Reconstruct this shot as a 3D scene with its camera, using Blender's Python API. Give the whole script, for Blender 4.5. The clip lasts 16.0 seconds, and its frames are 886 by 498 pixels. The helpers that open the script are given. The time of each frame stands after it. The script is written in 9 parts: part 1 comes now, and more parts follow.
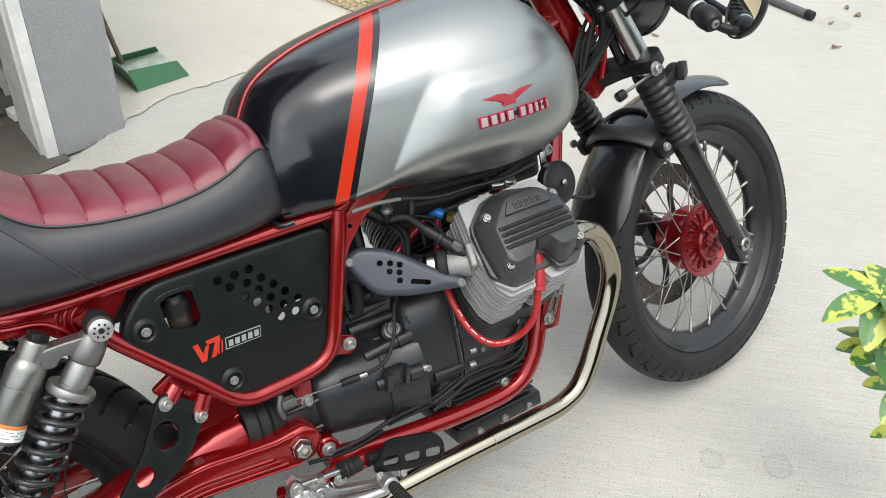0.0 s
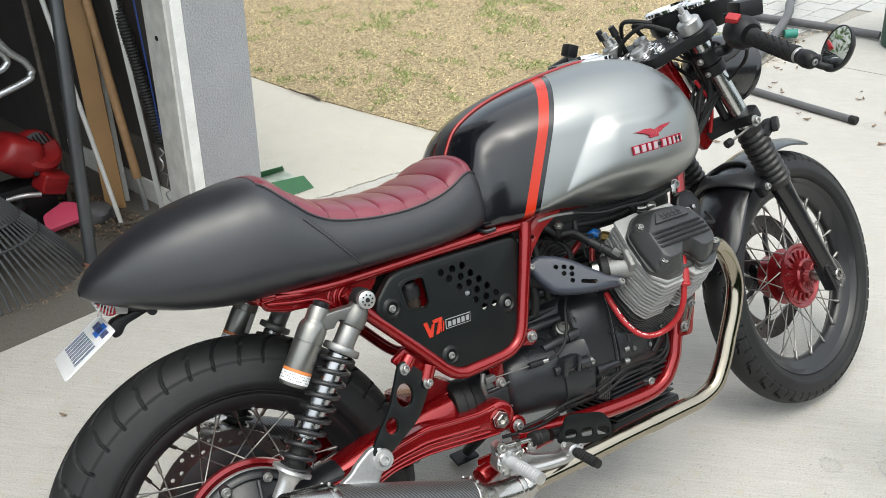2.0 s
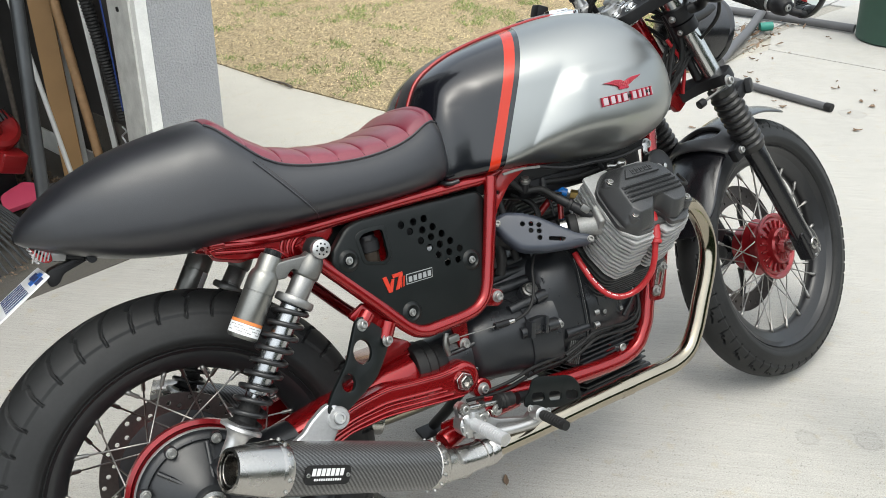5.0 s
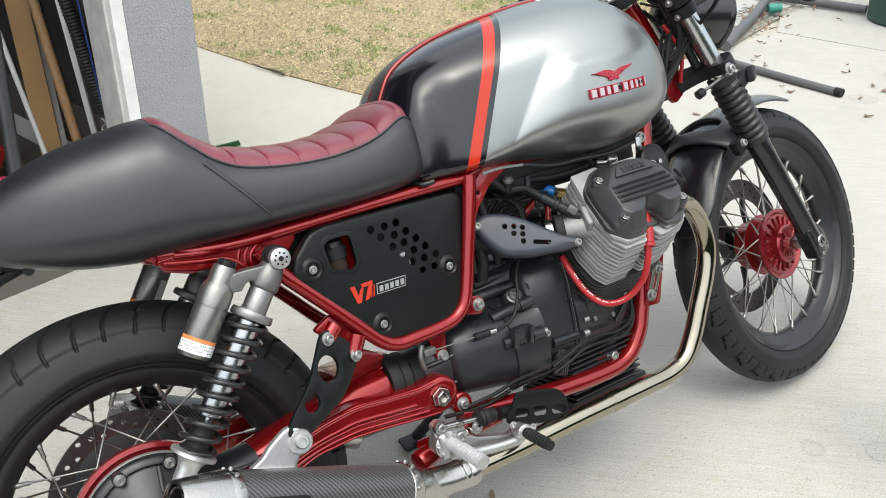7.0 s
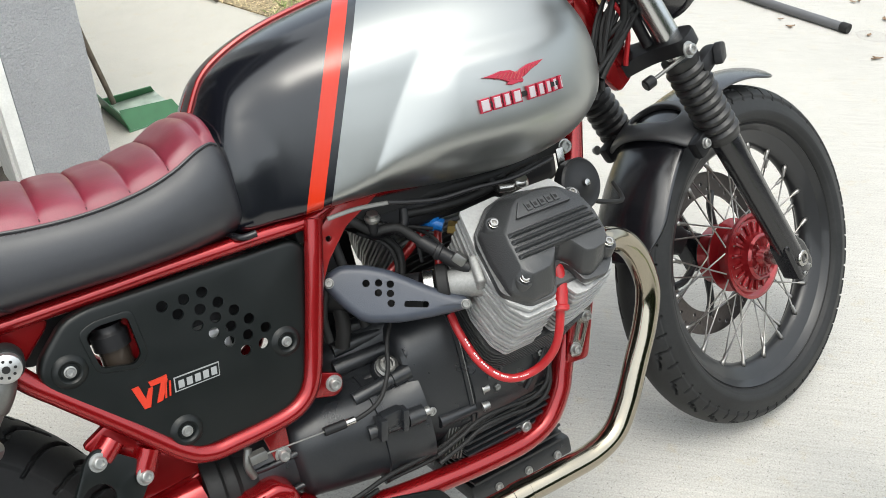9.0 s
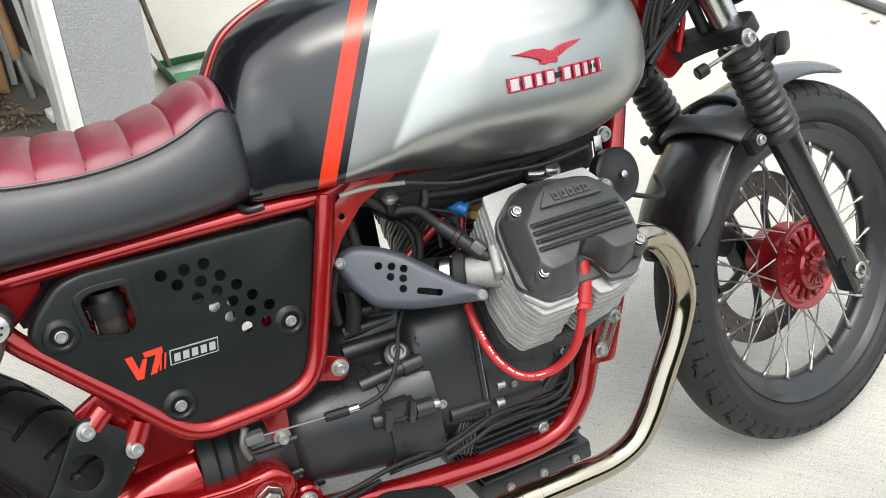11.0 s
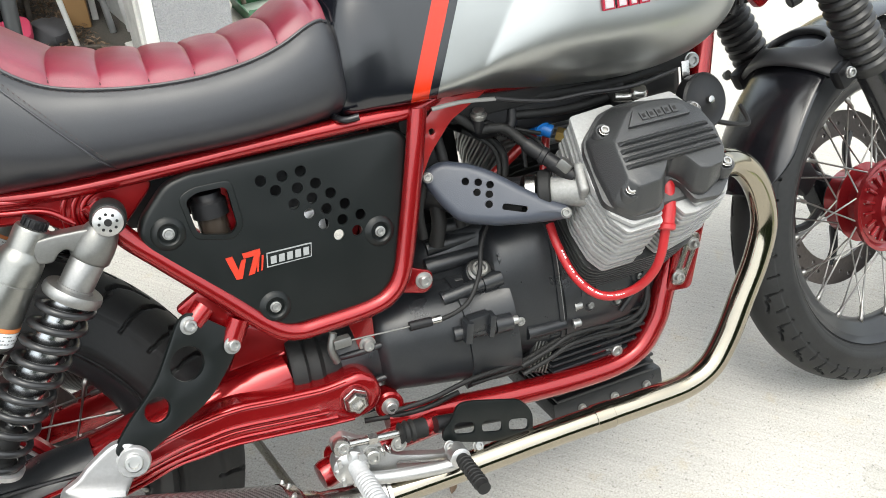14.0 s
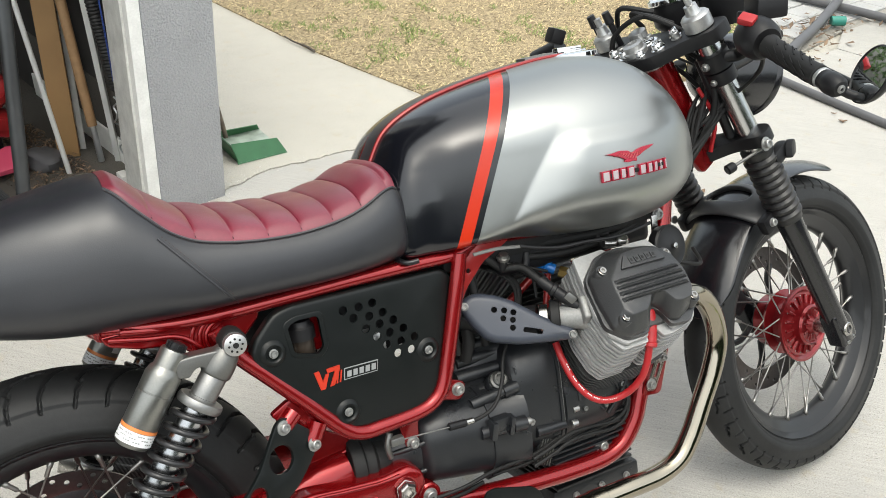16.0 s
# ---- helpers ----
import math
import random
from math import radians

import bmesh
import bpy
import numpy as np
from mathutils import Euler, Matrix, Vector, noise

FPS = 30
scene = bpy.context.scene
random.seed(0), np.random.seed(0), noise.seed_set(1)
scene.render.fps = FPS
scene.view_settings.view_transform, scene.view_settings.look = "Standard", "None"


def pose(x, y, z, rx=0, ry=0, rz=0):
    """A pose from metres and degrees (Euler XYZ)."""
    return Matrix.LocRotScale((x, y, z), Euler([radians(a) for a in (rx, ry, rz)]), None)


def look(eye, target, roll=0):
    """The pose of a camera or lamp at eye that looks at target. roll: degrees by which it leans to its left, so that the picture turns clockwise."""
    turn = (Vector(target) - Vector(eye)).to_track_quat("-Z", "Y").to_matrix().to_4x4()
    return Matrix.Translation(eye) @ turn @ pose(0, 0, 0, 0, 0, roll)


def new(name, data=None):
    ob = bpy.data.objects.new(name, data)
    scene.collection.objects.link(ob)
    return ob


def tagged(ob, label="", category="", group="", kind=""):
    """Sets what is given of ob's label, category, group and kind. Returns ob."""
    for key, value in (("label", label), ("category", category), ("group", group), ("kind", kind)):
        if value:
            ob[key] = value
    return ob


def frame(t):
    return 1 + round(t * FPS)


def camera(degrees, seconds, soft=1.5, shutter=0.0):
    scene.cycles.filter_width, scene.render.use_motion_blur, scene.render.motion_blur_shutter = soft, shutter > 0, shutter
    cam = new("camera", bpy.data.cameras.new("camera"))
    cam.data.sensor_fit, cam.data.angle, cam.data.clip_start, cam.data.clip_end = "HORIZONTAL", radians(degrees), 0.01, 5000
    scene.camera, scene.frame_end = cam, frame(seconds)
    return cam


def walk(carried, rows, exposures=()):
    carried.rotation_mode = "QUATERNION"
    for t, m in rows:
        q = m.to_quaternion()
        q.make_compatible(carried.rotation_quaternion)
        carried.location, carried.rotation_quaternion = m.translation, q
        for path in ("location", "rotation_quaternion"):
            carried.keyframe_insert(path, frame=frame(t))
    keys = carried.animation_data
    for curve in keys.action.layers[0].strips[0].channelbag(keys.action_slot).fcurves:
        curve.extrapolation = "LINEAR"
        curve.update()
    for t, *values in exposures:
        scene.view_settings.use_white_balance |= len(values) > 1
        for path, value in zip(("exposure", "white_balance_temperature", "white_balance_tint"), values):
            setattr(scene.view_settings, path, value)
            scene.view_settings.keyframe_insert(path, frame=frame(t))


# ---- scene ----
cam = camera(55.2, 16.0, soft=0.9)
PATH = [
    (0.0, 0.1909, -0.7551, 1.4489, 49.91, -1.61, -32.59),
    (0.5, 0.0642, -0.8913, 1.4905, 53.68, -0.76, -31.42),
    (1.0, -0.1466, -0.9138, 1.4843, 57.94, -0.24, -30.67),
    (1.5, -0.2177, -0.9726, 1.4526, 60.24, 1.44, -31.67),
    (2.0, -0.2426, -0.9715, 1.4237, 60.63, 1.37, -31.83),
    (2.5, -0.2320, -0.9713, 1.3982, 60.73, 1.10, -32.08),
    (3.0, -0.2267, -0.9813, 1.3933, 61.40, 0.78, -32.91),
    (3.5, -0.2305, -0.9908, 1.3695, 61.38, 0.76, -33.00),
    (4.0, -0.2322, -0.9928, 1.3303, 61.33, 0.79, -32.79),
    (4.5, -0.2208, -0.9872, 1.3115, 61.32, 0.70, -32.91),
    (7.0, -0.1027, -0.9146, 1.2816, 60.21, 1.24, -32.56),
    (7.5, -0.0145, -0.8618, 1.2574, 56.43, 1.95, -31.81),
    (8.0, 0.0754, -0.7484, 1.2582, 53.70, 1.21, -32.77),
    (8.5, 0.2339, -0.6757, 1.2633, 53.84, 1.19, -32.87),
    (11.0, 0.3723, -0.6405, 1.2300, 52.54, 0.53, -26.71),
    (11.5, 0.3664, -0.6492, 1.2224, 52.36, 0.57, -26.47),
    (12.0, 0.3566, -0.6579, 1.2116, 52.01, 0.81, -25.93),
    (12.5, 0.3381, -0.6674, 1.2056, 51.07, 1.24, -24.53),
    (13.0, 0.3253, -0.6717, 1.1996, 50.25, 1.28, -23.62),
    (13.5, 0.3181, -0.6683, 1.1942, 49.63, 1.28, -22.85),
    (14.0, 0.3136, -0.6703, 1.2069, 49.74, 1.31, -22.81),
    (14.5, 0.2409, -0.6929, 1.2462, 51.15, 0.91, -24.80),
    (15.0, 0.1304, -0.7226, 1.2918, 52.44, 0.06, -26.66),
    (15.5, 0.0795, -0.7525, 1.3445, 53.90, -0.94, -27.22),
    (16.0, 0.0655, -0.7785, 1.3875, 57.18, -2.28, -27.71),
]
walk(cam, [(t, pose(x, y, z, rx, ry, rz)) for t, x, y, z, rx, ry, rz in PATH],
     exposures=[(0.0, 1.08, 6500, 4), (4.5, 1.08, 6500, 4), (7.0, 1.18, 6500, 4), (8.5, 1.26, 6500, 4), (11.0, 1.48, 6600, 4), (13.5, 1.62, 6600, 4), (14.5, 1.60, 6600, 4), (16.0, 1.18, 6700, 4)])

# ---- light ----
world = bpy.data.worlds.new("sky")
scene.world = world
world.use_nodes = True
wn = world.node_tree
sky = wn.nodes.new("ShaderNodeTexSky")
sky.sky_type, sky.sun_disc = "NISHITA", False
SUN_EL, SUN_AZ = radians(73), radians(205)
sky.sun_elevation, sky.sun_rotation = SUN_EL, SUN_AZ
sky.air_density, sky.dust_density = 1.0, 4.0
hue = wn.nodes.new("ShaderNodeHueSaturation")
hue.inputs["Saturation"].default_value = 0.42
wn.links.new(sky.outputs[0], hue.inputs["Color"])
wn.links.new(hue.outputs[0], wn.nodes["Background"].inputs[0])
wn.nodes["Background"].inputs[1].default_value = 0.15
sun = new("sun", bpy.data.lights.new("sun", "SUN"))
sun.data.energy, sun.data.angle, sun.data.color = 0.56, radians(138), (1.0, 0.96, 0.905)
sun.matrix_world = look((0, 0, 5), Vector((0, 0, 5)) - Vector((math.cos(SUN_EL) * math.sin(SUN_AZ), math.cos(SUN_EL) * math.cos(SUN_AZ), math.sin(SUN_EL))))
scene.view_settings.exposure = 0.5


# ---- materials ----
def mat(name, color, rough=0.5, metal=0.0, coat=0.0, grain=0.0, grain_scale=200.0, bump=0.0, bump_scale=400.0, stain=0.0, stain_scale=8.0, island=0.0, coat_rough=0.08, rough_var=0.0, spec=0.0):
    """A painted or plain surface: two scales of colour variation, fine relief."""
    m = bpy.data.materials.new(name)
    m.use_nodes = True
    nt = m.node_tree
    b = nt.nodes["Principled BSDF"]
    b.inputs["Roughness"].default_value, b.inputs["Metallic"].default_value = rough, metal
    if spec or max(color) < 0.03:
        b.inputs["Specular IOR Level"].default_value = spec or 0.30
    b.inputs["Coat Weight"].default_value, b.inputs["Coat Roughness"].default_value = coat, coat_rough
    co = nt.nodes.new("ShaderNodeTexCoord").outputs["Object"]

    def noise_tex(scale, detail=4.0):
        n = nt.nodes.new("ShaderNodeTexNoise")
        n.inputs["Scale"].default_value, n.inputs["Detail"].default_value = scale, detail
        nt.links.new(co, n.inputs["Vector"])
        return n.outputs["Fac"]

    def scaled(fac, amount):
        r = nt.nodes.new("ShaderNodeMapRange")
        r.inputs["From Min"].default_value, r.inputs["From Max"].default_value = 0.3, 0.7
        r.inputs["To Min"].default_value, r.inputs["To Max"].default_value = 1 - amount, 1 + amount
        nt.links.new(fac, r.inputs["Value"])
        return r.outputs[0]

    value = None
    for amount, scale in ((grain, grain_scale), (stain, stain_scale)):
        if amount:
            s = scaled(noise_tex(scale), amount)
            if value is None:
                value = s
            else:
                mm = nt.nodes.new("ShaderNodeMath")
                mm.operation = "MULTIPLY"
                nt.links.new(value, mm.inputs[0]), nt.links.new(s, mm.inputs[1])
                value = mm.outputs[0]
    if value is not None:
        v = nt.nodes.new("ShaderNodeVectorMath")
        v.operation = "SCALE"
        v.inputs[0].default_value = color
        nt.links.new(value, v.inputs["Scale"])
        nt.links.new(v.outputs[0], b.inputs["Base Color"])
    else:
        b.inputs["Base Color"].default_value = (*color, 1)
    if rough_var:
        r = nt.nodes.new("ShaderNodeMapRange")
        r.inputs["From Min"].default_value, r.inputs["From Max"].default_value = 0.3, 0.7
        r.inputs["To Min"].default_value, r.inputs["To Max"].default_value = rough - rough_var, rough + rough_var
        nt.links.new(noise_tex(25.0), r.inputs["Value"])
        nt.links.new(r.outputs[0], b.inputs["Roughness"])
    if bump:
        bp = nt.nodes.new("ShaderNodeBump")
        bp.inputs["Strength"].default_value, bp.inputs["Distance"].default_value = bump, 0.001
        nt.links.new(noise_tex(bump_scale, 3.0), bp.inputs["Height"])
        nt.links.new(bp.outputs[0], b.inputs["Normal"])
    return m


M_RED = mat("red_frame_paint", (0.25, 0.0035, 0.006), 0.26, 0.6, coat=0.7, grain=0.05, grain_scale=900, coat_rough=0.05)
M_REDFLAT = mat("red_satin_paint", (0.26, 0.008, 0.008), 0.35, 0.2, coat=0.6, grain=0.06)
M_HUB = mat("red_anodised_hub", (0.24, 0.010, 0.014), 0.3, 0.6, coat=0.7, grain=0.08, grain_scale=300)
M_BLACK = mat("satin_black_paint", (0.006, 0.006, 0.0075), 0.30, 0.0, spec=0.4, coat=0.2, rough_var=0.05, coat_rough=0.25)
M_COVER = mat("matt_black_panel", (0.0045, 0.006, 0.006), 0.36, 0.0, stain=0.08, bump=0.1, bump_scale=900, rough_var=0.05)
M_FENDER = mat("gloss_black_fender", (0.007, 0.007, 0.009), 0.26, 0.0, spec=0.4, coat=0.6, coat_rough=0.17)
M_CAST = mat("black_engine_casting", (0.0135, 0.0147, 0.0168), 0.32, 0.0, spec=0.55, grain=0.15, grain_scale=350, bump=0.22, bump_scale=1400, rough_var=0.06)
M_HEADC = mat("black_head_cover", (0.026, 0.0268, 0.0278), 0.31, 0.0, spec=0.62, grain=0.12, grain_scale=400, bump=0.45, bump_scale=800)
M_PLASTIC = mat("blue_grey_plastic", (0.036, 0.042, 0.057), 0.40, 0.0, stain=0.08, bump=0.2, bump_scale=900)
M_BPLAST = mat("black_plastic", (0.009, 0.009, 0.010), 0.42, 0.0, bump=0.15, bump_scale=700)
M_BRACE = mat("satin_black_plastic", (0.042, 0.042, 0.044), 0.40, 0.0, spec=0.55, bump=0.12, bump_scale=700)
M_RUBBER = mat("black_rubber", (0.011, 0.011, 0.011), 0.6, 0.0, stain=0.15, bump=0.15)
M_TYRE = mat("tyre_rubber", (0.0150, 0.0155, 0.016), 0.55, 0.0, grain=0.10, grain_scale=150, stain=0.25, stain_scale=12, bump=0.12, bump_scale=500)
M_RIM = mat("black_rim", (0.019, 0.0195, 0.021), 0.38, 0.1, coat=0.3, stain=0.1)
M_FIN = mat("cast_aluminium_fins", (0.34, 0.34, 0.335), 0.55, 0.15, grain=0.08, grain_scale=300, bump=0.3, bump_scale=600)
M_FIND = mat("dark_barrel_fins", (0.06, 0.06, 0.06), 0.5, 0.3, grain=0.1, bump=0.3)
M_ALU = mat("brushed_aluminium", (0.48, 0.48, 0.475), 0.40, 0.9, grain=0.06, grain_scale=500, rough_var=0.06)
M_ALUCAST = mat("satin_aluminium", (0.60, 0.60, 0.60), 0.42, 0.85, grain=0.06, bump=0.15)
M_STEEL = mat("stainless_steel", (0.45, 0.44, 0.42), 0.25, 1.0, grain=0.06, grain_scale=300, rough_var=0.06)
M_DULLALU = mat("dull_turned_aluminium", (0.27, 0.27, 0.265), 0.44, 0.9, grain=0.06, grain_scale=400)
M_SHOCK = mat("shock_chrome", (0.40, 0.41, 0.42), 0.24, 1.0, rough_var=0.04)
M_CHROME = mat("chrome", (0.80, 0.80, 0.80), 0.07, 1.0)
M_EXH = mat("polished_exhaust", (0.345, 0.312, 0.250), 0.11, 1.0, stain=0.05, stain_scale=20)
M_RESV = mat("anodised_reservoir", (0.25, 0.25, 0.235), 0.34, 0.9, grain=0.05, grain_scale=400, rough_var=0.05)
M_GUN = mat("gunmetal", (0.18, 0.18, 0.172), 0.43, 0.85, grain=0.06, grain_scale=400, rough_var=0.05)
M_GAITER = mat("gaiter_rubber", (0.012, 0.012, 0.0125), 0.40, 0.0, spec=0.5, stain=0.15)
M_STANCHION = mat("chromed_stanchion", (0.56, 0.57, 0.57), 0.22, 1.0, rough_var=0.03)
M_SPRING = mat("black_spring", (0.016, 0.016, 0.017), 0.3, 0.0, coat=0.4)
M_ORANGE = mat("orange_stripe", (0.46, 0.030, 0.012), 0.35)
M_REDCABLE = mat("red_silicone", (0.35, 0.012, 0.016), 0.38, 0.0, grain=0.05)
M_BLUE = mat("blue_plastic", (0.01, 0.13, 0.42), 0.35)
M_BRASS = mat("brass", (0.42, 0.29, 0.10), 0.35, 0.9)
M_WHITE = mat("white_enamel", (0.78, 0.79, 0.80), 0.3, 0.0, stain=0.03)
M_PEG = mat("bead_blasted_aluminium", (0.48, 0.49, 0.50), 0.45, 0.3, grain=0.08, grain_scale=300)
M_WHITEINK = mat("white_ink", (0.7, 0.7, 0.7), 0.5)
M_INK = mat("dark_blue_ink", (0.02, 0.03, 0.10), 0.4)
M_PBLUE = mat("plate_blue", (0.02, 0.12, 0.45), 0.4)
M_LABELOR = mat("orange_label", (0.70, 0.22, 0.06), 0.4)
M_THREAD = mat("grey_thread", (0.055, 0.042, 0.043), 0.8)
M_VINYL = mat("black_vinyl", (0.011, 0.0115, 0.0150), 0.41, 0.0, spec=0.6, coat=0.42, coat_rough=0.36, grain=0.08, bump=0.12, bump_scale=600, stain=0.1, stain_scale=6, rough_var=0.06)
M_LEATHER = mat("oxblood_vinyl", (0.155, 0.015, 0.030), 0.40, 0.0, spec=0.62, coat=0.42, coat_rough=0.34, grain=0.08, bump=0.15, bump_scale=600, stain=0.18, stain_scale=10, rough_var=0.05)
M_REDLENS = mat("red_lens", (0.34, 0.02, 0.025), 0.12, 0.0, coat=1.0)
M_GALVLENS = mat("clear_lens", (0.30, 0.29, 0.28), 0.12, 0.0, coat=1.0)
M_ALUCAST2 = mat("dull_cast_aluminium", (0.27, 0.27, 0.262), 0.55, 0.5, grain=0.1, grain_scale=300, bump=0.3, bump_scale=500)
M_FLANGE = mat("tank_flange_grey", (0.10, 0.10, 0.095), 0.5, 0.3)
M_SPOKE = mat("spoke_steel", (0.31, 0.30, 0.285), 0.38, 1.0)
M_BOLT = mat("zinc_bolt", (0.40, 0.40, 0.39), 0.38, 0.85)
M_SEAM = mat("dark_thread", (0.035, 0.008, 0.010), 0.8)
# dark grey for filled-in shade, gaps and holes, and for dark print and plates
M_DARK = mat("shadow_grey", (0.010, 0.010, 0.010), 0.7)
M_DISC = mat("brake_disc_steel", (0.13, 0.115, 0.11), 0.35, 0.9, grain=0.1)
M_SILVERBADGE = mat("silver_badge", (0.50, 0.44, 0.45), 0.35, 0.6)
M_REDBADGE = mat("red_badge", (0.33, 0.012, 0.035), 0.35, 0.2)
M_GREYINK = mat("grey_ink", (0.25, 0.26, 0.26), 0.45)
M_RES = mat("brake_fluid_cup", (0.035, 0.027, 0.021), 0.25)
M_DIAL = mat("dial_face", (0.35, 0.35, 0.34), 0.2, 0.0, coat=1.0)


def glass_mirror():
    m = bpy.data.materials.new("mirror_glass")
    m.use_nodes = True
    b = m.node_tree.nodes["Principled BSDF"]
    b.inputs["Base Color"].default_value, b.inputs["Metallic"].default_value, b.inputs["Roughness"].default_value = (0.85, 0.87, 0.86, 1), 1.0, 0.02
    return m


M_MIRROR = glass_mirror()


def math_node(nt, op, a, b=None):
    n = nt.nodes.new("ShaderNodeMath")
    n.operation = op
    for i, v in enumerate((a, b)):
        if v is None:
            continue
        if hasattr(v, "links"):
            nt.links.new(v, n.inputs[i])
        else:
            n.inputs[i].default_value = v
    return n.outputs[0]


def tank_paint():
    """Satin silver tank with a black rear, an orange band and a thin dark line."""
    m = bpy.data.materials.new("tank_paint")
    m.use_nodes = True
    nt = m.node_tree
    b = nt.nodes["Principled BSDF"]
    co = nt.nodes.new("ShaderNodeTexCoord").outputs["Object"]
    s = nt.nodes.new("ShaderNodeSeparateXYZ")
    nt.links.new(co, s.inputs[0])
    x, y, z = s.outputs
    d = math_node(nt, "SUBTRACT", x, math_node(nt, "MULTIPLY", math_node(nt, "SUBTRACT", z, 0.709), 0.43))
    d = math_node(nt, "ADD", d, math_node(nt, "MULTIPLY", math_node(nt, "SUBTRACT", math_node(nt, "ABSOLUTE", y), 0.19), 0.42))
    d = math_node(nt, "SUBTRACT", d, 0.614)
    silver = math_node(nt, "GREATER_THAN", d, 0.0)
    orange = math_node(nt, "MULTIPLY", math_node(nt, "GREATER_THAN", d, -0.033), math_node(nt, "LESS_THAN", d, -0.011))
    n = nt.nodes.new("ShaderNodeTexNoise")
    n.inputs["Scale"].default_value = 700
    nt.links.new(co, n.inputs["Vector"])
    n2 = nt.nodes.new("ShaderNodeTexNoise")
    n2.inputs["Scale"].default_value = 9
    nt.links.new(co, n2.inputs["Vector"])
    mix1 = nt.nodes.new("ShaderNodeMix")
    mix1.data_type = "RGBA"
    mix1.inputs[6].default_value, mix1.inputs[7].default_value = (0.005, 0.0055, 0.008, 1), (0.355, 0.365, 0.358, 1)
    nt.links.new(silver, mix1.inputs[0])
    mix2 = nt.nodes.new("ShaderNodeMix")
    mix2.data_type = "RGBA"
    mix2.inputs[7].default_value = (0.46, 0.026, 0.008, 1)
    nt.links.new(orange, mix2.inputs[0]), nt.links.new(mix1.outputs[2], mix2.inputs[6])
    nt.links.new(mix2.outputs[2], b.inputs["Base Color"])
    nt.links.new(math_node(nt, "MULTIPLY", silver, 0.96), b.inputs["Metallic"])
    plain = math_node(nt, "MULTIPLY", math_node(nt, "SUBTRACT", 1.0, silver), math_node(nt, "SUBTRACT", 1.0, orange))
    nt.links.new(math_node(nt, "MULTIPLY", plain, 0.45), b.inputs["Coat Weight"])
    b.inputs["Coat Roughness"].default_value = 0.12
    r = math_node(nt, "ADD", math_node(nt, "MULTIPLY", n.outputs["Fac"], 0.06), math_node(nt, "MULTIPLY", n2.outputs["Fac"], 0.05))
    nt.links.new(math_node(nt, "ADD", r, math_node(nt, "ADD", 0.13, math_node(nt, "MULTIPLY", silver, 0.17))), b.inputs["Roughness"])
    bp = nt.nodes.new("ShaderNodeBump")
    bp.inputs["Strength"].default_value, bp.inputs["Distance"].default_value = 0.04, 0.001
    nt.links.new(n.outputs["Fac"], bp.inputs["Height"])
    nt.links.new(bp.outputs[0], b.inputs["Normal"])
    return m


M_TANK = tank_paint()


def carbon():
    """Twill weave along the silencer: diagonal rows of small light and dark tows."""
    m = bpy.data.materials.new("carbon_fibre")
    m.use_nodes = True
    nt = m.node_tree
    b = nt.nodes["Principled BSDF"]
    at = nt.nodes.new("ShaderNodeAttribute")
    at.attribute_name = "weave"
    s = nt.nodes.new("ShaderNodeSeparateXYZ")
    nt.links.new(at.outputs["Vector"], s.inputs[0])
    u, v = s.outputs[0], s.outputs[1]
    fu = math_node(nt, "FLOOR", u)
    fv = math_node(nt, "FLOOR", v)
    k = math_node(nt, "FLOORED_MODULO", math_node(nt, "ADD", fu, fv), 4.0)
    over = math_node(nt, "LESS_THAN", k, 2.0)
    ru = math_node(nt, "ABSOLUTE", math_node(nt, "SUBTRACT", math_node(nt, "FRACT", u), 0.5))
    rv = math_node(nt, "ABSOLUTE", math_node(nt, "SUBTRACT", math_node(nt, "FRACT", v), 0.5))
    mix = nt.nodes.new("ShaderNodeMix")
    nt.links.new(over, mix.inputs[0]), nt.links.new(ru, mix.inputs[2]), nt.links.new(rv, mix.inputs[3])
    bright = math_node(nt, "ADD", math_node(nt, "MULTIPLY", over, 0.075), 0.016)
    bright = math_node(nt, "MULTIPLY", bright, math_node(nt, "SUBTRACT", 1.2, mix.outputs[0]))
    c = nt.nodes.new("ShaderNodeCombineColor")
    for i in range(3):
        nt.links.new(bright, c.inputs[i])
    nt.links.new(c.outputs[0], b.inputs["Base Color"])
    b.inputs["Roughness"].default_value, b.inputs["Coat Weight"].default_value, b.inputs["Coat Roughness"].default_value = 0.4, 0.6, 0.15
    bp = nt.nodes.new("ShaderNodeBump")
    bp.inputs["Strength"].default_value, bp.inputs["Distance"].default_value, bp.invert = 0.5, 0.0006, True
    nt.links.new(mix.outputs[0], bp.inputs["Height"])
    nt.links.new(bp.outputs[0], b.inputs["Normal"])
    return m


M_CARBON = carbon()


# ---- modelling helpers ----
def part(name, bm, material, parent=None, label="", m=None, smooth=40):
    """Links a bmesh as one mesh object under a thing or a part."""
    me = bpy.data.meshes.new(name)
    bm.normal_update()
    bm.to_mesh(me)
    bm.free()
    return place(name, me, material, parent, label, m, smooth)


def place(name, me, material=None, parent=None, label="", m=None, smooth=40):
    if material and not me.materials:
        me.materials.append(material)
    if smooth and me.polygons:
        me.shade_smooth()
        me.set_sharp_from_angle(angle=radians(smooth))
    ob = new(name, me)
    ob.parent = parent
    if m is not None:
        ob.matrix_local = m
    if label:
        tagged(ob, label)
    return ob


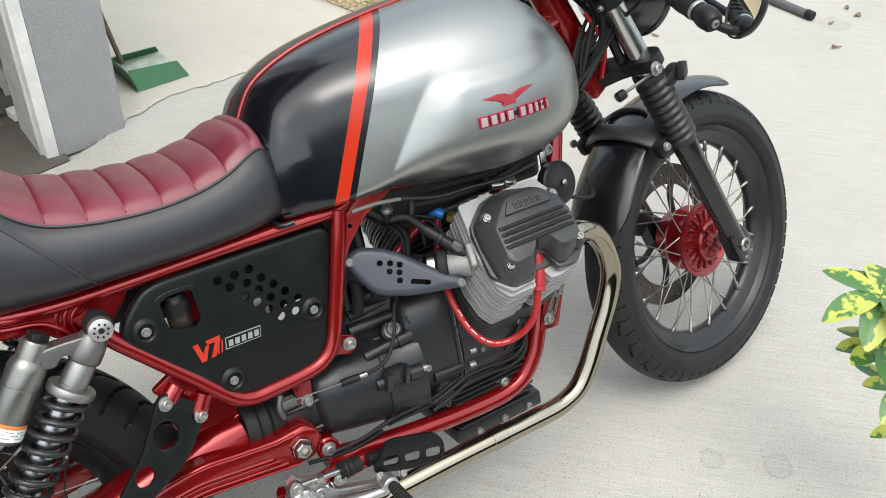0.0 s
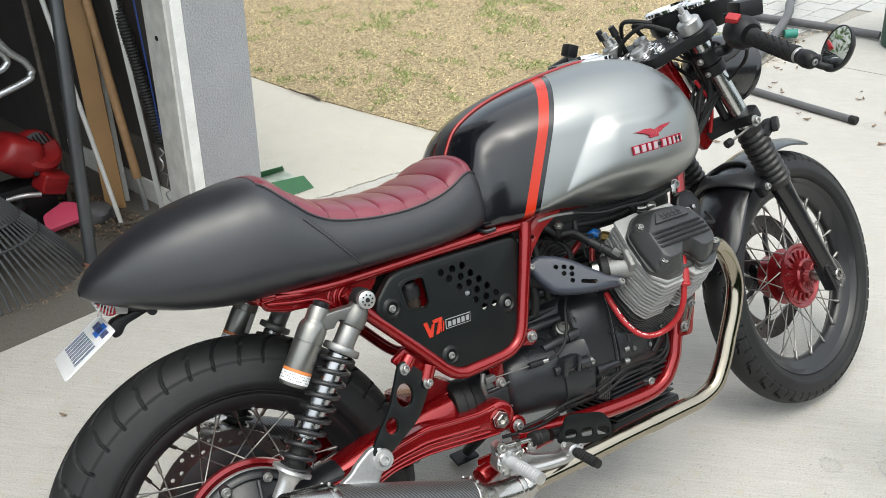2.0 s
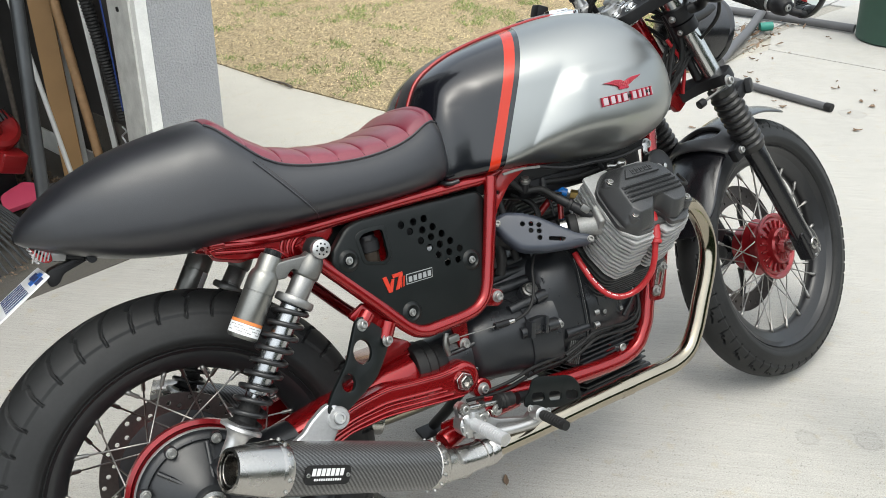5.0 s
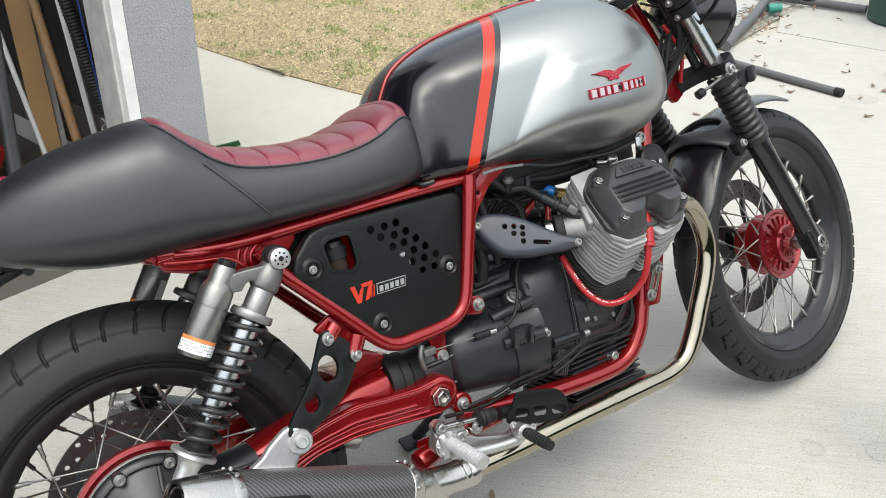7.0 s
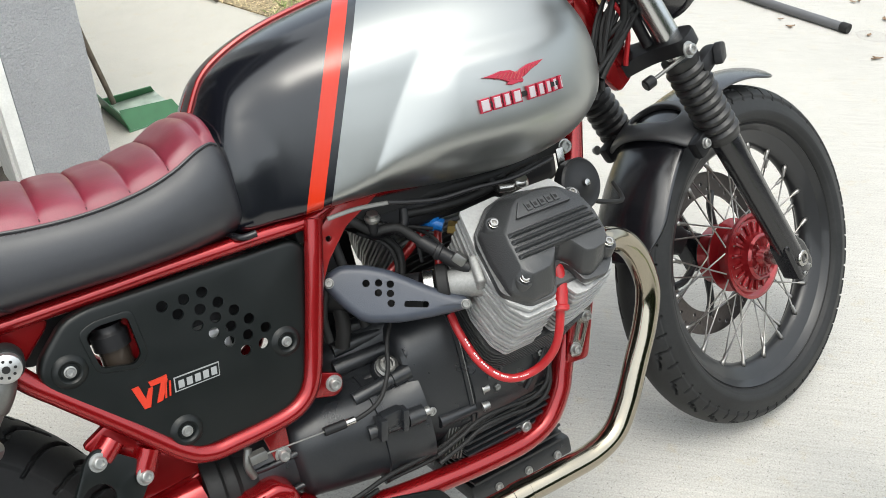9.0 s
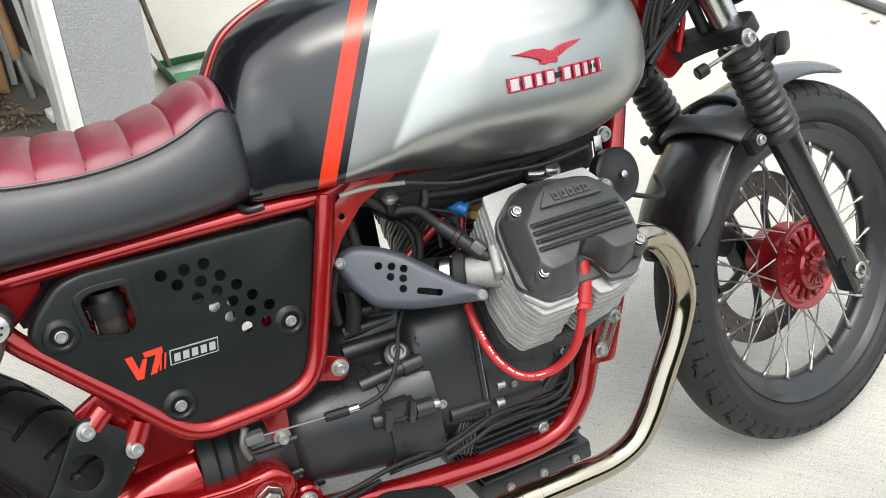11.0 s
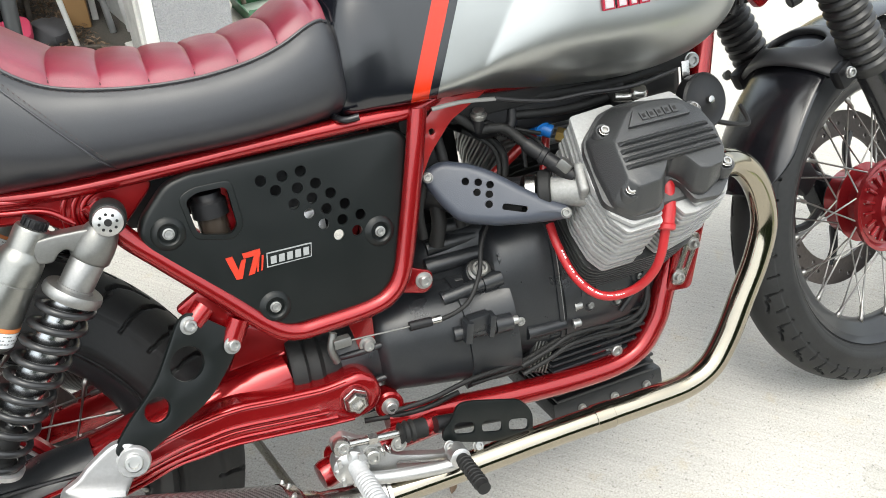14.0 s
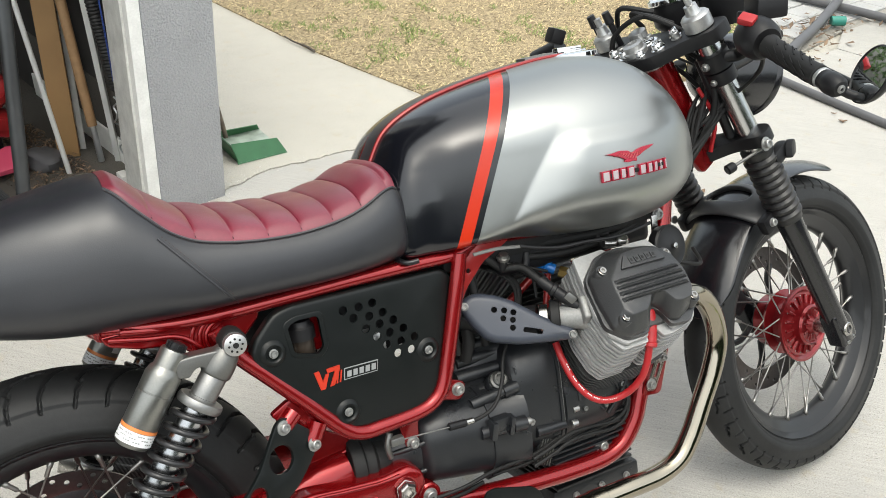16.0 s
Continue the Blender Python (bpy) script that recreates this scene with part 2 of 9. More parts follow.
def spline(pts, n=8):
    """A smooth line through points (Catmull-Rom)."""
    p = [Vector(q) for q in pts]
    if len(p) < 3:
        return p
    p = [2 * p[0] - p[1], *p, 2 * p[-1] - p[-2]]
    out = []
    for i in range(1, len(p) - 2):
        for k in range(n):
            t = k / n
            a, b, c, d = p[i - 1], p[i], p[i + 1], p[i + 2]
            out.append(0.5 * ((2 * b) + (c - a) * t + (2 * a - 5 * b + 4 * c - d) * t * t + (3 * b - a - 3 * c + d) * t ** 3))
    out.append(p[-2])
    return out


def tube(pts, r, seg=14, n=8, smooth=True, bm=None, closed=False, flat=1.0):
    """A round bar swept along points; r: one radius, or one for each end."""
    bm = bm or bmesh.new()
    p = spline(pts, n) if smooth else [Vector(q) for q in pts]
    r0, r1 = r if isinstance(r, tuple) else (r, r)
    up = None
    rings = []
    for i, q in enumerate(p):
        t = (p[min(i + 1, len(p) - 1)] - p[max(i - 1, 0)]).normalized()
        if up is None:
            up = t.orthogonal().normalized()
        up = (up - t * up.dot(t)).normalized()
        side = t.cross(up)
        rad = r0 + (r1 - r0) * i / (len(p) - 1)
        rings.append([bm.verts.new(q + rad * (math.cos(a) * up + flat * math.sin(a) * side)) for a in (2 * math.pi * k / seg for k in range(seg))])
    for a, b in zip(rings, rings[1:]):
        for k in range(seg):
            bm.faces.new((a[k], a[(k + 1) % seg], b[(k + 1) % seg], b[k]))
    if not closed:
        bm.faces.new(rings[0][::-1])
        bm.faces.new(rings[-1])
    return bm


def basis(origin, axis, ref=(0, 0, 1)):
    """A matrix whose z is the axis, at origin."""
    z = Vector(axis).normalized()
    x = Vector(ref) - z * Vector(ref).dot(z)
    if x.length < 1e-4:
        x = Vector((1, 0, 0)) - z * z.x
    x.normalize()
    y = z.cross(x)
    return Matrix(((x.x, y.x, z.x, origin[0]), (x.y, y.y, z.y, origin[1]), (x.z, y.z, z.z, origin[2]), (0, 0, 0, 1)))


def lathe(profile, origin=(0, 0, 0), axis=(0, 0, 1), seg=32, bm=None, caps=True):
    """Turns a profile of (radius, height along the axis)."""
    bm = bm or bmesh.new()
    m = basis(origin, axis)
    rings = []
    for r, h in profile:
        if r < 1e-6:
            rings.append([bm.verts.new(m @ Vector((0, 0, h)))])
        else:
            rings.append([bm.verts.new(m @ Vector((r * math.cos(2 * math.pi * k / seg), r * math.sin(2 * math.pi * k / seg), h))) for k in range(seg)])
    for a, b in zip(rings, rings[1:]):
        for k in range(seg):
            j = (k + 1) % seg
            if len(a) == 1 and len(b) > 1:
                bm.faces.new((a[0], b[j], b[k]))
            elif len(b) == 1 and len(a) > 1:
                bm.faces.new((a[k], a[j], b[0]))
            elif len(a) > 1:
                bm.faces.new((a[k], a[j], b[j], b[k]))
    if caps:
        for ring, flip in ((rings[0], True), (rings[-1], False)):
            if len(ring) > 2:
                bm.faces.new(ring[::-1] if flip else ring)
    return bm


def rounded(poly, r=0.01, n=5):
    """A polygon with its corners rounded."""
    out = []
    k = len(poly)
    for i in range(k):
        a, b, c = Vector(poly[i - 1][:2]), Vector(poly[i][:2]), Vector(poly[(i + 1) % k][:2])
        rr = poly[i][2] if len(poly[i]) > 2 else r
        e, f = (a - b), (c - b)
        cut = min(rr, 0.45 * e.length, 0.45 * f.length)
        p, q = b + e.normalized() * cut, b + f.normalized() * cut
        for s in range(n + 1):
            t = s / n
            out.append((1 - t) ** 2 * p + 2 * t * (1 - t) * b + t * t * q)
    return out


def circle2(cx, cy, r, n=16):
    return [Vector((cx + r * math.cos(2 * math.pi * k / n), cy + r * math.sin(2 * math.pi * k / n))) for k in range(n)]


def slab(outline, thick, m=None, holes=(), bevel=0.0, bm=None, bseg=2):
    """A plate of an outline in x, y with holes, thick along z, its front edge bevelled, moved by m."""
    own = bmesh.new()
    loops = []
    for ring in (outline, *holes):
        vs = [own.verts.new((p[0], p[1], 0)) for p in ring]
        loops.append([own.edges.new((vs[i], vs[(i + 1) % len(vs)])) for i in range(len(vs))])
    if holes:
        bmesh.ops.triangle_fill(own, edges=[e for l in loops for e in l], use_beauty=True)
        faces = own.faces[:]
    else:
        faces = [own.faces.new(own.verts[:])]
    for fc in faces:
        if fc.normal.z < 0:
            fc.normal_flip()
    own.normal_update()
    for fc in own.faces:
        if fc.normal.z < 0:
            fc.normal_flip()
    got = bmesh.ops.extrude_face_region(own, geom=own.faces[:])
    top = [v for v in got["geom"] if isinstance(v, bmesh.types.BMVert)]
    bmesh.ops.translate(own, verts=top, vec=(0, 0, thick))
    for fc in own.faces[:]:
        if all(abs(v.co.z) < 1e-7 for v in fc.verts):
            fc.normal_flip()
    bmesh.ops.recalc_face_normals(own, faces=own.faces[:])
    if bevel:
        tops = set(top)
        edges = [e for e in own.edges if e.verts[0] in tops and e.verts[1] in tops and len(e.link_faces) == 2 and abs(e.link_faces[0].normal.z - e.link_faces[1].normal.z) > 0.5]
        bmesh.ops.bevel(own, geom=edges, offset=bevel, segments=bseg, affect="EDGES", profile=0.6)
    if m is not None:
        own.transform(m)
    if bm is None:
        return own
    me = bpy.data.meshes.new("tmp")
    own.to_mesh(me)
    own.free()
    bm.from_mesh(me)
    bpy.data.meshes.remove(me)
    return bm


def inset(ring, d):
    """A ring moved inwards by d."""
    k = len(ring)
    area = sum(ring[i][0] * ring[(i + 1) % k][1] - ring[(i + 1) % k][0] * ring[i][1] for i in range(k))
    s = 1 if area > 0 else -1
    out = []
    for i in range(k):
        e = (Vector(ring[(i + 1) % k][:2]) - Vector(ring[i - 1][:2]))
        n = Vector((-e.y, e.x)).normalized() * s
        out.append(Vector(ring[i][:2]) + n * d)
    return out


def pillow(outline, thick, r, m=None, holes=(), seg=5, depth=0.004):
    """A plate with a rolled edge of radius r round its outline and clean holes through its face."""
    bm = bmesh.new()
    rings = [[bm.verts.new((p[0], p[1], 0)) for p in outline]]
    for k in range(seg + 1):
        a = math.pi / 2 * k / seg
        rings.append([bm.verts.new((p[0], p[1], thick - r + r * math.sin(a))) for p in inset(outline, r * (1 - math.cos(a)))])
    for a, b in zip(rings, rings[1:]):
        for k in range(len(a)):
            bm.faces.new((a[k], a[(k + 1) % len(a)], b[(k + 1) % len(a)], b[k]))
    edges = [bm.edges.get((rings[-1][k], rings[-1][(k + 1) % len(outline)])) for k in range(len(outline))]
    for h in holes:
        vs = [bm.verts.new((p[0], p[1], thick)) for p in h]
        lo = [bm.verts.new((p[0], p[1], thick - depth)) for p in h]
        edges += [bm.edges.new((vs[k], vs[(k + 1) % len(vs)])) for k in range(len(vs))]
        for k in range(len(vs)):
            bm.faces.new((vs[k], vs[(k + 1) % len(vs)], lo[(k + 1) % len(vs)], lo[k]))
    bmesh.ops.triangle_fill(bm, edges=edges, use_beauty=True)
    bmesh.ops.recalc_face_normals(bm, faces=bm.faces[:])
    if m is not None:
        bm.transform(m)
    return bm


def block(size, m=None, bevel=0.003, bm=None, bseg=2):
    own = bmesh.new()
    bmesh.ops.create_cube(own, size=1.0)
    own.transform(Matrix.Diagonal((*size, 1)))
    if bevel:
        bmesh.ops.bevel(own, geom=own.edges[:], offset=bevel, segments=bseg, affect="EDGES", profile=0.6)
    if m is not None:
        own.transform(m)
    if bm is None:
        return own
    me = bpy.data.meshes.new("tmp")
    own.to_mesh(me)
    own.free()
    bm.from_mesh(me)
    bpy.data.meshes.remove(me)
    return bm


def bolt_bm(r=0.008, h=0.008, washer=1.5, bm=None, m=None):
    """A socket-head screw on a washer, its axis z, washer at 0."""
    own = bmesh.new()
    lathe([(r * washer, 0), (r * washer, 0.0016), (r * 1.02, 0.0018), (r, 0.003), (r, h - 0.0012), (r * 0.86, h), (r * 0.55, h), (r * 0.5, h - 0.0035), (0, h - 0.0035)], seg=20, bm=own)
    if m is not None:
        own.transform(m)
    return own


BOLTS = {}


def bolt(name, pos, axis, parent, r=0.008, h=0.008, washer=1.5, material=None):
    """A screw as a piece of its own; alike screws share one mesh."""
    key = (r, h, washer, (material or M_BOLT).name)
    if key not in BOLTS:
        me = bpy.data.meshes.new(name)
        b = bolt_bm(r, h, washer)
        b.to_mesh(me)
        b.free()
        me.materials.append(material or M_BOLT)
        me.shade_smooth()
        me.set_sharp_from_angle(angle=radians(35))
        BOLTS[key] = me
    ob = new(name, BOLTS[key])
    ob.parent = parent
    ob.matrix_local = basis(pos, axis)
    return ob


def grid_mesh(name, fn, nu, nv, wrap_u=False, wrap_v=False):
    """A mesh over a grid; fn takes arrays of u, v in 0..1 and gives x, y, z."""
    u = np.arange(nu) / (nu if wrap_u else nu - 1)
    v = np.arange(nv) / (nv if wrap_v else nv - 1)
    uu, vv = np.meshgrid(u, v, indexing="ij")
    co = np.stack(fn(uu, vv), -1).reshape(-1, 3)
    i, j = np.meshgrid(np.arange(nu if wrap_u else nu - 1), np.arange(nv if wrap_v else nv - 1), indexing="ij")
    i2, j2 = (i + 1) % nu, (j + 1) % nv
    faces = np.stack([i * nv + j, i2 * nv + j, i2 * nv + j2, i * nv + j2], -1).reshape(-1, 4)
    me = bpy.data.meshes.new(name)
    me.from_pydata(co.tolist(), [], faces.tolist())
    me.update()
    return me


def sstep(a, b, x):
    t = np.clip((x - a) / (b - a), 0, 1)
    return t * t * (3 - 2 * t)


def poly_inside(px, pz, poly):
    """Signed distance to a polygon, positive inside."""
    d = np.full(px.shape, 1e9)
    inside = np.zeros(px.shape, bool)
    n = len(poly)
    for i in range(n):
        (ax, az), (bx, bz) = poly[i], poly[(i + 1) % n]
        ex, ez = bx - ax, bz - az
        t = np.clip(((px - ax) * ex + (pz - az) * ez) / (ex * ex + ez * ez), 0, 1)
        d = np.minimum(d, np.hypot(px - ax - t * ex, pz - az - t * ez))
        cross = ((az > pz) != (bz > pz)) & (px < (bx - ax) * (pz - az) / (bz - az + 1e-12) + ax)
        inside ^= cross
    return np.where(inside, d, -d)


# ---- the motorcycle: x forward, y to its left, z up before it leans on its stand ----
LEAN = pose(0, 0, 0.0046, -21.95, 0, 0)
bike = tagged(new("motorcycle"), "silver and black cafe racer with red frame and oxblood seat", "motorcycle")
bike.matrix_world = LEAN
bike.empty_display_size = 0.1


def side(y, x0=0.0, z0=0.0):
    """Plates: outline x, z; thickness towards the bike's right."""
    return Matrix(((1, 0, 0, x0), (0, 0, -1, y), (0, 1, 0, z0), (0, 0, 0, 1)))


def tilted(o, xdir, up):
    """Plates in a plane through o; thickness towards the bike's right."""
    x = Vector(xdir).normalized()
    y = Vector(up)
    y = (y - x * y.dot(x)).normalized()
    z = x.cross(y)
    return Matrix(((x.x, y.x, z.x, o[0]), (x.y, y.y, z.y, o[1]), (x.z, y.z, z.z, o[2]), (0, 0, 0, 1)))


def keyed(x, keys):
    """A smooth curve through (x, value) keys."""
    p = spline([(a, b, 0) for a, b in keys], 12)
    return np.interp(x, [q.x for q in p], [q.y for q in p])


def spow(v, e):
    return np.sign(v) * np.abs(v) ** e


# ---- tank ----
T_TOP = [(0.515, 0.815), (0.53, 0.842), (0.56, 0.882), (0.62, 0.912), (0.70, 0.932), (0.80, 0.947), (0.88, 0.953), (0.95, 0.946), (1.00, 0.926), (1.04, 0.896), (1.07, 0.862), (1.09, 0.826), (1.098, 0.80)]
T_BOT = [(0.515, 0.70), (0.53, 0.688), (0.62, 0.688), (0.70, 0.682), (0.80, 0.668), (0.90, 0.660), (0.98, 0.668), (1.04, 0.693), (1.07, 0.720), (1.09, 0.755), (1.098, 0.79)]
T_WID = [(0.515, 0.105), (0.53, 0.128), (0.56, 0.142), (0.62, 0.158), (0.70, 0.178), (0.80, 0.196), (0.90, 0.203), (0.98, 0.195), (1.035, 0.170), (1.07, 0.135), (1.09, 0.085), (1.098, 0.01)]
T_TOP, T_BOT, T_WID = ([(x if x < 0.95 else 0.95 + (x - 0.95) * 0.932, v) for x, v in k] for k in (T_TOP, T_BOT, T_WID))


def tank_fn(u, v):
    x = 0.515 + 0.5729 * u
    zt, zb, w = keyed(x, T_TOP), keyed(x, T_BOT), keyed(x, T_WID)
    zw = zb + (zt - zb) * 0.36
    a = 2 * np.pi * v
    c, s = -np.cos(a), np.sin(a)
    y = -w * spow(s, 2 / 2.7)
    z = np.where(c > 0, zw + (zt - zw) * np.abs(c) ** (2 / 2.35), zw - (zw - zb) * np.abs(c) ** (2 / (2.6 + 4.0 * sstep(0.72, 0.58, x))))
    # knee recess with a slanted wall in front of it, and the raised panel that carries the emblem
    xl = 0.703 + 0.67 * (z - 0.75)
    wall = np.sin(np.pi / 2 * np.clip((x - xl) / np.maximum(0.800 - xl, 0.062), 0, 1))
    rim = np.interp(z, [0.60, 0.705, 0.728, 0.757, 0.780, 0.801, 0.824, 0.848, 0.866, 0.880, 0.889, 0.900, 0.915], [0.538, 0.543, 0.547, 0.553, 0.5545, 0.5500, 0.5455, 0.556, 0.579, 0.618, 0.655, 0.72, 0.82])
    ay = np.abs(y)
    soft = 0.017 + 0.095 * sstep(0.58, 0.76, x)
    cap = w + 0.004 - 0.017 * sstep(0.0, 1.0, (x - rim + 0.014) / (0.016 + 2 * soft))
    k = 0.006 + 0.02 * sstep(0.62, 0.56, x)
    ay = wall * ay + (1 - wall) * (cap + 0.5 * (ay - cap - np.sqrt((ay - cap) ** 2 + k * k)))
    y = np.sign(y) * ay
    panel = sstep(0.848, 0.822, z) * sstep(0.700, 0.740, z) * sstep(1.05, 0.86, x) * wall * sstep(0.02, 0.06, np.abs(y))
    y = y + np.sign(y) * 0.009 * panel
    return x, y, z


tank = place("fuel_tank", grid_mesh("fuel_tank", tank_fn, 230, 240, wrap_v=True), M_TANK, bike, "satin silver tank with black rear and orange band", smooth=60)
part("tank_lip", tube([(0.513, -0.098, 0.703), (0.516, -0.118, 0.699), (0.524, -0.128, 0.697), (0.538, -0.132, 0.698)], 0.0042, 10), M_BLACK, tank)
# leather strap with red piping along the top
def strap_fn(u, v):
    x = 0.518 + 0.35 * u
    y = (v - 0.5) * 0.046
    return x, y, keyed(x, T_TOP) + 0.003 - 3.0 * y * y


place("tank_strap", grid_mesh("tank_strap", strap_fn, 40, 9), M_VINYL, bike, "black leather tank strap with red piping", smooth=60)
for sgn in (-1, 1):
    pts = [(x, sgn * 0.0235, float(keyed(np.array([x]), T_TOP)[0]) + (0.001 if sgn < 0 else -0.004)) for x in np.linspace(0.518, 0.90, 24)]
    part("piping", tube(pts, 0.0035, 8, 2), M_REDFLAT, bike)
# filler cap
cap_z = 0.953
cap = part("filler_cap", lathe([(0.052, -0.006), (0.052, 0.001), (0.047, 0.003), (0.034, 0.004), (0.032, 0.006), (0.0, 0.007)], (0.925, 0, cap_z), (-0.02, 0, 1), 40), M_CHROME, bike, "polished filler cap")
part("cap_key_cover", block((0.05, 0.018, 0.008), pose(0.925, 0, cap_z + 0.009), 0.003), M_CHROME, cap)
part("cap_hinge", block((0.06, 0.03, 0.008), pose(0.86, 0, cap_z + 0.002, 0, -3, 0), 0.003), M_GUN, cap)

# emblem on the flank: plain shapes
def flank(x, z):
    """The tank's right flank at x, z."""
    zt, zb, w = (float(keyed(np.array([x]), k)[0]) for k in (T_TOP, T_BOT, T_WID))
    zw = zb + (zt - zb) * 0.36
    c = ((z - zw) / (zt - zw)) ** (2.35 / 2) if z > zw else ((zw - z) / (zw - zb)) ** (2.6 / 2)
    return -w * max(0.0, 1 - c * c) ** (1 / 2.7) - 0.009 * float(sstep(0.850, 0.820, z) * sstep(0.700, 0.740, z) * sstep(0.99, 0.90, x))


def emblem_plate(name, poly, h, material, parent, label=""):
    xs = [p[0] for p in poly]
    zs = [p[1] for p in poly]
    cx, cz = sum(xs) / len(xs), sum(zs) / len(zs)
    y0 = flank(cx, cz)
    dx = (flank(cx + 0.01, cz) - y0) / 0.01
    dz = (flank(cx, cz + 0.01) - y0) / 0.01
    m = tilted((cx, y0 + 0.001, cz), (1, dx, 0), (0, dz, 1))
    return part(name, slab([(x - cx, z - cz) for x, z in poly], h, m, bevel=0.0007, bseg=1), material, parent, label)


emblem = emblem_plate("tank_emblem", [(0.832, 0.7690), (0.934, 0.7710), (0.934, 0.7770), (0.832, 0.7755)], 0.003, M_DARK, bike, "raised red winged emblem over a barred badge")
WING = [(0.8296, 0.8049), (0.8421, 0.8052), (0.8559, 0.8069), (0.8691, 0.8050), (0.8782, 0.7998), (0.8838, 0.8030), (0.8956, 0.8060), (0.9071, 0.8066), (0.9191, 0.8070), (0.9090, 0.8023), (0.8983, 0.7988), (0.8887, 0.7940), (0.8835, 0.7925), (0.8846, 0.7892), (0.8825, 0.7868), (0.8777, 0.7880), (0.8676, 0.7872), (0.8612, 0.7892), (0.8633, 0.7918), (0.8589, 0.7948), (0.8509, 0.7985), (0.8416, 0.8015)]
emblem_plate("wing", WING, 0.0045, M_REDBADGE, emblem)
for k in range(8):
    x = 0.8455 + 0.0048 * k
    emblem_plate("feather", [(x, 0.7995 - 0.0012 * k), (x + 0.0011, 0.7990 - 0.0012 * k), (x + 0.0085, 0.8042 - 0.0006 * k), (x + 0.0074, 0.8046 - 0.0006 * k)], 0.0062, M_REDFLAT, emblem)
for k in range(5):
    x = 0.8865 + 0.0050 * k
    emblem_plate("feather", [(x, 0.7955 + 0.0016 * k), (x + 0.0010, 0.7955 + 0.0016 * k), (x + 0.0045, 0.8022 + 0.0007 * k), (x + 0.0035, 0.8022 + 0.0007 * k)], 0.0062, M_REDFLAT, emblem)
for x0, x1 in ((0.819, 0.8335), (0.836, 0.849), (0.851, 0.8615), (0.864, 0.877), (0.886, 0.8985), (0.9005, 0.911), (0.913, 0.922), (0.924, 0.933), (0.937, 0.9425)):
    emblem_plate("badge_bar", [(x0, 0.7645), (x1, 0.7645), (x1, 0.7812), (x0, 0.7812)], 0.0055, M_REDBADGE, emblem)
    emblem_plate("badge_bar", [(x0 + 0.0020, 0.7664), (x1 - 0.0020, 0.7664), (x1 - 0.0020, 0.7794), (x0 + 0.0020, 0.7794)], 0.0068, M_SILVERBADGE, emblem)
# ---- seat ----
S_TOP = [(-0.15, 0.782), (-0.135, 0.803), (-0.10, 0.828), (-0.058, 0.850), (0.01, 0.874), (0.085, 0.888), (0.125, 0.893), (0.15, 0.889), (0.18, 0.866), (0.205, 0.843), (0.235, 0.825), (0.28, 0.813), (0.33, 0.806), (0.38, 0.803), (0.43, 0.807), (0.47, 0.817), (0.505, 0.832), (0.53, 0.832), (0.545, 0.79)]
S_BOT = [(-0.15, 0.772), (-0.13, 0.757), (-0.07, 0.730), (0.0, 0.707), (0.09, 0.692), (0.18, 0.690), (0.30, 0.691), (0.42, 0.689), (0.52, 0.690), (0.545, 0.70)]
S_WID = [(-0.15, 0.012), (-0.142, 0.035), (-0.12, 0.062), (-0.09, 0.085), (-0.03, 0.116), (0.05, 0.140), (0.13, 0.152), (0.22, 0.156), (0.32, 0.153), (0.42, 0.148), (0.49, 0.138), (0.53, 0.122), (0.545, 0.09)]
SEAT_N = 2.9


def seat_top(x, y):
    zt, zb, w = keyed(x, S_TOP), keyed(x, S_BOT), keyed(x, S_WID)
    zw = zb + (zt - zb) * 0.40
    q = np.clip(1 - np.clip(np.abs(y) / w, 0, 1) ** SEAT_N, 0, 1) ** (1 / SEAT_N)
    return zw + (zt - zw) * q


def seat_fn(u, v):
    x = -0.15 + 0.695 * u
    zt, zb, w = keyed(x, S_TOP), keyed(x, S_BOT), keyed(x, S_WID)
    zw = zb + (zt - zb) * 0.40
    a = 2 * np.pi * v
    c, s = -np.cos(a), np.sin(a)
    y = -w * spow(s, 2 / SEAT_N)
    z = np.where(c > 0, zw + (zt - zw) * np.abs(c) ** (2 / SEAT_N), zw - (zw - zb) * np.abs(c) ** (2 / 3.4))
    return x, y, z


place("seat", grid_mesh("seat", seat_fn, 160, 96, wrap_v=True), M_VINYL, bike, "black vinyl seat with a streamlined tail hump", smooth=60)
RED_W = [(0.140, 0.098), (0.150, 0.108), (0.165, 0.122), (0.185, 0.132), (0.21, 0.138), (0.26, 0.141), (0.34, 0.140), (0.42, 0.134), (0.48, 0.124), (0.528, 0.110)]


def pleat(x):
    """Soft rolls across the seat, with a crease between each."""
    t = (x - 0.1405) / 0.0466
    return np.abs(np.sin(np.pi * t)) ** 0.36


def red_fn(u, v):
    x = 0.1405 + 0.3875 * u
    y = (2 * v - 1) * keyed(x, RED_W)
    edge = sstep(1.0, 0.90, np.abs(2 * v - 1)) * (0.15 + 0.85 * sstep(0.1405, 0.156, x))
    z = seat_top(x, y) + 0.001 + (0.0005 + 0.0060 * pleat(x)) * edge
    return x, y, z


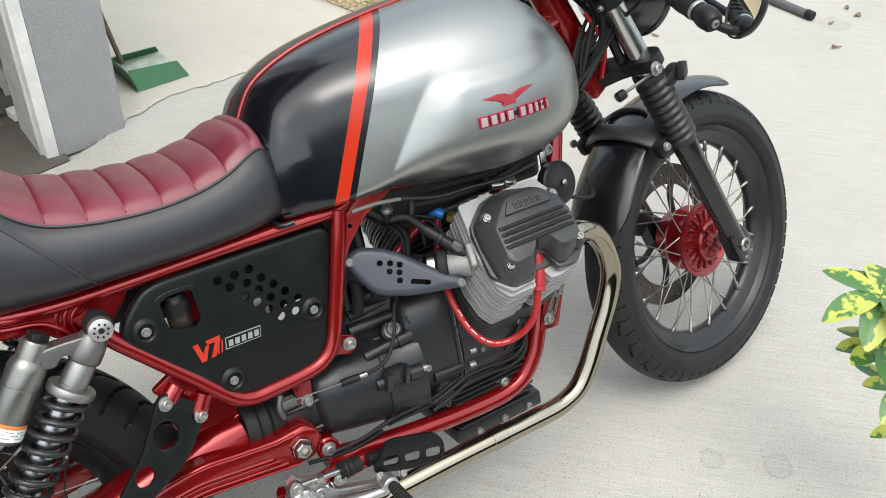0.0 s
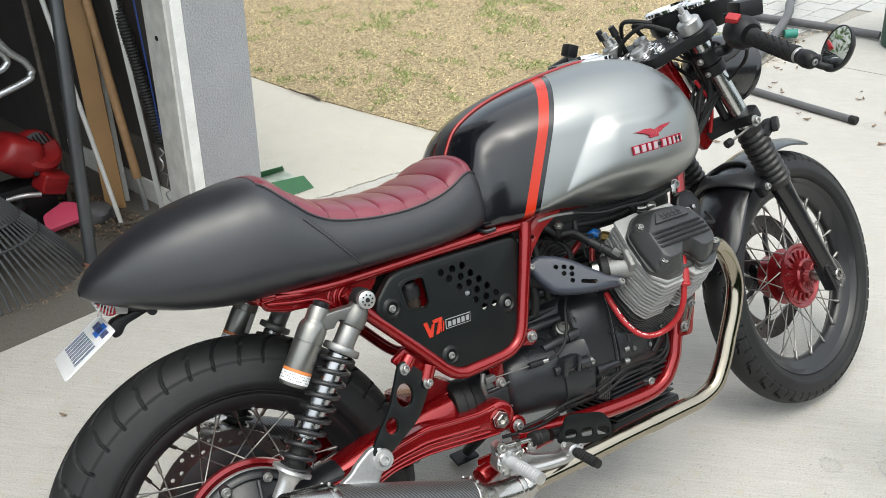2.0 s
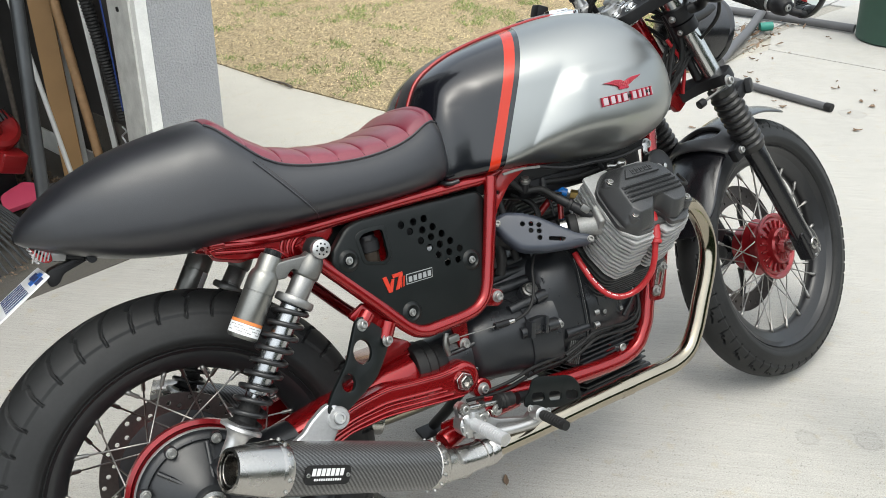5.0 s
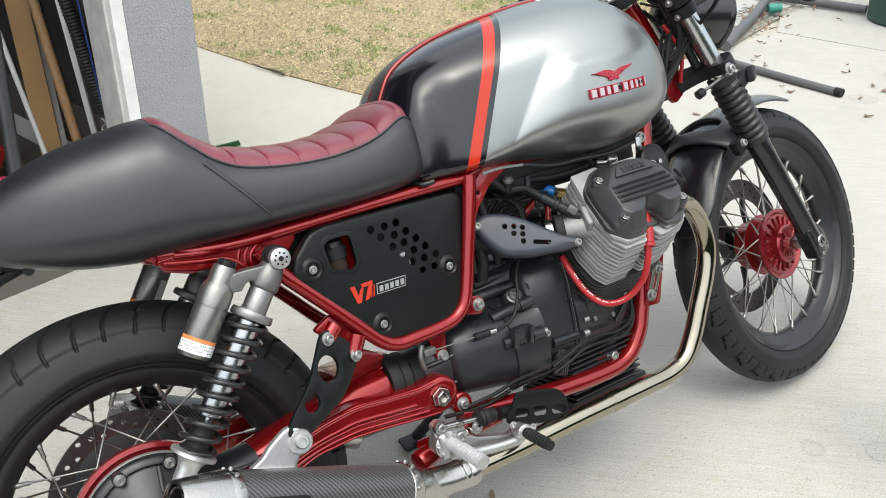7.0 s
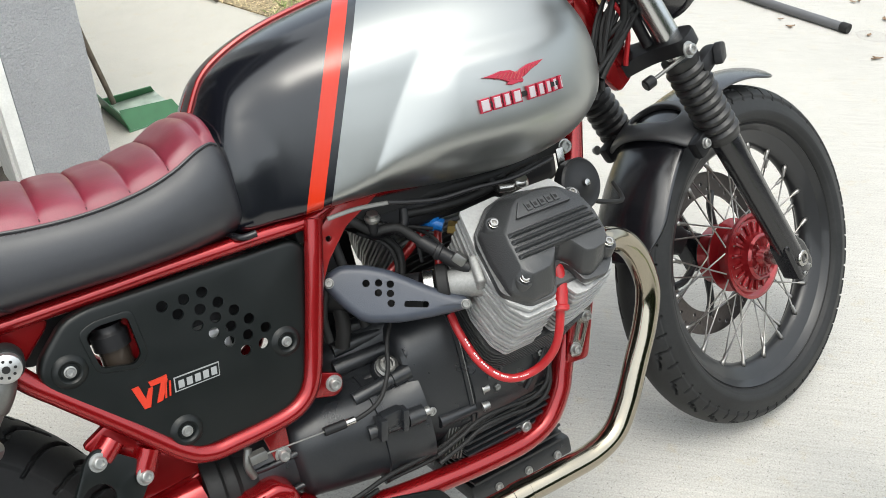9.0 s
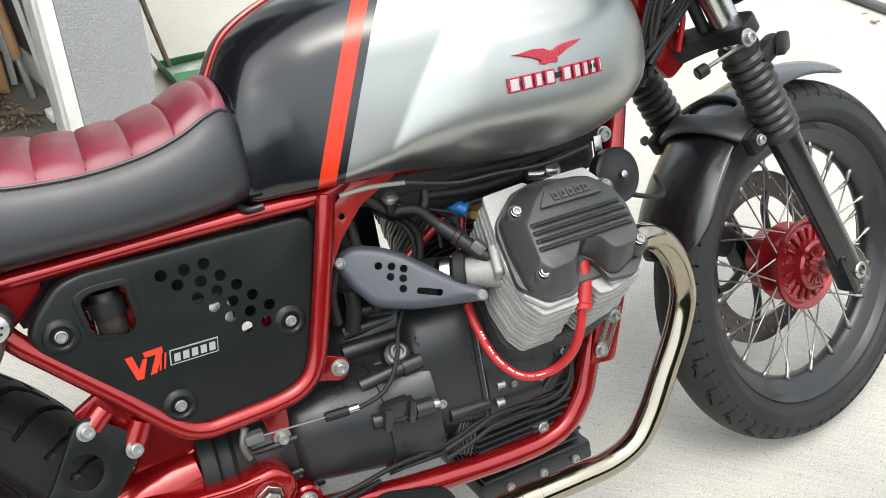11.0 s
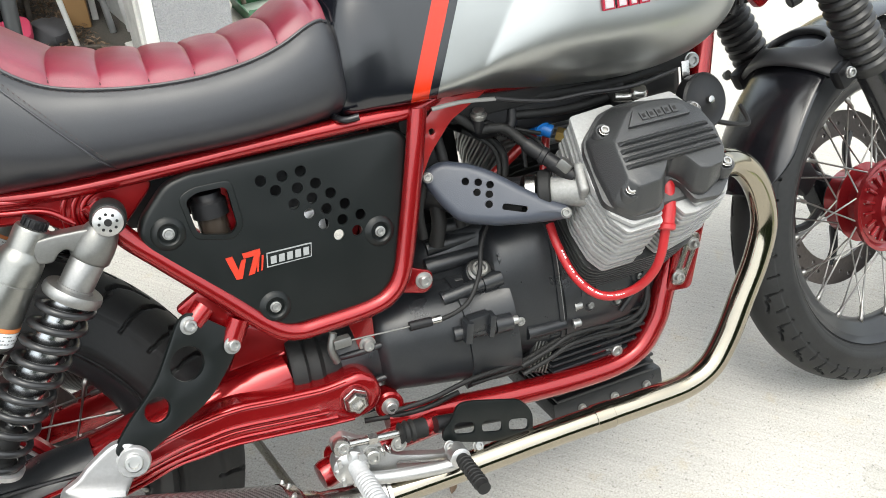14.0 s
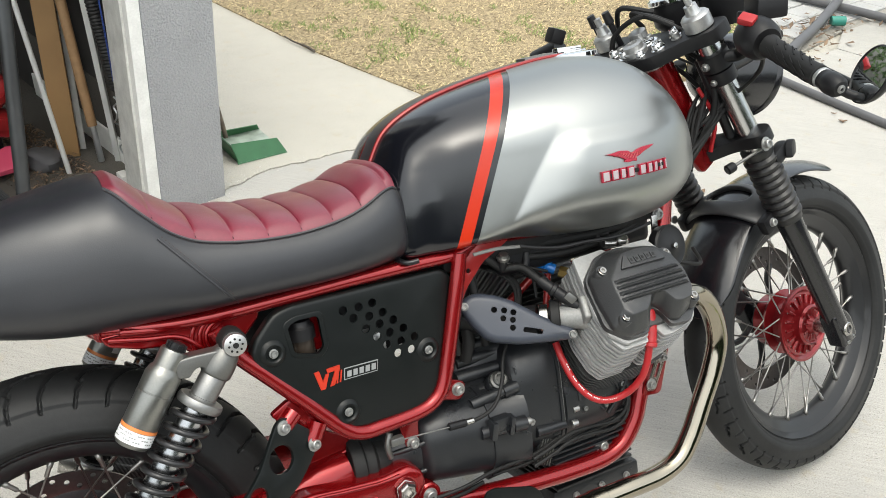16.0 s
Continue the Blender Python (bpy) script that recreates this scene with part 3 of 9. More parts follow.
place("seat_insert", grid_mesh("seat_insert", red_fn, 330, 70), M_LEATHER, bike, "oxblood red pleated seat insert", smooth=70)
for k in range(1, 8):
    x = 0.1405 + 0.0466 * k
    hw = float(keyed(np.array([x]), RED_W)[0]) * 0.97
    line = [Vector((x, y, float(seat_top(np.array([x]), np.array([y]))[0]) + 0.0018)) for y in np.linspace(-hw, hw, 60)]
    bm = bmesh.new()
    for a, b in zip(line[:-1:1], line[1::1]):
        tube([a, a.lerp(b, 0.62)], 0.0007, 5, smooth=False, bm=bm)
    part("seam_stitching", bm, M_SEAM, bike)
for sgn in (-1, 1):
    edge = []
    for x in np.linspace(0.1405, 0.528, 62):
        y = sgn * float(keyed(np.array([x]), RED_W)[0])
        edge.append(Vector((x, y, float(seat_top(np.array([x]), np.array([y]))[0]) + 0.0015)))
    part("seat_piping", tube(edge, 0.0020, 8, 1, smooth=False), M_VINYL, bike)
    bm = bmesh.new()
    line = spline([e + Vector((0, sgn * 0.006, -0.003)) for e in edge], 3)
    for k in range(0, len(line) - 2, 2):
        d = line[k + 1] - line[k]
        tube([line[k] + Vector((0, sgn * 0.0012, 0.0012)), line[k] + d * 0.75 + Vector((0, sgn * 0.0012, 0.0012))], 0.0006, 5, smooth=False, bm=bm)
    part("stitching", bm, M_THREAD, bike)
    seam = []
    for k in range(14):
        t = k / 13
        x, z = 0.186 + 0.092 * t, 0.812 - 0.118 * t
        zt, zb, w = (float(keyed(np.array([x]), q)[0]) for q in (S_TOP, S_BOT, S_WID))
        zw = zb + (zt - zb) * 0.40
        c = ((z - zw) / (zt - zw)) ** (SEAT_N / 2) if z > zw else ((zw - z) / (zw - zb)) ** 1.7
        seam.append((x, sgn * (w * max(0.0, 1 - c * c) ** (1 / SEAT_N) + 0.0006), z))
    part("seat_seam", tube(seam, 0.0014, 8, 2), M_VINYL, bike)
    bm = bmesh.new()
    s2 = spline([Vector(q) + Vector((0.005, sgn * 0.0008, 0.002)) for q in seam], 4)
    for k in range(0, len(s2) - 1, 2):
        tube([s2[k], s2[k] + (s2[k + 1] - s2[k]) * 0.8], 0.0007, 5, smooth=False, bm=bm)
    part("stitching", bm, M_THREAD, bike)

# ---- frame ----
def mirror_y(pts):
    return [(x, -y, z) for x, y, z in pts]


LOOP = [(0.612, -0.118, 0.690), (0.602, -0.118, 0.65), (0.592, -0.117, 0.612), (0.574, -0.115, 0.548), (0.556, -0.115, 0.495), (0.536, -0.116, 0.472), (0.505, -0.118, 0.463), (0.444, -0.122, 0.462), (0.412, -0.123, 0.464), (0.384, -0.124, 0.481), (0.334, -0.125, 0.540), (0.288, -0.126, 0.594), (0.258, -0.126, 0.630), (0.235, -0.124, 0.672)]
RAIL = [(0.66, -0.095, 0.702), (0.612, -0.110, 0.688), (0.54, -0.112, 0.688), (0.43, -0.113, 0.689), (0.31, -0.114, 0.688), (0.20, -0.112, 0.690), (0.10, -0.100, 0.702)]
CRADLE = [(0.50, -0.105, 0.300), (0.614, -0.105, 0.279), (0.70, -0.104, 0.268), (0.78, -0.102, 0.260), (0.845, -0.100, 0.259), (0.888, -0.100, 0.274), (0.918, -0.100, 0.309), (0.933, -0.098, 0.342), (0.955, -0.096, 0.395), (0.985, -0.090, 0.480), (1.03, -0.075, 0.610), (1.075, -0.050, 0.740), (1.10, -0.03, 0.80)]
frame_tube = part("frame", tube([(1.108, 0, 0.926), (1.200, 0, 0.745)], 0.029, 28, smooth=False), M_RED, bike, "red painted tubular steel frame")
part("steering_head_collar", lathe([(0.028, -0.012), (0.034, -0.010), (0.034, 0.004), (0.030, 0.008), (0.030, 0.016)], (1.110, 0, 0.922), (-0.45, 0, 0.89), 32), M_STEEL, frame_tube)
part("head_tube_lower", lathe([(0.029, -0.004), (0.033, 0.0), (0.033, 0.016), (0.029, 0.020)], (1.192, 0, 0.761), (0.45, 0, -0.89), 28), M_RED, frame_tube)
for pts, r, nm in ((LOOP, 0.0117, "side_loop"), (RAIL, 0.0092, "seat_rail"), (CRADLE, 0.0165, "cradle_tube")):
    part(nm, tube(pts, r, 16), M_RED, frame_tube)
    part(nm, tube(mirror_y(pts), r, 16), M_RED, frame_tube)
part("backbone", tube([(1.15, 0, 0.86), (0.95, 0, 0.80), (0.70, 0, 0.76), (0.56, 0, 0.70)], 0.024, 16), M_RED, frame_tube)
for sgn in (-1, 1):
    part("neck_tube", tube([(1.17, sgn * 0.012, 0.80), (1.09, sgn * 0.05, 0.72), (0.93, sgn * 0.09, 0.68), (0.66, sgn * 0.10, 0.70)], 0.012, 12), M_RED, frame_tube)
# sheet gussets
gus = [(0.592, 0.588), (0.604, 0.600), (0.622, 0.630), (0.655, 0.664), (0.70, 0.686), (0.72, 0.70), (0.655, 0.70), (0.622, 0.672), (0.606, 0.655)]
part("gusset", slab(rounded(gus, 0.006), 0.004, side(-0.104), holes=[circle2(0.628, 0.656, 0.004, 10)], bevel=0.001), M_REDFLAT, frame_tube)
part("gusset", slab(rounded([(0.553, 0.50), (0.600, 0.478), (0.596, 0.458), (0.585, 0.452), (0.540, 0.466)], 0.008), 0.005, side(-0.094), bevel=0.001), M_RED, frame_tube)
part("gusset", slab(rounded([(0.475, 0.462), (0.512, 0.462), (0.508, 0.408), (0.497, 0.396), (0.486, 0.402)], 0.006), 0.005, side(-0.094), bevel=0.001), M_RED, frame_tube)
part("gusset", slab(rounded([(0.094, 0.697, 0.006), (0.102, 0.681, 0.006), (0.142, 0.667, 0.01), (0.182, 0.662, 0.01), (0.208, 0.640, 0.01), (0.228, 0.630, 0.01), (0.262, 0.636, 0.012), (0.300, 0.672, 0.008), (0.300, 0.694, 0.004), (0.200, 0.698, 0.02)], 0.01), 0.010, side(-0.100), bevel=0.004, bseg=3), M_RED, frame_tube)
for r in (0.024, 0.032, 0.041):
    part("swage", tube([(0.250 + r * math.cos(radians(a)) * 1.1, -0.1105, 0.658 + r * math.sin(radians(a))) for a in range(85, 256, 17)], 0.0034, 10), M_RED, frame_tube)
part("swage", tube([(0.104, -0.110, 0.690), (0.150, -0.1105, 0.680), (0.190, -0.111, 0.672), (0.214, -0.111, 0.652)], 0.0040, 10), M_RED, frame_tube)
part("swage", tube([(0.120, -0.110, 0.697), (0.180, -0.112, 0.688), (0.240, -0.112, 0.694), (0.292, -0.112, 0.686)], 0.0060, 10), M_RED, frame_tube)
part("tail_lip", slab(rounded([(0.098, 0.690), (0.104, 0.676), (0.142, 0.662), (0.172, 0.664), (0.172, 0.676)], 0.005), 0.003, side(-0.086)), M_REDFLAT, frame_tube)
part("tail_frame", slab(rounded([(0.085, 0.716), (0.26, 0.700), (0.255, 0.672), (0.16, 0.668), (0.10, 0.690)], 0.012), 0.006, side(0.114), bevel=0.002), M_RED, frame_tube)
part("cross_brace", tube([(0.10, -0.105, 0.700), (0.085, -0.06, 0.706), (0.085, 0.06, 0.706), (0.10, 0.105, 0.700)], 0.012, 12), M_RED, frame_tube)
part("peg_lug", tube([(0.318, -0.120, 0.525), (0.300, -0.126, 0.512)], 0.014, 14, smooth=False), M_RED, frame_tube)
part("peg_lug", tube([(0.352, -0.120, 0.500), (0.336, -0.122, 0.474)], 0.014, 14, smooth=False), M_RED, frame_tube)
part("lug_web", slab(rounded([(0.285, 0.528), (0.318, 0.545), (0.366, 0.492), (0.345, 0.466)], 0.008), 0.010, side(-0.108), bevel=0.003), M_RED, frame_tube)
bolt("frame_bolt", (0.586, -0.099, 0.470), (0, -1, 0), frame_tube, 0.0075, 0.010)
bolt("frame_bolt", (0.497, -0.099, 0.408), (0, -1, 0), frame_tube, 0.0072, 0.010)
# slotted steel plate on the down tube
pl = part("slotted_plate", slab(rounded([(0.937, 0.362), (0.957, 0.356), (0.990, 0.418), (0.990, 0.428), (0.972, 0.432)], 0.008), 0.004, side(-0.114), holes=[rounded([(0.957, 0.382), (0.962, 0.380), (0.974, 0.404), (0.969, 0.406)], 0.003, 3)], bevel=0.0008), M_STEEL, frame_tube)
part("down_tube_bracket", slab(rounded([(0.930, 0.352), (0.972, 0.346), (1.010, 0.46), (0.968, 0.470)], 0.01), 0.010, side(-0.104), bevel=0.002), M_RED, frame_tube)
bolt("plate_bolt", (0.949, -0.118, 0.372), (0, -1, 0), pl, 0.0066, 0.009)
bolt("plate_bolt", (0.979, -0.118, 0.414), (0, -1, 0), pl, 0.0058, 0.008)
part("cradle_tab", slab(rounded([(0.805, 0.258), (0.862, 0.258), (0.858, 0.300), (0.838, 0.304), (0.815, 0.285)], 0.006), 0.005, side(-0.088), bevel=0.001), M_RED, frame_tube)
bolt("cradle_bolt", (0.848, -0.094, 0.281), (0, -1, 0), frame_tube, 0.0085, 0.012)
part("cable_clip", slab(rounded([(0.826, 0.285), (0.862, 0.285), (0.862, 0.325), (0.835, 0.325)], 0.005), 0.006, side(-0.09), bevel=0.001), M_BPLAST, frame_tube)

# ---- side cover ----
MC = tilted((0.303, -0.137, 0.622), (1, 0.084, 0), (0, 0.02, 1))
COVER = [(-0.031, 0.005, 0.02), (-0.024, 0.022, 0.02), (0.010, 0.054, 0.015), (0.036, 0.059, 0.01), (0.281, 0.050, 0.016), (0.297, 0.034, 0.02), (0.246, -0.131, 0.02), (0.212, -0.156, 0.02), (0.104, -0.150, 0.015), (0.078, -0.139, 0.01), (-0.025, -0.013, 0.02)]
WINDOW = rounded([(0.026, 0.030), (0.040, 0.036), (0.073, 0.034), (0.074, -0.012), (0.064, -0.020), (0.030, -0.010)], 0.007)
HOLES = [(0.111, 0.030), (0.125, 0.015), (0.136, 0.029), (0.150, 0.011), (0.142, -0.006), (0.158, 0.029), (0.172, 0.011), (0.164, -0.005), (0.157, -0.022), (0.187, -0.005), (0.178, -0.022), (0.171, -0.039), (0.201, -0.022), (0.194, -0.040), (0.186, -0.057), (0.217, -0.040), (0.209, -0.058)]
cover = part("side_cover", pillow(rounded(COVER), 0.016, 0.007, MC @ Matrix.Translation((0, 0, -0.018)), holes=[WINDOW] + [circle2(x, y, 0.0066) for x, y in HOLES]), M_COVER, bike, "matt black perforated side cover", smooth=30)
ring_o = rounded([(0.019, 0.036), (0.037, 0.043), (0.080, 0.041), (0.082, -0.014), (0.068, -0.027), (0.024, -0.015)], 0.010)
part("window_rim", pillow(ring_o, 0.0020, 0.0018, MC @ Matrix.Translation((0, 0, -0.0030)), holes=[WINDOW], seg=4, depth=0.007), M_COVER, cover)
for q in ((0.0, 0.0), (0.236, -0.067), (0.092, -0.118)):
    part("screw_dish", lathe([(0.019, -0.002), (0.016, 0.0012), (0.0125, 0.0022), (0.0105, 0.0008), (0.009, -0.001)], (MC @ Vector((*q, 0)))[:], (MC.to_3x3() @ Vector((0, 0, 1)))[:], 28, caps=False), M_COVER, cover)
    bolt("cover_screw", (MC @ Vector((*q, -0.001)))[:], (MC.to_3x3() @ Vector((0, 0, 1)))[:], cover, 0.0052, 0.005, 1.25)
part("inner_panel", block((0.15, 0.07, 0.09), pose(0.335, -0.02, 0.660), 0.01), M_BPLAST, bike)
# badge: plain shapes in its colours
badge = part("badge", slab([(0.094, -0.0695), (0.1475, -0.072), (0.151, -0.0555), (0.097, -0.0525)], 0.0012, MC @ Matrix.Translation((0, 0, -0.002))), M_GREYINK, cover, "red and grey model badge", smooth=0)
part("badge_field", slab([(0.0955, -0.0682), (0.1468, -0.0707), (0.1497, -0.0568), (0.098, -0.0538)], 0.0015, MC @ Matrix.Translation((0, 0, -0.002))), M_COVER, badge, smooth=0)
for k in range(5):
    x = 0.099 + 0.0098 * k
    part("badge_bar", slab([(x, -0.0665 - 0.0004 * k), (x + 0.0068, -0.0668 - 0.0004 * k), (x + 0.0085, -0.058 - 0.0003 * k), (x + 0.0017, -0.0576 - 0.0003 * k)], 0.0019, MC @ Matrix.Translation((0, 0, -0.002))), M_GREYINK, badge, smooth=0)
for poly in ([(0.051, -0.045), (0.059, -0.045), (0.062, -0.062), (0.068, -0.052), (0.073, -0.052), (0.064, -0.073), (0.057, -0.0725)], [(0.070, -0.045), (0.091, -0.045), (0.0905, -0.0505), (0.0785, -0.0715), (0.0715, -0.0718), (0.0825, -0.0512), (0.071, -0.051)], [(0.0815, -0.0705), (0.0835, -0.0705), (0.0885, -0.0535), (0.0865, -0.0535)], [(0.0865, -0.0703), (0.0885, -0.0703), (0.0935, -0.0533), (0.0915, -0.0533)]):
    part("badge_bar", slab(poly, 0.002, MC @ Matrix.Translation((0, 0, -0.002))), M_ORANGE, badge, smooth=0)
part("seat_rail_plate", slab(rounded([(0.20, 0.672), (0.60, 0.676), (0.60, 0.708), (0.20, 0.706)], 0.004), 0.004, side(-0.070)), M_RED, frame_tube)
# what shows behind the cover
part("airbox", block((0.20, 0.13, 0.12), pose(0.465, -0.01, 0.615), 0.02), M_BPLAST, bike)
part("battery_tray", block((0.10, 0.10, 0.10), pose(0.43, -0.055, 0.55), 0.01), M_ALUCAST, bike)
res = part("fluid_reservoir", lathe([(0.0, -0.034), (0.015, -0.034), (0.017, -0.030), (0.017, -0.008)], (0.353, -0.105, 0.632), (0, 0, 1), 24), M_RES, bike, "brake fluid reservoir with black cap")
part("reservoir_cap", lathe([(0.017, -0.010), (0.0205, -0.009), (0.0205, 0.008), (0.0185, 0.010), (0.0165, 0.012), (0.0160, 0.018), (0.0, 0.019)], (0.353, -0.105, 0.632), (0, 0, 1), 20), M_BPLAST, res)
part("reservoir_bracket", slab(rounded([(0.366, 0.60), (0.385, 0.60), (0.385, 0.668), (0.372, 0.668)], 0.004), 0.004, side(-0.10)), M_RED, frame_tube)

# ---- engine ----
eng = part("engine_case", slab(rounded([(0.545, 0.318), (0.60, 0.312), (0.69, 0.303), (0.75, 0.290), (0.93, 0.262), (0.945, 0.34), (0.95, 0.46), (0.90, 0.50), (0.76, 0.475), (0.70, 0.455), (0.66, 0.45), (0.56, 0.44)], 0.02), 0.15, side(0.075), bevel=0.014, bseg=3), M_CAST, bike, "black cast transverse V-twin engine")
# bell housing and gearbox, a tapering drum along the shaft
def hull(name, sections, material, parent, label="", seg=56):
    """A casting along x: rounded-square sections (x, y, z, half width, half height, squareness)."""
    bm = bmesh.new()
    rings = []
    for x, yc, zc, ry, rz, n in sections:
        rings.append([bm.verts.new((x, yc + ry * float(spow(math.cos(a), 2 / n)), zc + rz * float(spow(math.sin(a), 2 / n)))) for a in (2 * math.pi * (k + 0.5) / seg for k in range(seg))])
    for p, q in zip(rings, rings[1:]):
        for k in range(seg):
            bm.faces.new((p[k], p[(k + 1) % seg], q[(k + 1) % seg], q[k]))
    bm.faces.new(rings[0][::-1])
    bm.faces.new(rings[-1])
    bmesh.ops.recalc_face_normals(bm, faces=bm.faces[:])
    return part(name, bm, material, parent, label, smooth=38)


hull("gearbox", [(0.418, -0.056, 0.388, 0.036, 0.036, 2.0), (0.440, -0.055, 0.387, 0.041, 0.041, 2.0), (0.496, -0.052, 0.384, 0.047, 0.049, 2.1), (0.508, -0.046, 0.384, 0.056, 0.054, 2.3), (0.513, -0.040, 0.385, 0.070, 0.062, 2.6), (0.522, -0.036, 0.385, 0.080, 0.066, 2.8), (0.560, -0.032, 0.381, 0.087, 0.070, 2.8), (0.625, -0.030, 0.373, 0.091, 0.074, 2.8), (0.626, -0.030, 0.373, 0.094, 0.077, 2.8), (0.636, -0.030, 0.372, 0.094, 0.077, 2.8), (0.637, -0.030, 0.372, 0.091, 0.075, 2.8), (0.684, -0.026, 0.368, 0.096, 0.080, 2.9), (0.696, -0.022, 0.370, 0.100, 0.085, 3.0)], M_CAST, eng)
hull("gearbox_top", [(0.586, -0.004, 0.462, 0.036, 0.030, 2.4), (0.600, -0.004, 0.464, 0.050, 0.042, 2.6), (0.650, -0.004, 0.468, 0.058, 0.050, 2.8), (0.705, -0.004, 0.474, 0.062, 0.056, 2.8)], M_CAST, eng)
hull("bell_housing", [(0.676, -0.010, 0.408, 0.070, 0.075, 3.0), (0.684, -0.008, 0.408, 0.096, 0.095, 3.2), (0.696, -0.004, 0.408, 0.106, 0.104, 3.4), (0.762, -0.002, 0.408, 0.110, 0.114, 3.6)], M_CAST, eng)
hull("clutch_rim", [(0.761, -0.002, 0.408, 0.108, 0.112, 3.6), (0.762, -0.002, 0.408, 0.113, 0.117, 3.6), (0.767, -0.002, 0.408, 0.113, 0.117, 3.6), (0.768, -0.002, 0.408, 0.1105, 0.115, 3.6), (0.770, -0.002, 0.408, 0.1105, 0.115, 3.6), (0.771, -0.002, 0.408, 0.113, 0.117, 3.6), (0.782, -0.002, 0.406, 0.113, 0.117, 3.6), (0.784, -0.002, 0.404, 0.100, 0.106, 3.4)], M_CAST, eng)
part("gasket", tube([(0.769, -0.1105, 0.350), (0.769, -0.1118, 0.40), (0.769, -0.1105, 0.455), (0.769, -0.104, 0.490)], 0.0012, 6), M_ALUCAST2, eng)
for y0, z0 in ((-0.1005, 0.400), (-0.0955, 0.352)):
    part("case_web", tube([(0.452, y0 + 0.010, z0 - 0.002), (0.486, y0 + 0.002, z0), (0.514, y0 - 0.004, z0 + 0.004)], 0.0045, 10), M_CAST, eng)
part("case_web", tube([(0.450, -0.092, 0.398), (0.458, -0.094, 0.375), (0.470, -0.092, 0.352)], 0.0040, 10), M_CAST, eng)
part("crankcase_front", lathe([(0.120, 0.0), (0.118, 0.10), (0.108, 0.125), (0.092, 0.160), (0.060, 0.172), (0.0, 0.174)], (0.77, -0.0, 0.385), (1, 0, 0), 44), M_CAST, eng)
for (a, b, r) in (((0.606, -0.118, 0.393), (0.662, -0.122, 0.390), 0.0105), ((0.662, -0.122, 0.390), (0.686, -0.122, 0.388), 0.0125), ((0.620, -0.088, 0.303), (0.664, -0.088, 0.305), 0.0090), ((0.664, -0.088, 0.305), (0.697, -0.086, 0.302), 0.0110), ((0.606, -0.096, 0.435), (0.664, -0.098, 0.441), 0.0095), ((0.664, -0.098, 0.441), (0.690, -0.098, 0.443), 0.0120), ((0.602, -0.060, 0.470), (0.678, -0.062, 0.471), 0.0115), ((0.610, -0.050, 0.492), (0.680, -0.052, 0.493), 0.0105), ((0.628, -0.042, 0.513), (0.686, -0.045, 0.511), 0.0100), ((0.690, -0.092, 0.465), (0.726, -0.093, 0.468), 0.0115), ((0.726, -0.093, 0.468), (0.764, -0.094, 0.472), 0.0090), ((0.712, -0.107, 0.356), (0.775, -0.105, 0.352), 0.0100)):
    part("case_rib", tube([a, b], r, 14, smooth=False), M_CAST, eng)
for p in ((0.686, -0.122, 0.388), (0.697, -0.086, 0.302), (0.726, -0.095, 0.468), (0.778, -0.117, 0.352), (0.784, -0.115, 0.376), (0.680, -0.036, 0.503)):
    bolt("case_bolt", p, (1, -0.20, 0.05), eng, 0.0058, 0.011, 1.25)
bolt("case_bolt", (0.704, -0.112, 0.378), (0, -1, 0), eng, 0.0052, 0.004, 1.2)
part("starter_grille", block((0.030, 0.02, 0.055), pose(0.730, -0.088, 0.312, 0, 24, 0), 0.004), M_CAST, eng)
for k in range(6):
    part("grille_slat", block((0.0024, 0.006, 0.046), pose(0.719 + 0.0046 * k, -0.1000, 0.316 - 0.002 * k, 0, 24, 0), 0.0006), M_GUN, eng)
# clamp on the housing seam
part("case_clamp", block((0.030, 0.016, 0.022), pose(0.640, -0.126, 0.404, 8, 0, 0), 0.003), M_CAST, eng)
part("case_clamp", block((0.010, 0.020, 0.030), pose(0.622, -0.130, 0.398, 8, 10, 0), 0.002), M_CAST, eng)
part("case_clamp", block((0.008, 0.018, 0.032), pose(0.654, -0.132, 0.398, 8, 10, 0), 0.002), M_CAST, eng)
filler = part("oil_filler_plug", lathe([(0.0155, 0.0), (0.0155, 0.004), (0.012, 0.006), (0.012, 0.010), (0.010, 0.012), (0.007, 0.012), (0.006, 0.008), (0.0, 0.008)], (0.666, -0.088, 0.456), (-0.05, -0.75, 0.65), 24), M_GUN, eng)
part("plug_boss", lathe([(0.020, -0.03), (0.020, -0.004), (0.017, 0.001)], (0.666, -0.086, 0.454), (-0.05, -0.75, 0.65), 28), M_CAST, eng)
# bosses, ribs and an oil pipe on the flank of the crankcase
for k in range(4):
    part("flank_rib", block((0.005, 0.014, 0.060 - 0.006 * k), pose(0.797 + 0.022 * k, -0.1135, 0.418 + 0.002 * k), 0.0018), M_CAST, eng)
for x, z in ((0.806, 0.372), (0.848, 0.366), (0.886, 0.392), (0.880, 0.448)):
    part("flank_boss", lathe([(0.0115, -0.012), (0.0105, 0.004), (0.0085, 0.006), (0.0, 0.006)], (x, -0.112, z), (0.05, -1, 0.05), 18), M_CAST, eng)
    part("flank_bolt", lathe([(0.0052, 0.0), (0.0052, 0.004), (0.0030, 0.0046), (0.0, 0.003)], (x + 0.0004, -0.1178, z), (0.05, -1, 0.05), 6), M_GUN, eng)
part("oil_pipe", tube([(0.916, -0.100, 0.475), (0.908, -0.114, 0.440), (0.899, -0.119, 0.405), (0.880, -0.121, 0.378), (0.850, -0.121, 0.350)], 0.0040, 10), M_BPLAST, eng)
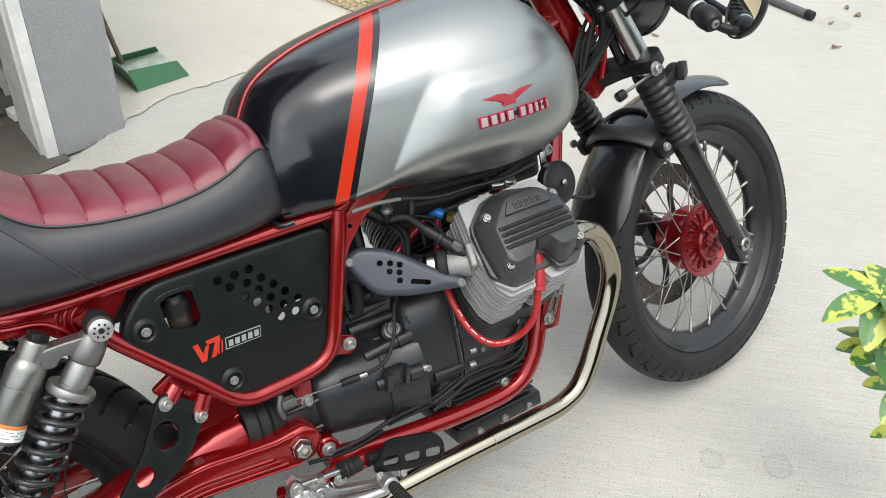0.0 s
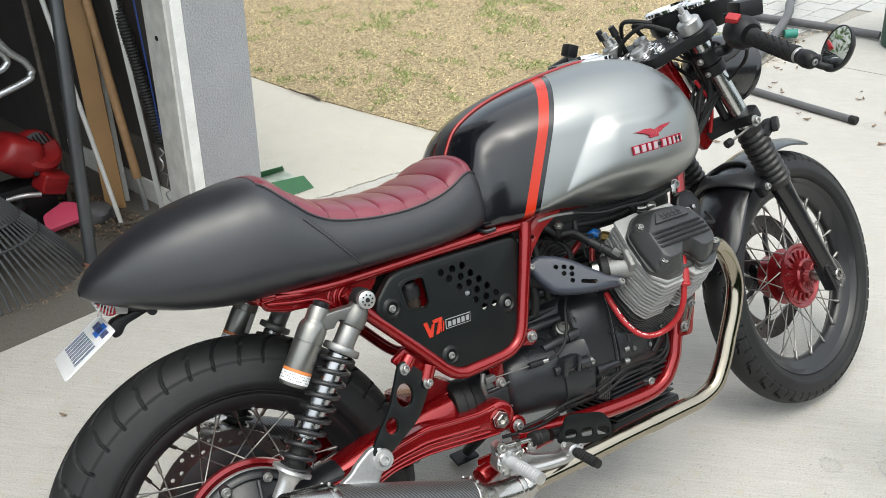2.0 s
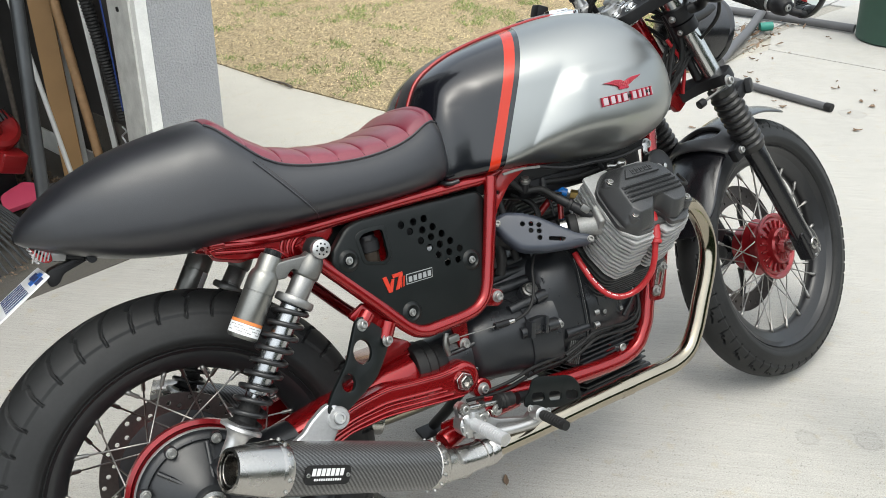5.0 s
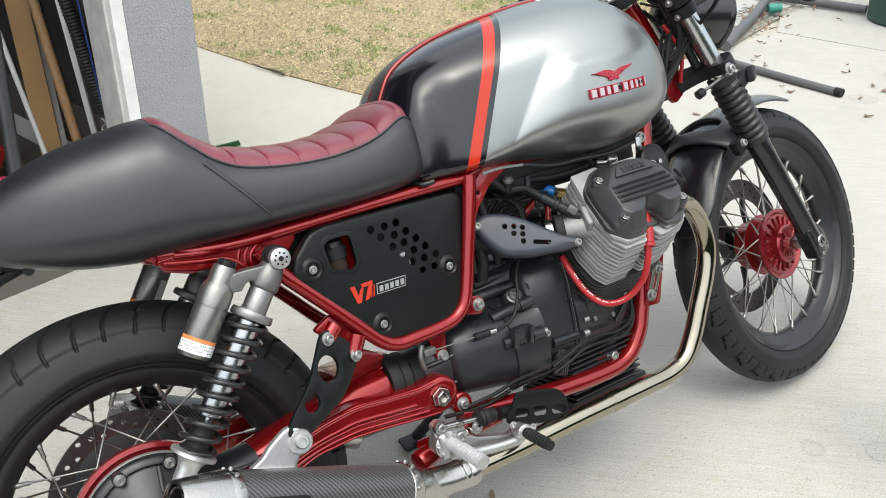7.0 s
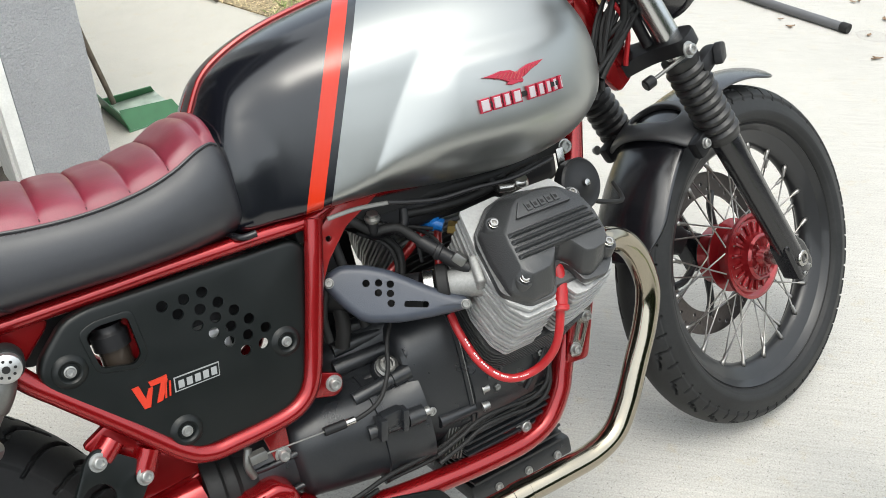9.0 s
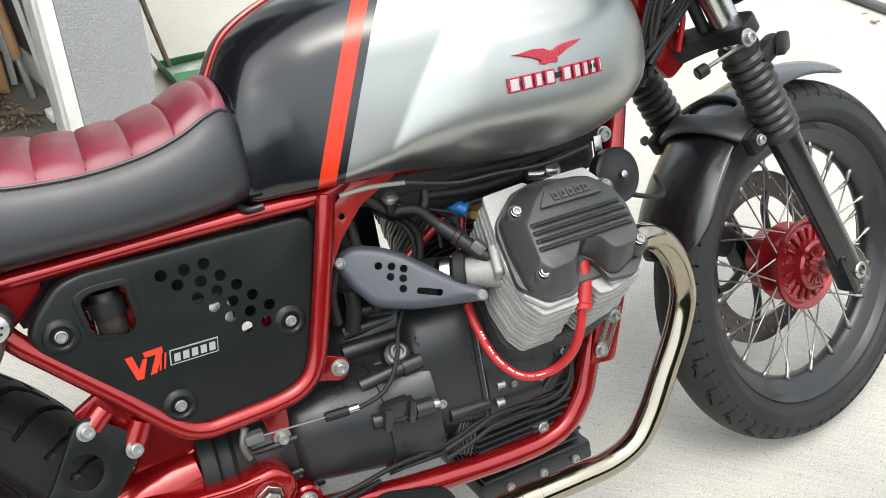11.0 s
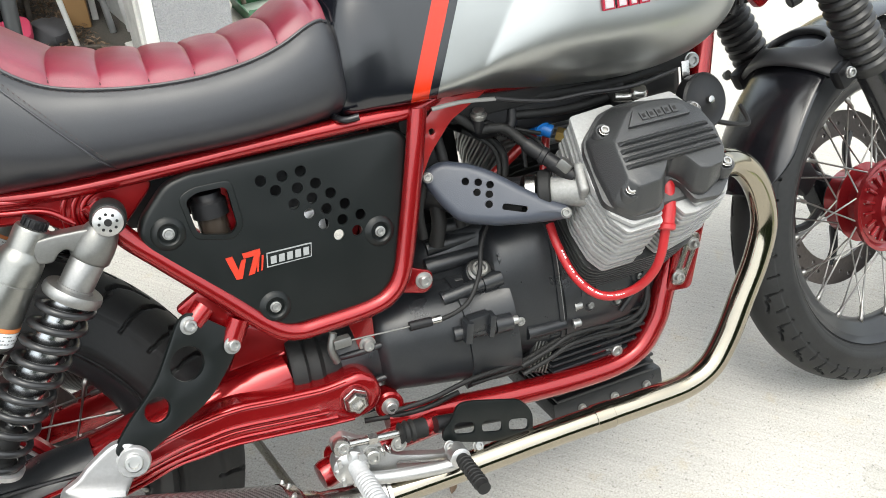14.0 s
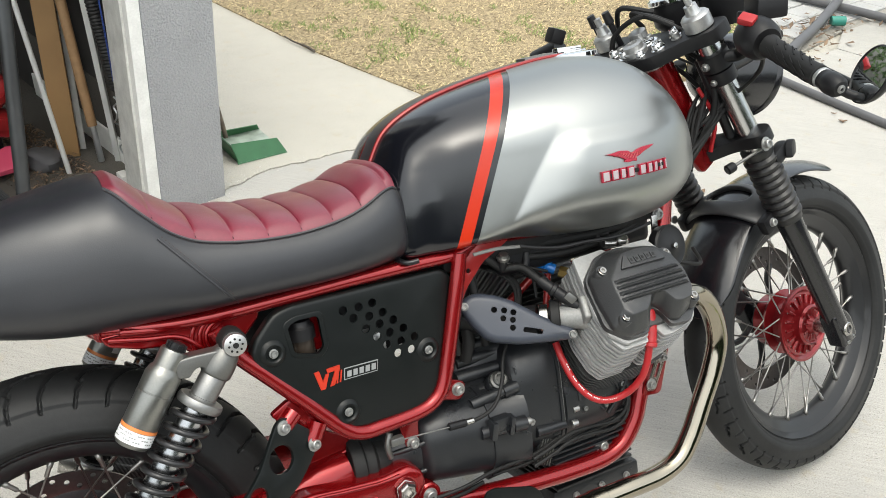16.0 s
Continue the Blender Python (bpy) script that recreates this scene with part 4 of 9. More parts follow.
part("pipe_union", lathe([(0.0065, -0.006), (0.0072, -0.004), (0.0072, 0.004), (0.0065, 0.006)], (0.9035, -0.1165, 0.4225), (0.3, 0.15, 1.0), 6), M_GUN, eng)
# cooling fins low on the case
for k in range(8):
    part("case_fin", block((0.152, 0.200 + 0.002 * k, 0.0036), pose(0.822, 0, 0.270 + 0.0098 * k), 0.001), M_CAST, eng)
for dz in (0.0, -0.013):
    part("hose", tube([(0.690, -0.128, 0.322 + dz), (0.730, -0.130, 0.333 + dz), (0.765, -0.129, 0.343 + dz), (0.81, -0.126, 0.340 + dz), (0.855, -0.124, 0.334 + dz), (0.885, -0.122, 0.345 + dz), (0.898, -0.118, 0.372 + dz), (0.900, -0.110, 0.410 + dz)], 0.0033, 10), M_RUBBER, bike)
# boot between gearbox and swing arm
part("shaft_boot", lathe([(0.044, -0.006), (0.047, 0.0), (0.047, 0.012), (0.042, 0.016), (0.045, 0.022), (0.045, 0.030), (0.039, 0.036), (0.040, 0.05), (0.034, 0.06)], (0.402, -0.062, 0.388), (0.97, 0.0, -0.06), 32), M_RUBBER, bike)
# finned sump
sump = part("oil_sump", block((0.185, 0.17, 0.030), pose(0.838, 0, 0.204, 0, 0, 0), 0.006), M_CAST, bike, "finned black oil sump")
part("sump_core", block((0.16, 0.14, 0.13), pose(0.845, 0, 0.275), 0.01), M_CAST, sump)
for k in range(10):
    part("sump_fin", block((0.170 - 0.002 * abs(k - 4), 0.182, 0.0045), pose(0.830, -0.002, 0.226 + 0.0118 * k), 0.0012), M_CAST, sump)
part("hose_clip", slab(rounded([(0.832, 0.330), (0.862, 0.330), (0.858, 0.300), (0.836, 0.300)], 0.004), 0.006, side(-0.094), bevel=0.001), M_BPLAST, sump)
for x in (0.79, 0.845, 0.90):
    bolt("sump_bolt", (x, -0.086, 0.200), (0, -1, 0), sump, 0.006, 0.005, 1.1)

# ---- right cylinder: a along its axis, v down along its face, u forward ----
def cyl(u, v, a, sgn=-1):
    return Vector((u, sgn * 0.70711 * (a + v), 0.70711 * (a - v)))


def cyl_matrix(a, sgn=-1):
    """x: forward, y: up across the face, z: outwards along the cylinder."""
    o = cyl(0, 0, a, sgn)
    y = Vector((0, -sgn * 0.70711, 0.70711))
    z = Vector((0, sgn * 0.70711, 0.70711))
    if sgn < 0:
        return Matrix(((1, 0, 0, o.x), (0, y.y, z.y, o.y), (0, y.z, z.z, o.z), (0, 0, 0, 1)))
    return Matrix(((1, 0, 0, o.x), (0, y.y, z.y, o.y), (0, y.z, z.z, o.z), (0, 0, 0, 1)))


def cylinder_side(sgn):
    core = [(0.812, 0.325), (0.828, 0.340), (0.925, 0.336), (0.946, 0.315), (0.940, 0.222), (0.918, 0.205), (0.815, 0.204), (0.800, 0.235), (0.800, 0.300)]
    head = part("cylinder_head", slab(rounded(core, 0.02), 0.118, cyl_matrix(0.438, sgn), bevel=0.004), M_FIND, bike, "finned aluminium cylinder head")
    part("head_deck", slab(rounded([(0.794, 0.350), (0.853, 0.354), (0.858, 0.348), (0.900, 0.351), (0.941, 0.351), (0.957, 0.320), (0.956, 0.225), (0.936, 0.196), (0.890, 0.190), (0.878, 0.228), (0.850, 0.228), (0.842, 0.190), (0.800, 0.188), (0.780, 0.210), (0.776, 0.250)], 0.004), 0.006, cyl_matrix(0.551, sgn), bevel=0.001), M_FIN, head)
    # head fins: squared plates round the head, light metal
    for k in range(12):
        g = 0.0010 * (k % 3) + 0.0012 * max(0, 3 - k)
        o = [(0.794 + g, 0.350 - g), (0.853, 0.354 - g), (0.874, 0.352 - g), (0.940 - g, 0.350 - g), (0.960 - g, 0.318), (0.956 - g, 0.213 + g), (0.937, 0.192 + g), (0.892, 0.183 + g), (0.874, 0.184 + g), (0.864, 0.213), (0.848, 0.213), (0.843, 0.182 + g), (0.795, 0.182 + g), (0.780 + g, 0.206), (0.776 + g, 0.250)]
        part("head_fin", slab(rounded(o, 0.004, 2), 0.0046, cyl_matrix(0.444 + 0.0090 * k, sgn)), M_FIN, head, smooth=30)
    barrel = part("cylinder_barrel", lathe([(0.058, 0.0), (0.058, 0.14)], cyl(0.865, -0.262, 0.31, sgn)[:], (0, sgn * 0.70711, 0.70711), 32), M_FIND, bike, "dark finned cylinder barrel")
    for k in range(9):
        s = 0.084 - 0.0010 * (8 - k)
        o = rounded([(0.865 - s, 0.262 - s * 0.86), (0.865 + s, 0.262 - s * 0.86), (0.865 + s, 0.262 + s), (0.865 - s, 0.262 + s)], 0.030, 4)
        part("barrel_fin", slab(o, 0.0026, cyl_matrix(0.352 + 0.0098 * k, sgn)), M_FIND, barrel, smooth=30)
    # rocker cover: flange, body with a notch for the plug, stepped ribs and a raised panel
    out = [(0.824, 0.338, 0.006), (0.790, 0.309, 0.006), (0.783, 0.292, 0.006), (0.774, 0.220, 0.008), (0.802, 0.192, 0.008), (0.840, 0.191, 0.008), (0.850, 0.207, 0.006), (0.858, 0.222, 0.008), (0.870, 0.228, 0.008), (0.878, 0.218, 0.008), (0.884, 0.192, 0.006), (0.920, 0.189, 0.008), (0.946, 0.212, 0.008), (0.954, 0.230, 0.008), (0.956, 0.264, 0.02), (0.948, 0.300, 0.008), (0.930, 0.326, 0.008), (0.918, 0.335, 0.008), (0.876, 0.345, 0.010), (0.852, 0.345, 0.008)]
    cov = part("rocker_cover", slab(rounded(out), 0.009, cyl_matrix(0.557, sgn), bevel=0.002), M_HEADC, bike, "black ribbed rocker cover")
    pairs = [((0.789, 0.302), (0.806, 0.274)), ((0.800, 0.312), (0.822, 0.290)), ((0.818, 0.327), (0.838, 0.306)), ((0.838, 0.337), (0.850, 0.314)), ((0.876, 0.337), (0.880, 0.316)), ((0.916, 0.332), (0.910, 0.311)), ((0.937, 0.312), (0.930, 0.290)), ((0.944, 0.268), (0.935, 0.262)), ((0.940, 0.228), (0.930, 0.231)), ((0.924, 0.207), (0.918, 0.214)), ((0.897, 0.195), (0.901, 0.213)), ((0.884, 0.200), (0.888, 0.216)), ((0.876, 0.224), (0.880, 0.233)), ((0.866, 0.234), (0.868, 0.242)), ((0.855, 0.228), (0.856, 0.238)), ((0.846, 0.206), (0.846, 0.226)), ((0.834, 0.194), (0.834, 0.216)), ((0.802, 0.193), (0.806, 0.214)), ((0.781, 0.212), (0.798, 0.226)), ((0.782, 0.262), (0.803, 0.258))]
    base = rounded([b for b, _ in pairs], 0.007, 3)
    crown = rounded([c for _, c in pairs], 0.004, 3)
    bm = bmesh.new()
    rings = []
    for f, h in ((0.0, 0.562), (0.0, 0.5705), (0.03, 0.5740), (0.10, 0.5768), (0.84, 0.5982), (0.93, 0.6002), (1.0, 0.6010)):
        mc = cyl_matrix(h, sgn)
        rings.append([bm.verts.new(mc @ Vector((*p.lerp(q, f), 0))) for p, q in zip(base, crown)])
    for p, q in zip(rings, rings[1:]):
        for k in range(len(p)):
            bm.faces.new((p[k], p[(k + 1) % len(p)], q[(k + 1) % len(p)], q[k]))
    bm.faces.new(rings[-1])
    bmesh.ops.triangulate(bm, faces=bm.faces[-1:])
    bmesh.ops.recalc_face_normals(bm, faces=bm.faces[:])
    part("cover_body", bm, M_HEADC, cov, smooth=35)
    # louvred ribs: each rises downwards and drops at its lower lip
    mc = cyl_matrix(0.600, sgn)
    for k in range(4):
        v0 = 0.2745 - 0.0104 * k
        x0, x1 = 0.806 - 0.0016 * k, (0.929, 0.931, 0.931, 0.929)[k]
        bm = bmesh.new()
        ends = []
        for x, sq in ((x0, 0.15), (x0 + 0.004, 1.0), (x1 - 0.005, 1.0), (x1, 0.15)):
            ends.append([bm.verts.new(mc @ Vector((x, v0 - a, h * sq))) for a, h in ((0.0, -0.001), (0.0008, 0.0008), (0.0046, 0.0062), (0.0062, 0.0070), (0.0073, 0.0058), (0.0078, -0.001))])
        for p, q in zip(ends, ends[1:]):
            for j in range(6):
                bm.faces.new((p[j], p[(j + 1) % 6], q[(j + 1) % 6], q[j]))
        bm.faces.new(ends[0][::-1])
        bm.faces.new(ends[-1])
        bmesh.ops.recalc_face_normals(bm, faces=bm.faces[:])
        part("cover_rib", bm, M_HEADC, cov, smooth=30)
    part("cover_panel", slab(rounded([(0.828, 0.287), (0.914, 0.286), (0.907, 0.306), (0.845, 0.309)], 0.003, 3), 0.0050, cyl_matrix(0.600, sgn), bevel=0.0015), M_HEADC, cov)
    for k in range(5):
        x = 0.849 + 0.0105 * k
        part("panel_bar", slab([(x, 0.2915), (x + 0.0078, 0.2915), (x + 0.0078, 0.3025), (x, 0.3025)], 0.0016, cyl_matrix(0.605, sgn)), M_HEADC, cov, smooth=0)
        part("panel_bar", slab([(x + 0.002, 0.2945), (x + 0.0058, 0.2945), (x + 0.0058, 0.2995), (x + 0.002, 0.2995)], 0.0020, cyl_matrix(0.605, sgn)), M_DARK, cov, smooth=0)
    for u, v, a in ((0.806, 0.299, 0.5885), (0.799, 0.216, 0.5885), (0.932, 0.218, 0.586), (0.934, 0.302, 0.585)):
        p = cyl(u, -v, a, sgn)
        part("bolt_seat", lathe([(0.0125, -0.016), (0.0110, 0.0005), (0.0100, 0.0015), (0.0080, 0.0010), (0.0070, -0.001)], p[:], (0, sgn * 0.70711, 0.70711), 20), M_HEADC, cov)
        bolt("cover_bolt", (p + Vector((0, sgn, 1)) * 0.0012)[:], (0, sgn * 0.70711, 0.70711), cov, 0.0060, 0.0045, 1.1, M_STEEL)
    return head


cylinder_side(-1)
cylinder_side(1)

# plug lead, red, looping under the cylinder
LEAD = [(0.870, -0.224, 0.568), (0.867, -0.232, 0.549), (0.863, -0.238, 0.528), (0.855, -0.243, 0.506), (0.848, -0.238, 0.47), (0.841, -0.225, 0.442), (0.826, -0.205, 0.419), (0.8, -0.19, 0.412), (0.781, -0.175, 0.42), (0.765, -0.16, 0.445), (0.758, -0.14, 0.482), (0.759, -0.125, 0.505)]

lead = part("plug_lead", tube(LEAD[:4], 0.0098, 16), M_REDCABLE, bike, "red spark plug lead with boot")
part("boot_collar", lathe([(0.0095, -0.004), (0.0115, -0.002), (0.0115, 0.003), (0.0095, 0.005)], LEAD[3], Vector(LEAD[3]) - Vector(LEAD[2]), 18, caps=False), M_REDCABLE, lead)
part("lead_cable", tube(LEAD[3:], 0.0058, 14), M_REDCABLE, lead)
bm = bmesh.new()
cab = [q + Vector((0, -0.0050, 0.0025)) for q in spline([Vector(q) for q in LEAD[4:11]], 10)]
for k in range(4, len(cab) - 3):
    if k % 10 in (0, 1, 2, 5, 6, 7, 8):
        tube([cab[k], cab[k].lerp(cab[k + 1], 0.7)], 0.0012, 5, smooth=False, bm=bm)
part("cable_print", bm, M_WHITEINK, lead)

# inlet: trumpet cover, manifold, injector
MI = tilted((0.615, -0.108, 0.603), (0.141, -0.079, -0.065), (0, 0.4, 1))
inl_o = [(-0.0092, -0.0015), (-0.0073, 0.0081), (0.0022, 0.0188), (0.0136, 0.0243), (0.0424, 0.0282), (0.071, 0.0264), (0.1082, 0.0176), (0.1487, 0.0095), (0.1719, 0.0087), (0.1796, 0.0028), (0.1782, -0.006), (0.1689, -0.011), (0.1323, -0.0252), (0.0966, -0.0372), (0.0595, -0.0439), (0.0444, -0.0425), (0.0209, -0.0298), (0.0038, -0.0175), (-0.0056, -0.0106)]
inl_h = [circle2(x, y, 0.0048, 12) for x, y in ((0.0444, 0.0047), (0.0599, 0.0076), (0.0746, 0.0083), (0.0615, -0.0047), (0.0766, -0.0032), (0.0794, -0.0152))]
inl_h += [rounded([(0.0959, -0.0175), (0.1266, -0.0138), (0.1266, -0.0058), (0.0959, -0.0095)], 0.0035, 4)]
inlet = part("throttle_body_cover", pillow(rounded(inl_o, 0.006), 0.026, 0.012, MI @ Matrix.Translation((0, 0, -0.026)), holes=inl_h, seg=6), M_PLASTIC, bike, "blue-grey plastic throttle body cover", smooth=50)
# dark slab behind the holes, its colour standing in for the shade inside
part("cover_dark_inside", slab(rounded([(0.03, -0.028), (0.12, -0.022), (0.12, 0.008), (0.03, 0.018)], 0.01), 0.008, MI @ Matrix.Translation((0, 0, -0.026))), M_DARK, inlet)
bolt("inlet_screw", (MI @ Vector((-0.0012, -0.0025, -0.001)))[:], (MI.to_3x3() @ Vector((0, 0, 1)))[:], inlet, 0.0055, 0.005, 1.2, M_GUN)
bolt("inlet_screw", (MI @ Vector((0.1731, -0.0023, -0.001)))[:], (MI.to_3x3() @ Vector((0, 0, 1)))[:], inlet, 0.0055, 0.005, 1.2, M_GUN)
body = part("throttle_body", tube([(0.615, -0.055, 0.575), (0.68, -0.090, 0.555), (0.728, -0.126, 0.553)], 0.024, 24), M_BPLAST, bike)
part("intake_clamp", lathe([(0.0215, -0.007), (0.0225, -0.006), (0.0225, 0.006), (0.0215, 0.007)], (0.736, -0.135, 0.556), (0.8, -0.5, -0.02), 28), M_STEEL, body)
part("intake_rubber", lathe([(0.026, -0.008), (0.028, -0.006), (0.028, 0.006), (0.026, 0.008)], (0.750, -0.146, 0.556), (0.8, -0.5, -0.02), 28), M_RUBBER, body)
part("intake_manifold", tube([(0.752, -0.150, 0.556), (0.775, -0.170, 0.556), (0.80, -0.19, 0.552)], 0.0195, 20), M_ALUCAST2, body)
part("intake_flange", block((0.012, 0.040, 0.058), Matrix.Translation((0.782, -0.178, 0.560)) @ pose(0, 0, 0, 45, 0, -20), 0.005, bseg=3), M_ALUCAST2, body)
bolt("intake_bolt", (0.779, -0.196, 0.566), (-0.4, -0.9, 0.2), body, 0.0045, 0.006, 1.2, M_STEEL)
inj = part("injector", tube([(0.778, -0.174, 0.574), (0.757, -0.154, 0.594)], 0.0095, 14, smooth=False), M_BPLAST, bike)
part("injector_plug", tube([(0.762, -0.160, 0.590), (0.750, -0.146, 0.604), (0.738, -0.132, 0.618)], 0.0092, 14), M_BPLAST, inj)
part("injector_clip", lathe([(0.0095, -0.004), (0.0112, -0.003), (0.0112, 0.003), (0.0095, 0.004)], (0.752, -0.148, 0.602), (0.6, -0.6, -0.55), 16), M_BPLAST, inj)
part("injector_clip", block((0.018, 0.012, 0.014), pose(0.768, -0.170, 0.590, 0, 45, -40), 0.003), M_GUN, inj)
part("injector_hose", tube([(0.738, -0.132, 0.618), (0.723, -0.112, 0.638), (0.705, -0.104, 0.642), (0.690, -0.100, 0.644), (0.664, -0.100, 0.667), (0.645, -0.09, 0.685)], 0.0062, 14), M_RUBBER, inj)
conduit = spline([Vector(q) for q in ((0.752, -0.125, 0.606), (0.730, -0.108, 0.628), (0.706, -0.094, 0.645), (0.68, -0.08, 0.655))], 14)
bm = tube(conduit, 0.0052, 10, smooth=False)
for k in range(0, len(conduit) - 1, 2):
    tube(conduit[k:k + 2], 0.0064, 10, smooth=False, bm=bm)
part("corrugated_hose", bm, M_BPLAST, inj)
# blue temperature sender
snd = part("temperature_sender", tube([(0.798, -0.086, 0.613), (0.774, -0.066, 0.627)], 0.009, 10, smooth=False), M_BLUE, bike, "blue connector on a brass sender")
part("sender_clip", block((0.013, 0.018, 0.022), pose(0.786, -0.076, 0.622, 20, 30, 0), 0.003), M_BLUE, snd)
part("sender_nut", lathe([(0.009, 0), (0.010, 0.002), (0.010, 0.016), (0.008, 0.018)], (0.802, -0.090, 0.610), (0.74, -0.58, -0.34), 6), M_BRASS, snd)
part("sender_wire", tube([(0.772, -0.064, 0.628), (0.752, -0.052, 0.640), (0.730, -0.05, 0.645), (0.715, -0.045, 0.65)], 0.010, 12), M_BPLAST, snd)
# loom of thin wires below the tank
for q in (((0.64, -0.085, 0.672), (0.70, -0.090, 0.648), (0.74, -0.092, 0.632), (0.775, -0.098, 0.618)), ((0.65, -0.08, 0.660), (0.72, -0.082, 0.640), (0.77, -0.084, 0.612), (0.785, -0.10, 0.585)), ((0.70, -0.075, 0.662), (0.735, -0.085, 0.645), (0.75, -0.09, 0.615), (0.748, -0.10, 0.580)), ((0.68, -0.07, 0.640), (0.71, -0.085, 0.615), (0.715, -0.09, 0.585), (0.700, -0.09, 0.55)), ((0.72, -0.08, 0.668), (0.77, -0.09, 0.650), (0.81, -0.092, 0.640), (0.85, -0.09, 0.645))):
    part("loom_wire", tube(q, 0.0026, 8), M_RUBBER, bike)
part("loom_conduit", tube([(0.744, -0.088, 0.655), (0.740, -0.092, 0.640), (0.730, -0.094, 0.628)], 0.0072, 12), M_BPLAST, bike)
# black block added only to darken the bright gap behind the cylinder
part("gap_filler_block", block((0.07, 0.05, 0.13), pose(0.640, 0.012, 0.565), 0.012), M_BPLAST, bike)
# airbox snout and loom under the tank
part("intake_box", block((0.31, 0.13, 0.085), pose(0.845, -0.026, 0.664, 0, 1, 0), 0.016, bseg=3), M_BPLAST, bike, "black intake box under the tank")
for pts, r in (([(0.72, -0.088, 0.668), (0.80, -0.094, 0.664), (0.88, -0.096, 0.660), (0.96, -0.092, 0.664)], 0.008), ([(0.74, -0.090, 0.648), (0.82, -0.096, 0.640), (0.90, -0.094, 0.645), (0.97, -0.088, 0.655)], 0.006), ([(0.86, -0.086, 0.69), (0.875, -0.098, 0.66), (0.89, -0.100, 0.63)], 0.005)):
    part("hose", tube(pts, r, 10), M_RUBBER, bike)
# coil bolt, hoses and wiring behind the cylinder
part("coil_mount", lathe([(0.0095, 0.0), (0.0095, 0.002), (0.0105, 0.003), (0.0105, 0.005), (0.0075, 0.007), (0.0075, 0.011), (0.0, 0.0115)], (0.6905, -0.108, 0.659), (0, -0.35, 0.94), 22), M_GUN, bike)
part("coil_body", lathe([(0.006, -0.020), (0.0075, -0.012), (0.007, -0.008), (0.0078, -0.003), (0.007, 0.0)], (0.690, -0.108, 0.660), (0, -0.35, 0.94), 18), M_BPLAST, bike)
for pts, r in (([(0.625, -0.06, 0.60), (0.628, -0.075, 0.54), (0.62, -0.07, 0.50)], 0.010), ([(0.64, -0.08, 0.66), (0.645, -0.085, 0.60), (0.655, -0.08, 0.52)], 0.007), ([(0.70, -0.05, 0.64), (0.73, -0.07, 0.60), (0.72, -0.08, 0.55)], 0.006), ([(0.80, -0.06, 0.662), (0.88, -0.08, 0.662), (0.95, -0.09, 0.664), (1.0, -0.08, 0.67)], 0.007), ([(0.70, -0.07, 0.66), (0.78, -0.08, 0.665), (0.84, -0.09, 0.66), (0.90, -0.10, 0.655)], 0.005), ([(0.615, -0.095, 0.60), (0.60, -0.09, 0.56), (0.60, -0.085, 0.52)], 0.006)):
    part("hose", tube(pts, r, 10), M_RUBBER, bike)
part("red_stay", tube([(0.700, -0.05, 0.553), (0.729, -0.05, 0.5716), (0.7955, -0.05, 0.6133), (0.83, -0.05, 0.637)], 0.007, 10), M_REDFLAT, bike)
part("red_stay", tube([(0.820, -0.04, 0.660), (0.812, -0.045, 0.620), (0.790, -0.060, 0.553), (0.78, -0.06, 0.52)], 0.006, 10), M_REDFLAT, bike)
# plain block added for the left throttle body; it darkens the see-through gap
part("left_throttle_block", block((0.17, 0.06, 0.17), pose(0.665, 0.17, 0.565), 0.02), M_BPLAST, bike)
part("tank_flange", tube([(0.6196, -0.1480, 0.6900), (0.6407, -0.150, 0.6910), (0.6619, -0.151, 0.6905), (0.6975, -0.153, 0.686)], 0.0032, 8, flat=0.5), M_FLANGE, bike)
part("tank_flange", tube([(0.6975, -0.153, 0.686), (0.732, -0.154, 0.676), (0.7685, -0.155, 0.6685), (0.8156, -0.156, 0.667), (0.88, -0.155, 0.662), (0.95, -0.150, 0.668)], 0.0030, 8), M_BPLAST, bike)
# near-black block added to stand in for the shade under the tank
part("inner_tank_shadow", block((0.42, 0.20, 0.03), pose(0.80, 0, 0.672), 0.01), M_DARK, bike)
# breather clamp and bolt above the head
br = part("breather_union", lathe([(0.010, 0.0), (0.012, 0.003), (0.012, 0.010), (0.009, 0.014), (0.0, 0.014)], (0.900, -0.133, 0.642), (0, -0.5, 0.85), 20), M_STEEL, bike)
part("union_clip", tube([(0.868, -0.13, 0.648), (0.885, -0.132, 0.645), (0.90, -0.133, 0.645)], 0.006, 10), M_STEEL, br)
# horn
horn = part("horn", lathe([(0.030, -0.022), (0.036, -0.016), (0.037, 0.0), (0.034, 0.003), (0.030, 0.002), (0.014, 0.004), (0.008, 0.007), (0.0, 0.008)], (0.992, -0.146, 0.618), (0.15, -0.97, 0.18), 36), M_BPLAST, bike, "round black horn")
part("horn_nut", lathe([(0.005, 0), (0.005, 0.004), (0, 0.005)], (0.993, -0.155, 0.620), (0.15, -0.97, 0.18), 12), M_STEEL, horn)
part("horn_bracket", block((0.012, 0.004, 0.05), pose(0.985, -0.118, 0.645), 0.001), M_STEEL, horn)
part("horn_wire", tube([(1.0, -0.13, 0.59), (1.04, -0.14, 0.575), (1.08, -0.12, 0.565), (1.10, -0.08, 0.58)], 0.0035, 8), M_RUBBER, horn)
bolt("tank_bolt", (1.008, -0.100, 0.665), (0, -1, 0), frame_tube, 0.009, 0.007, 1.2)
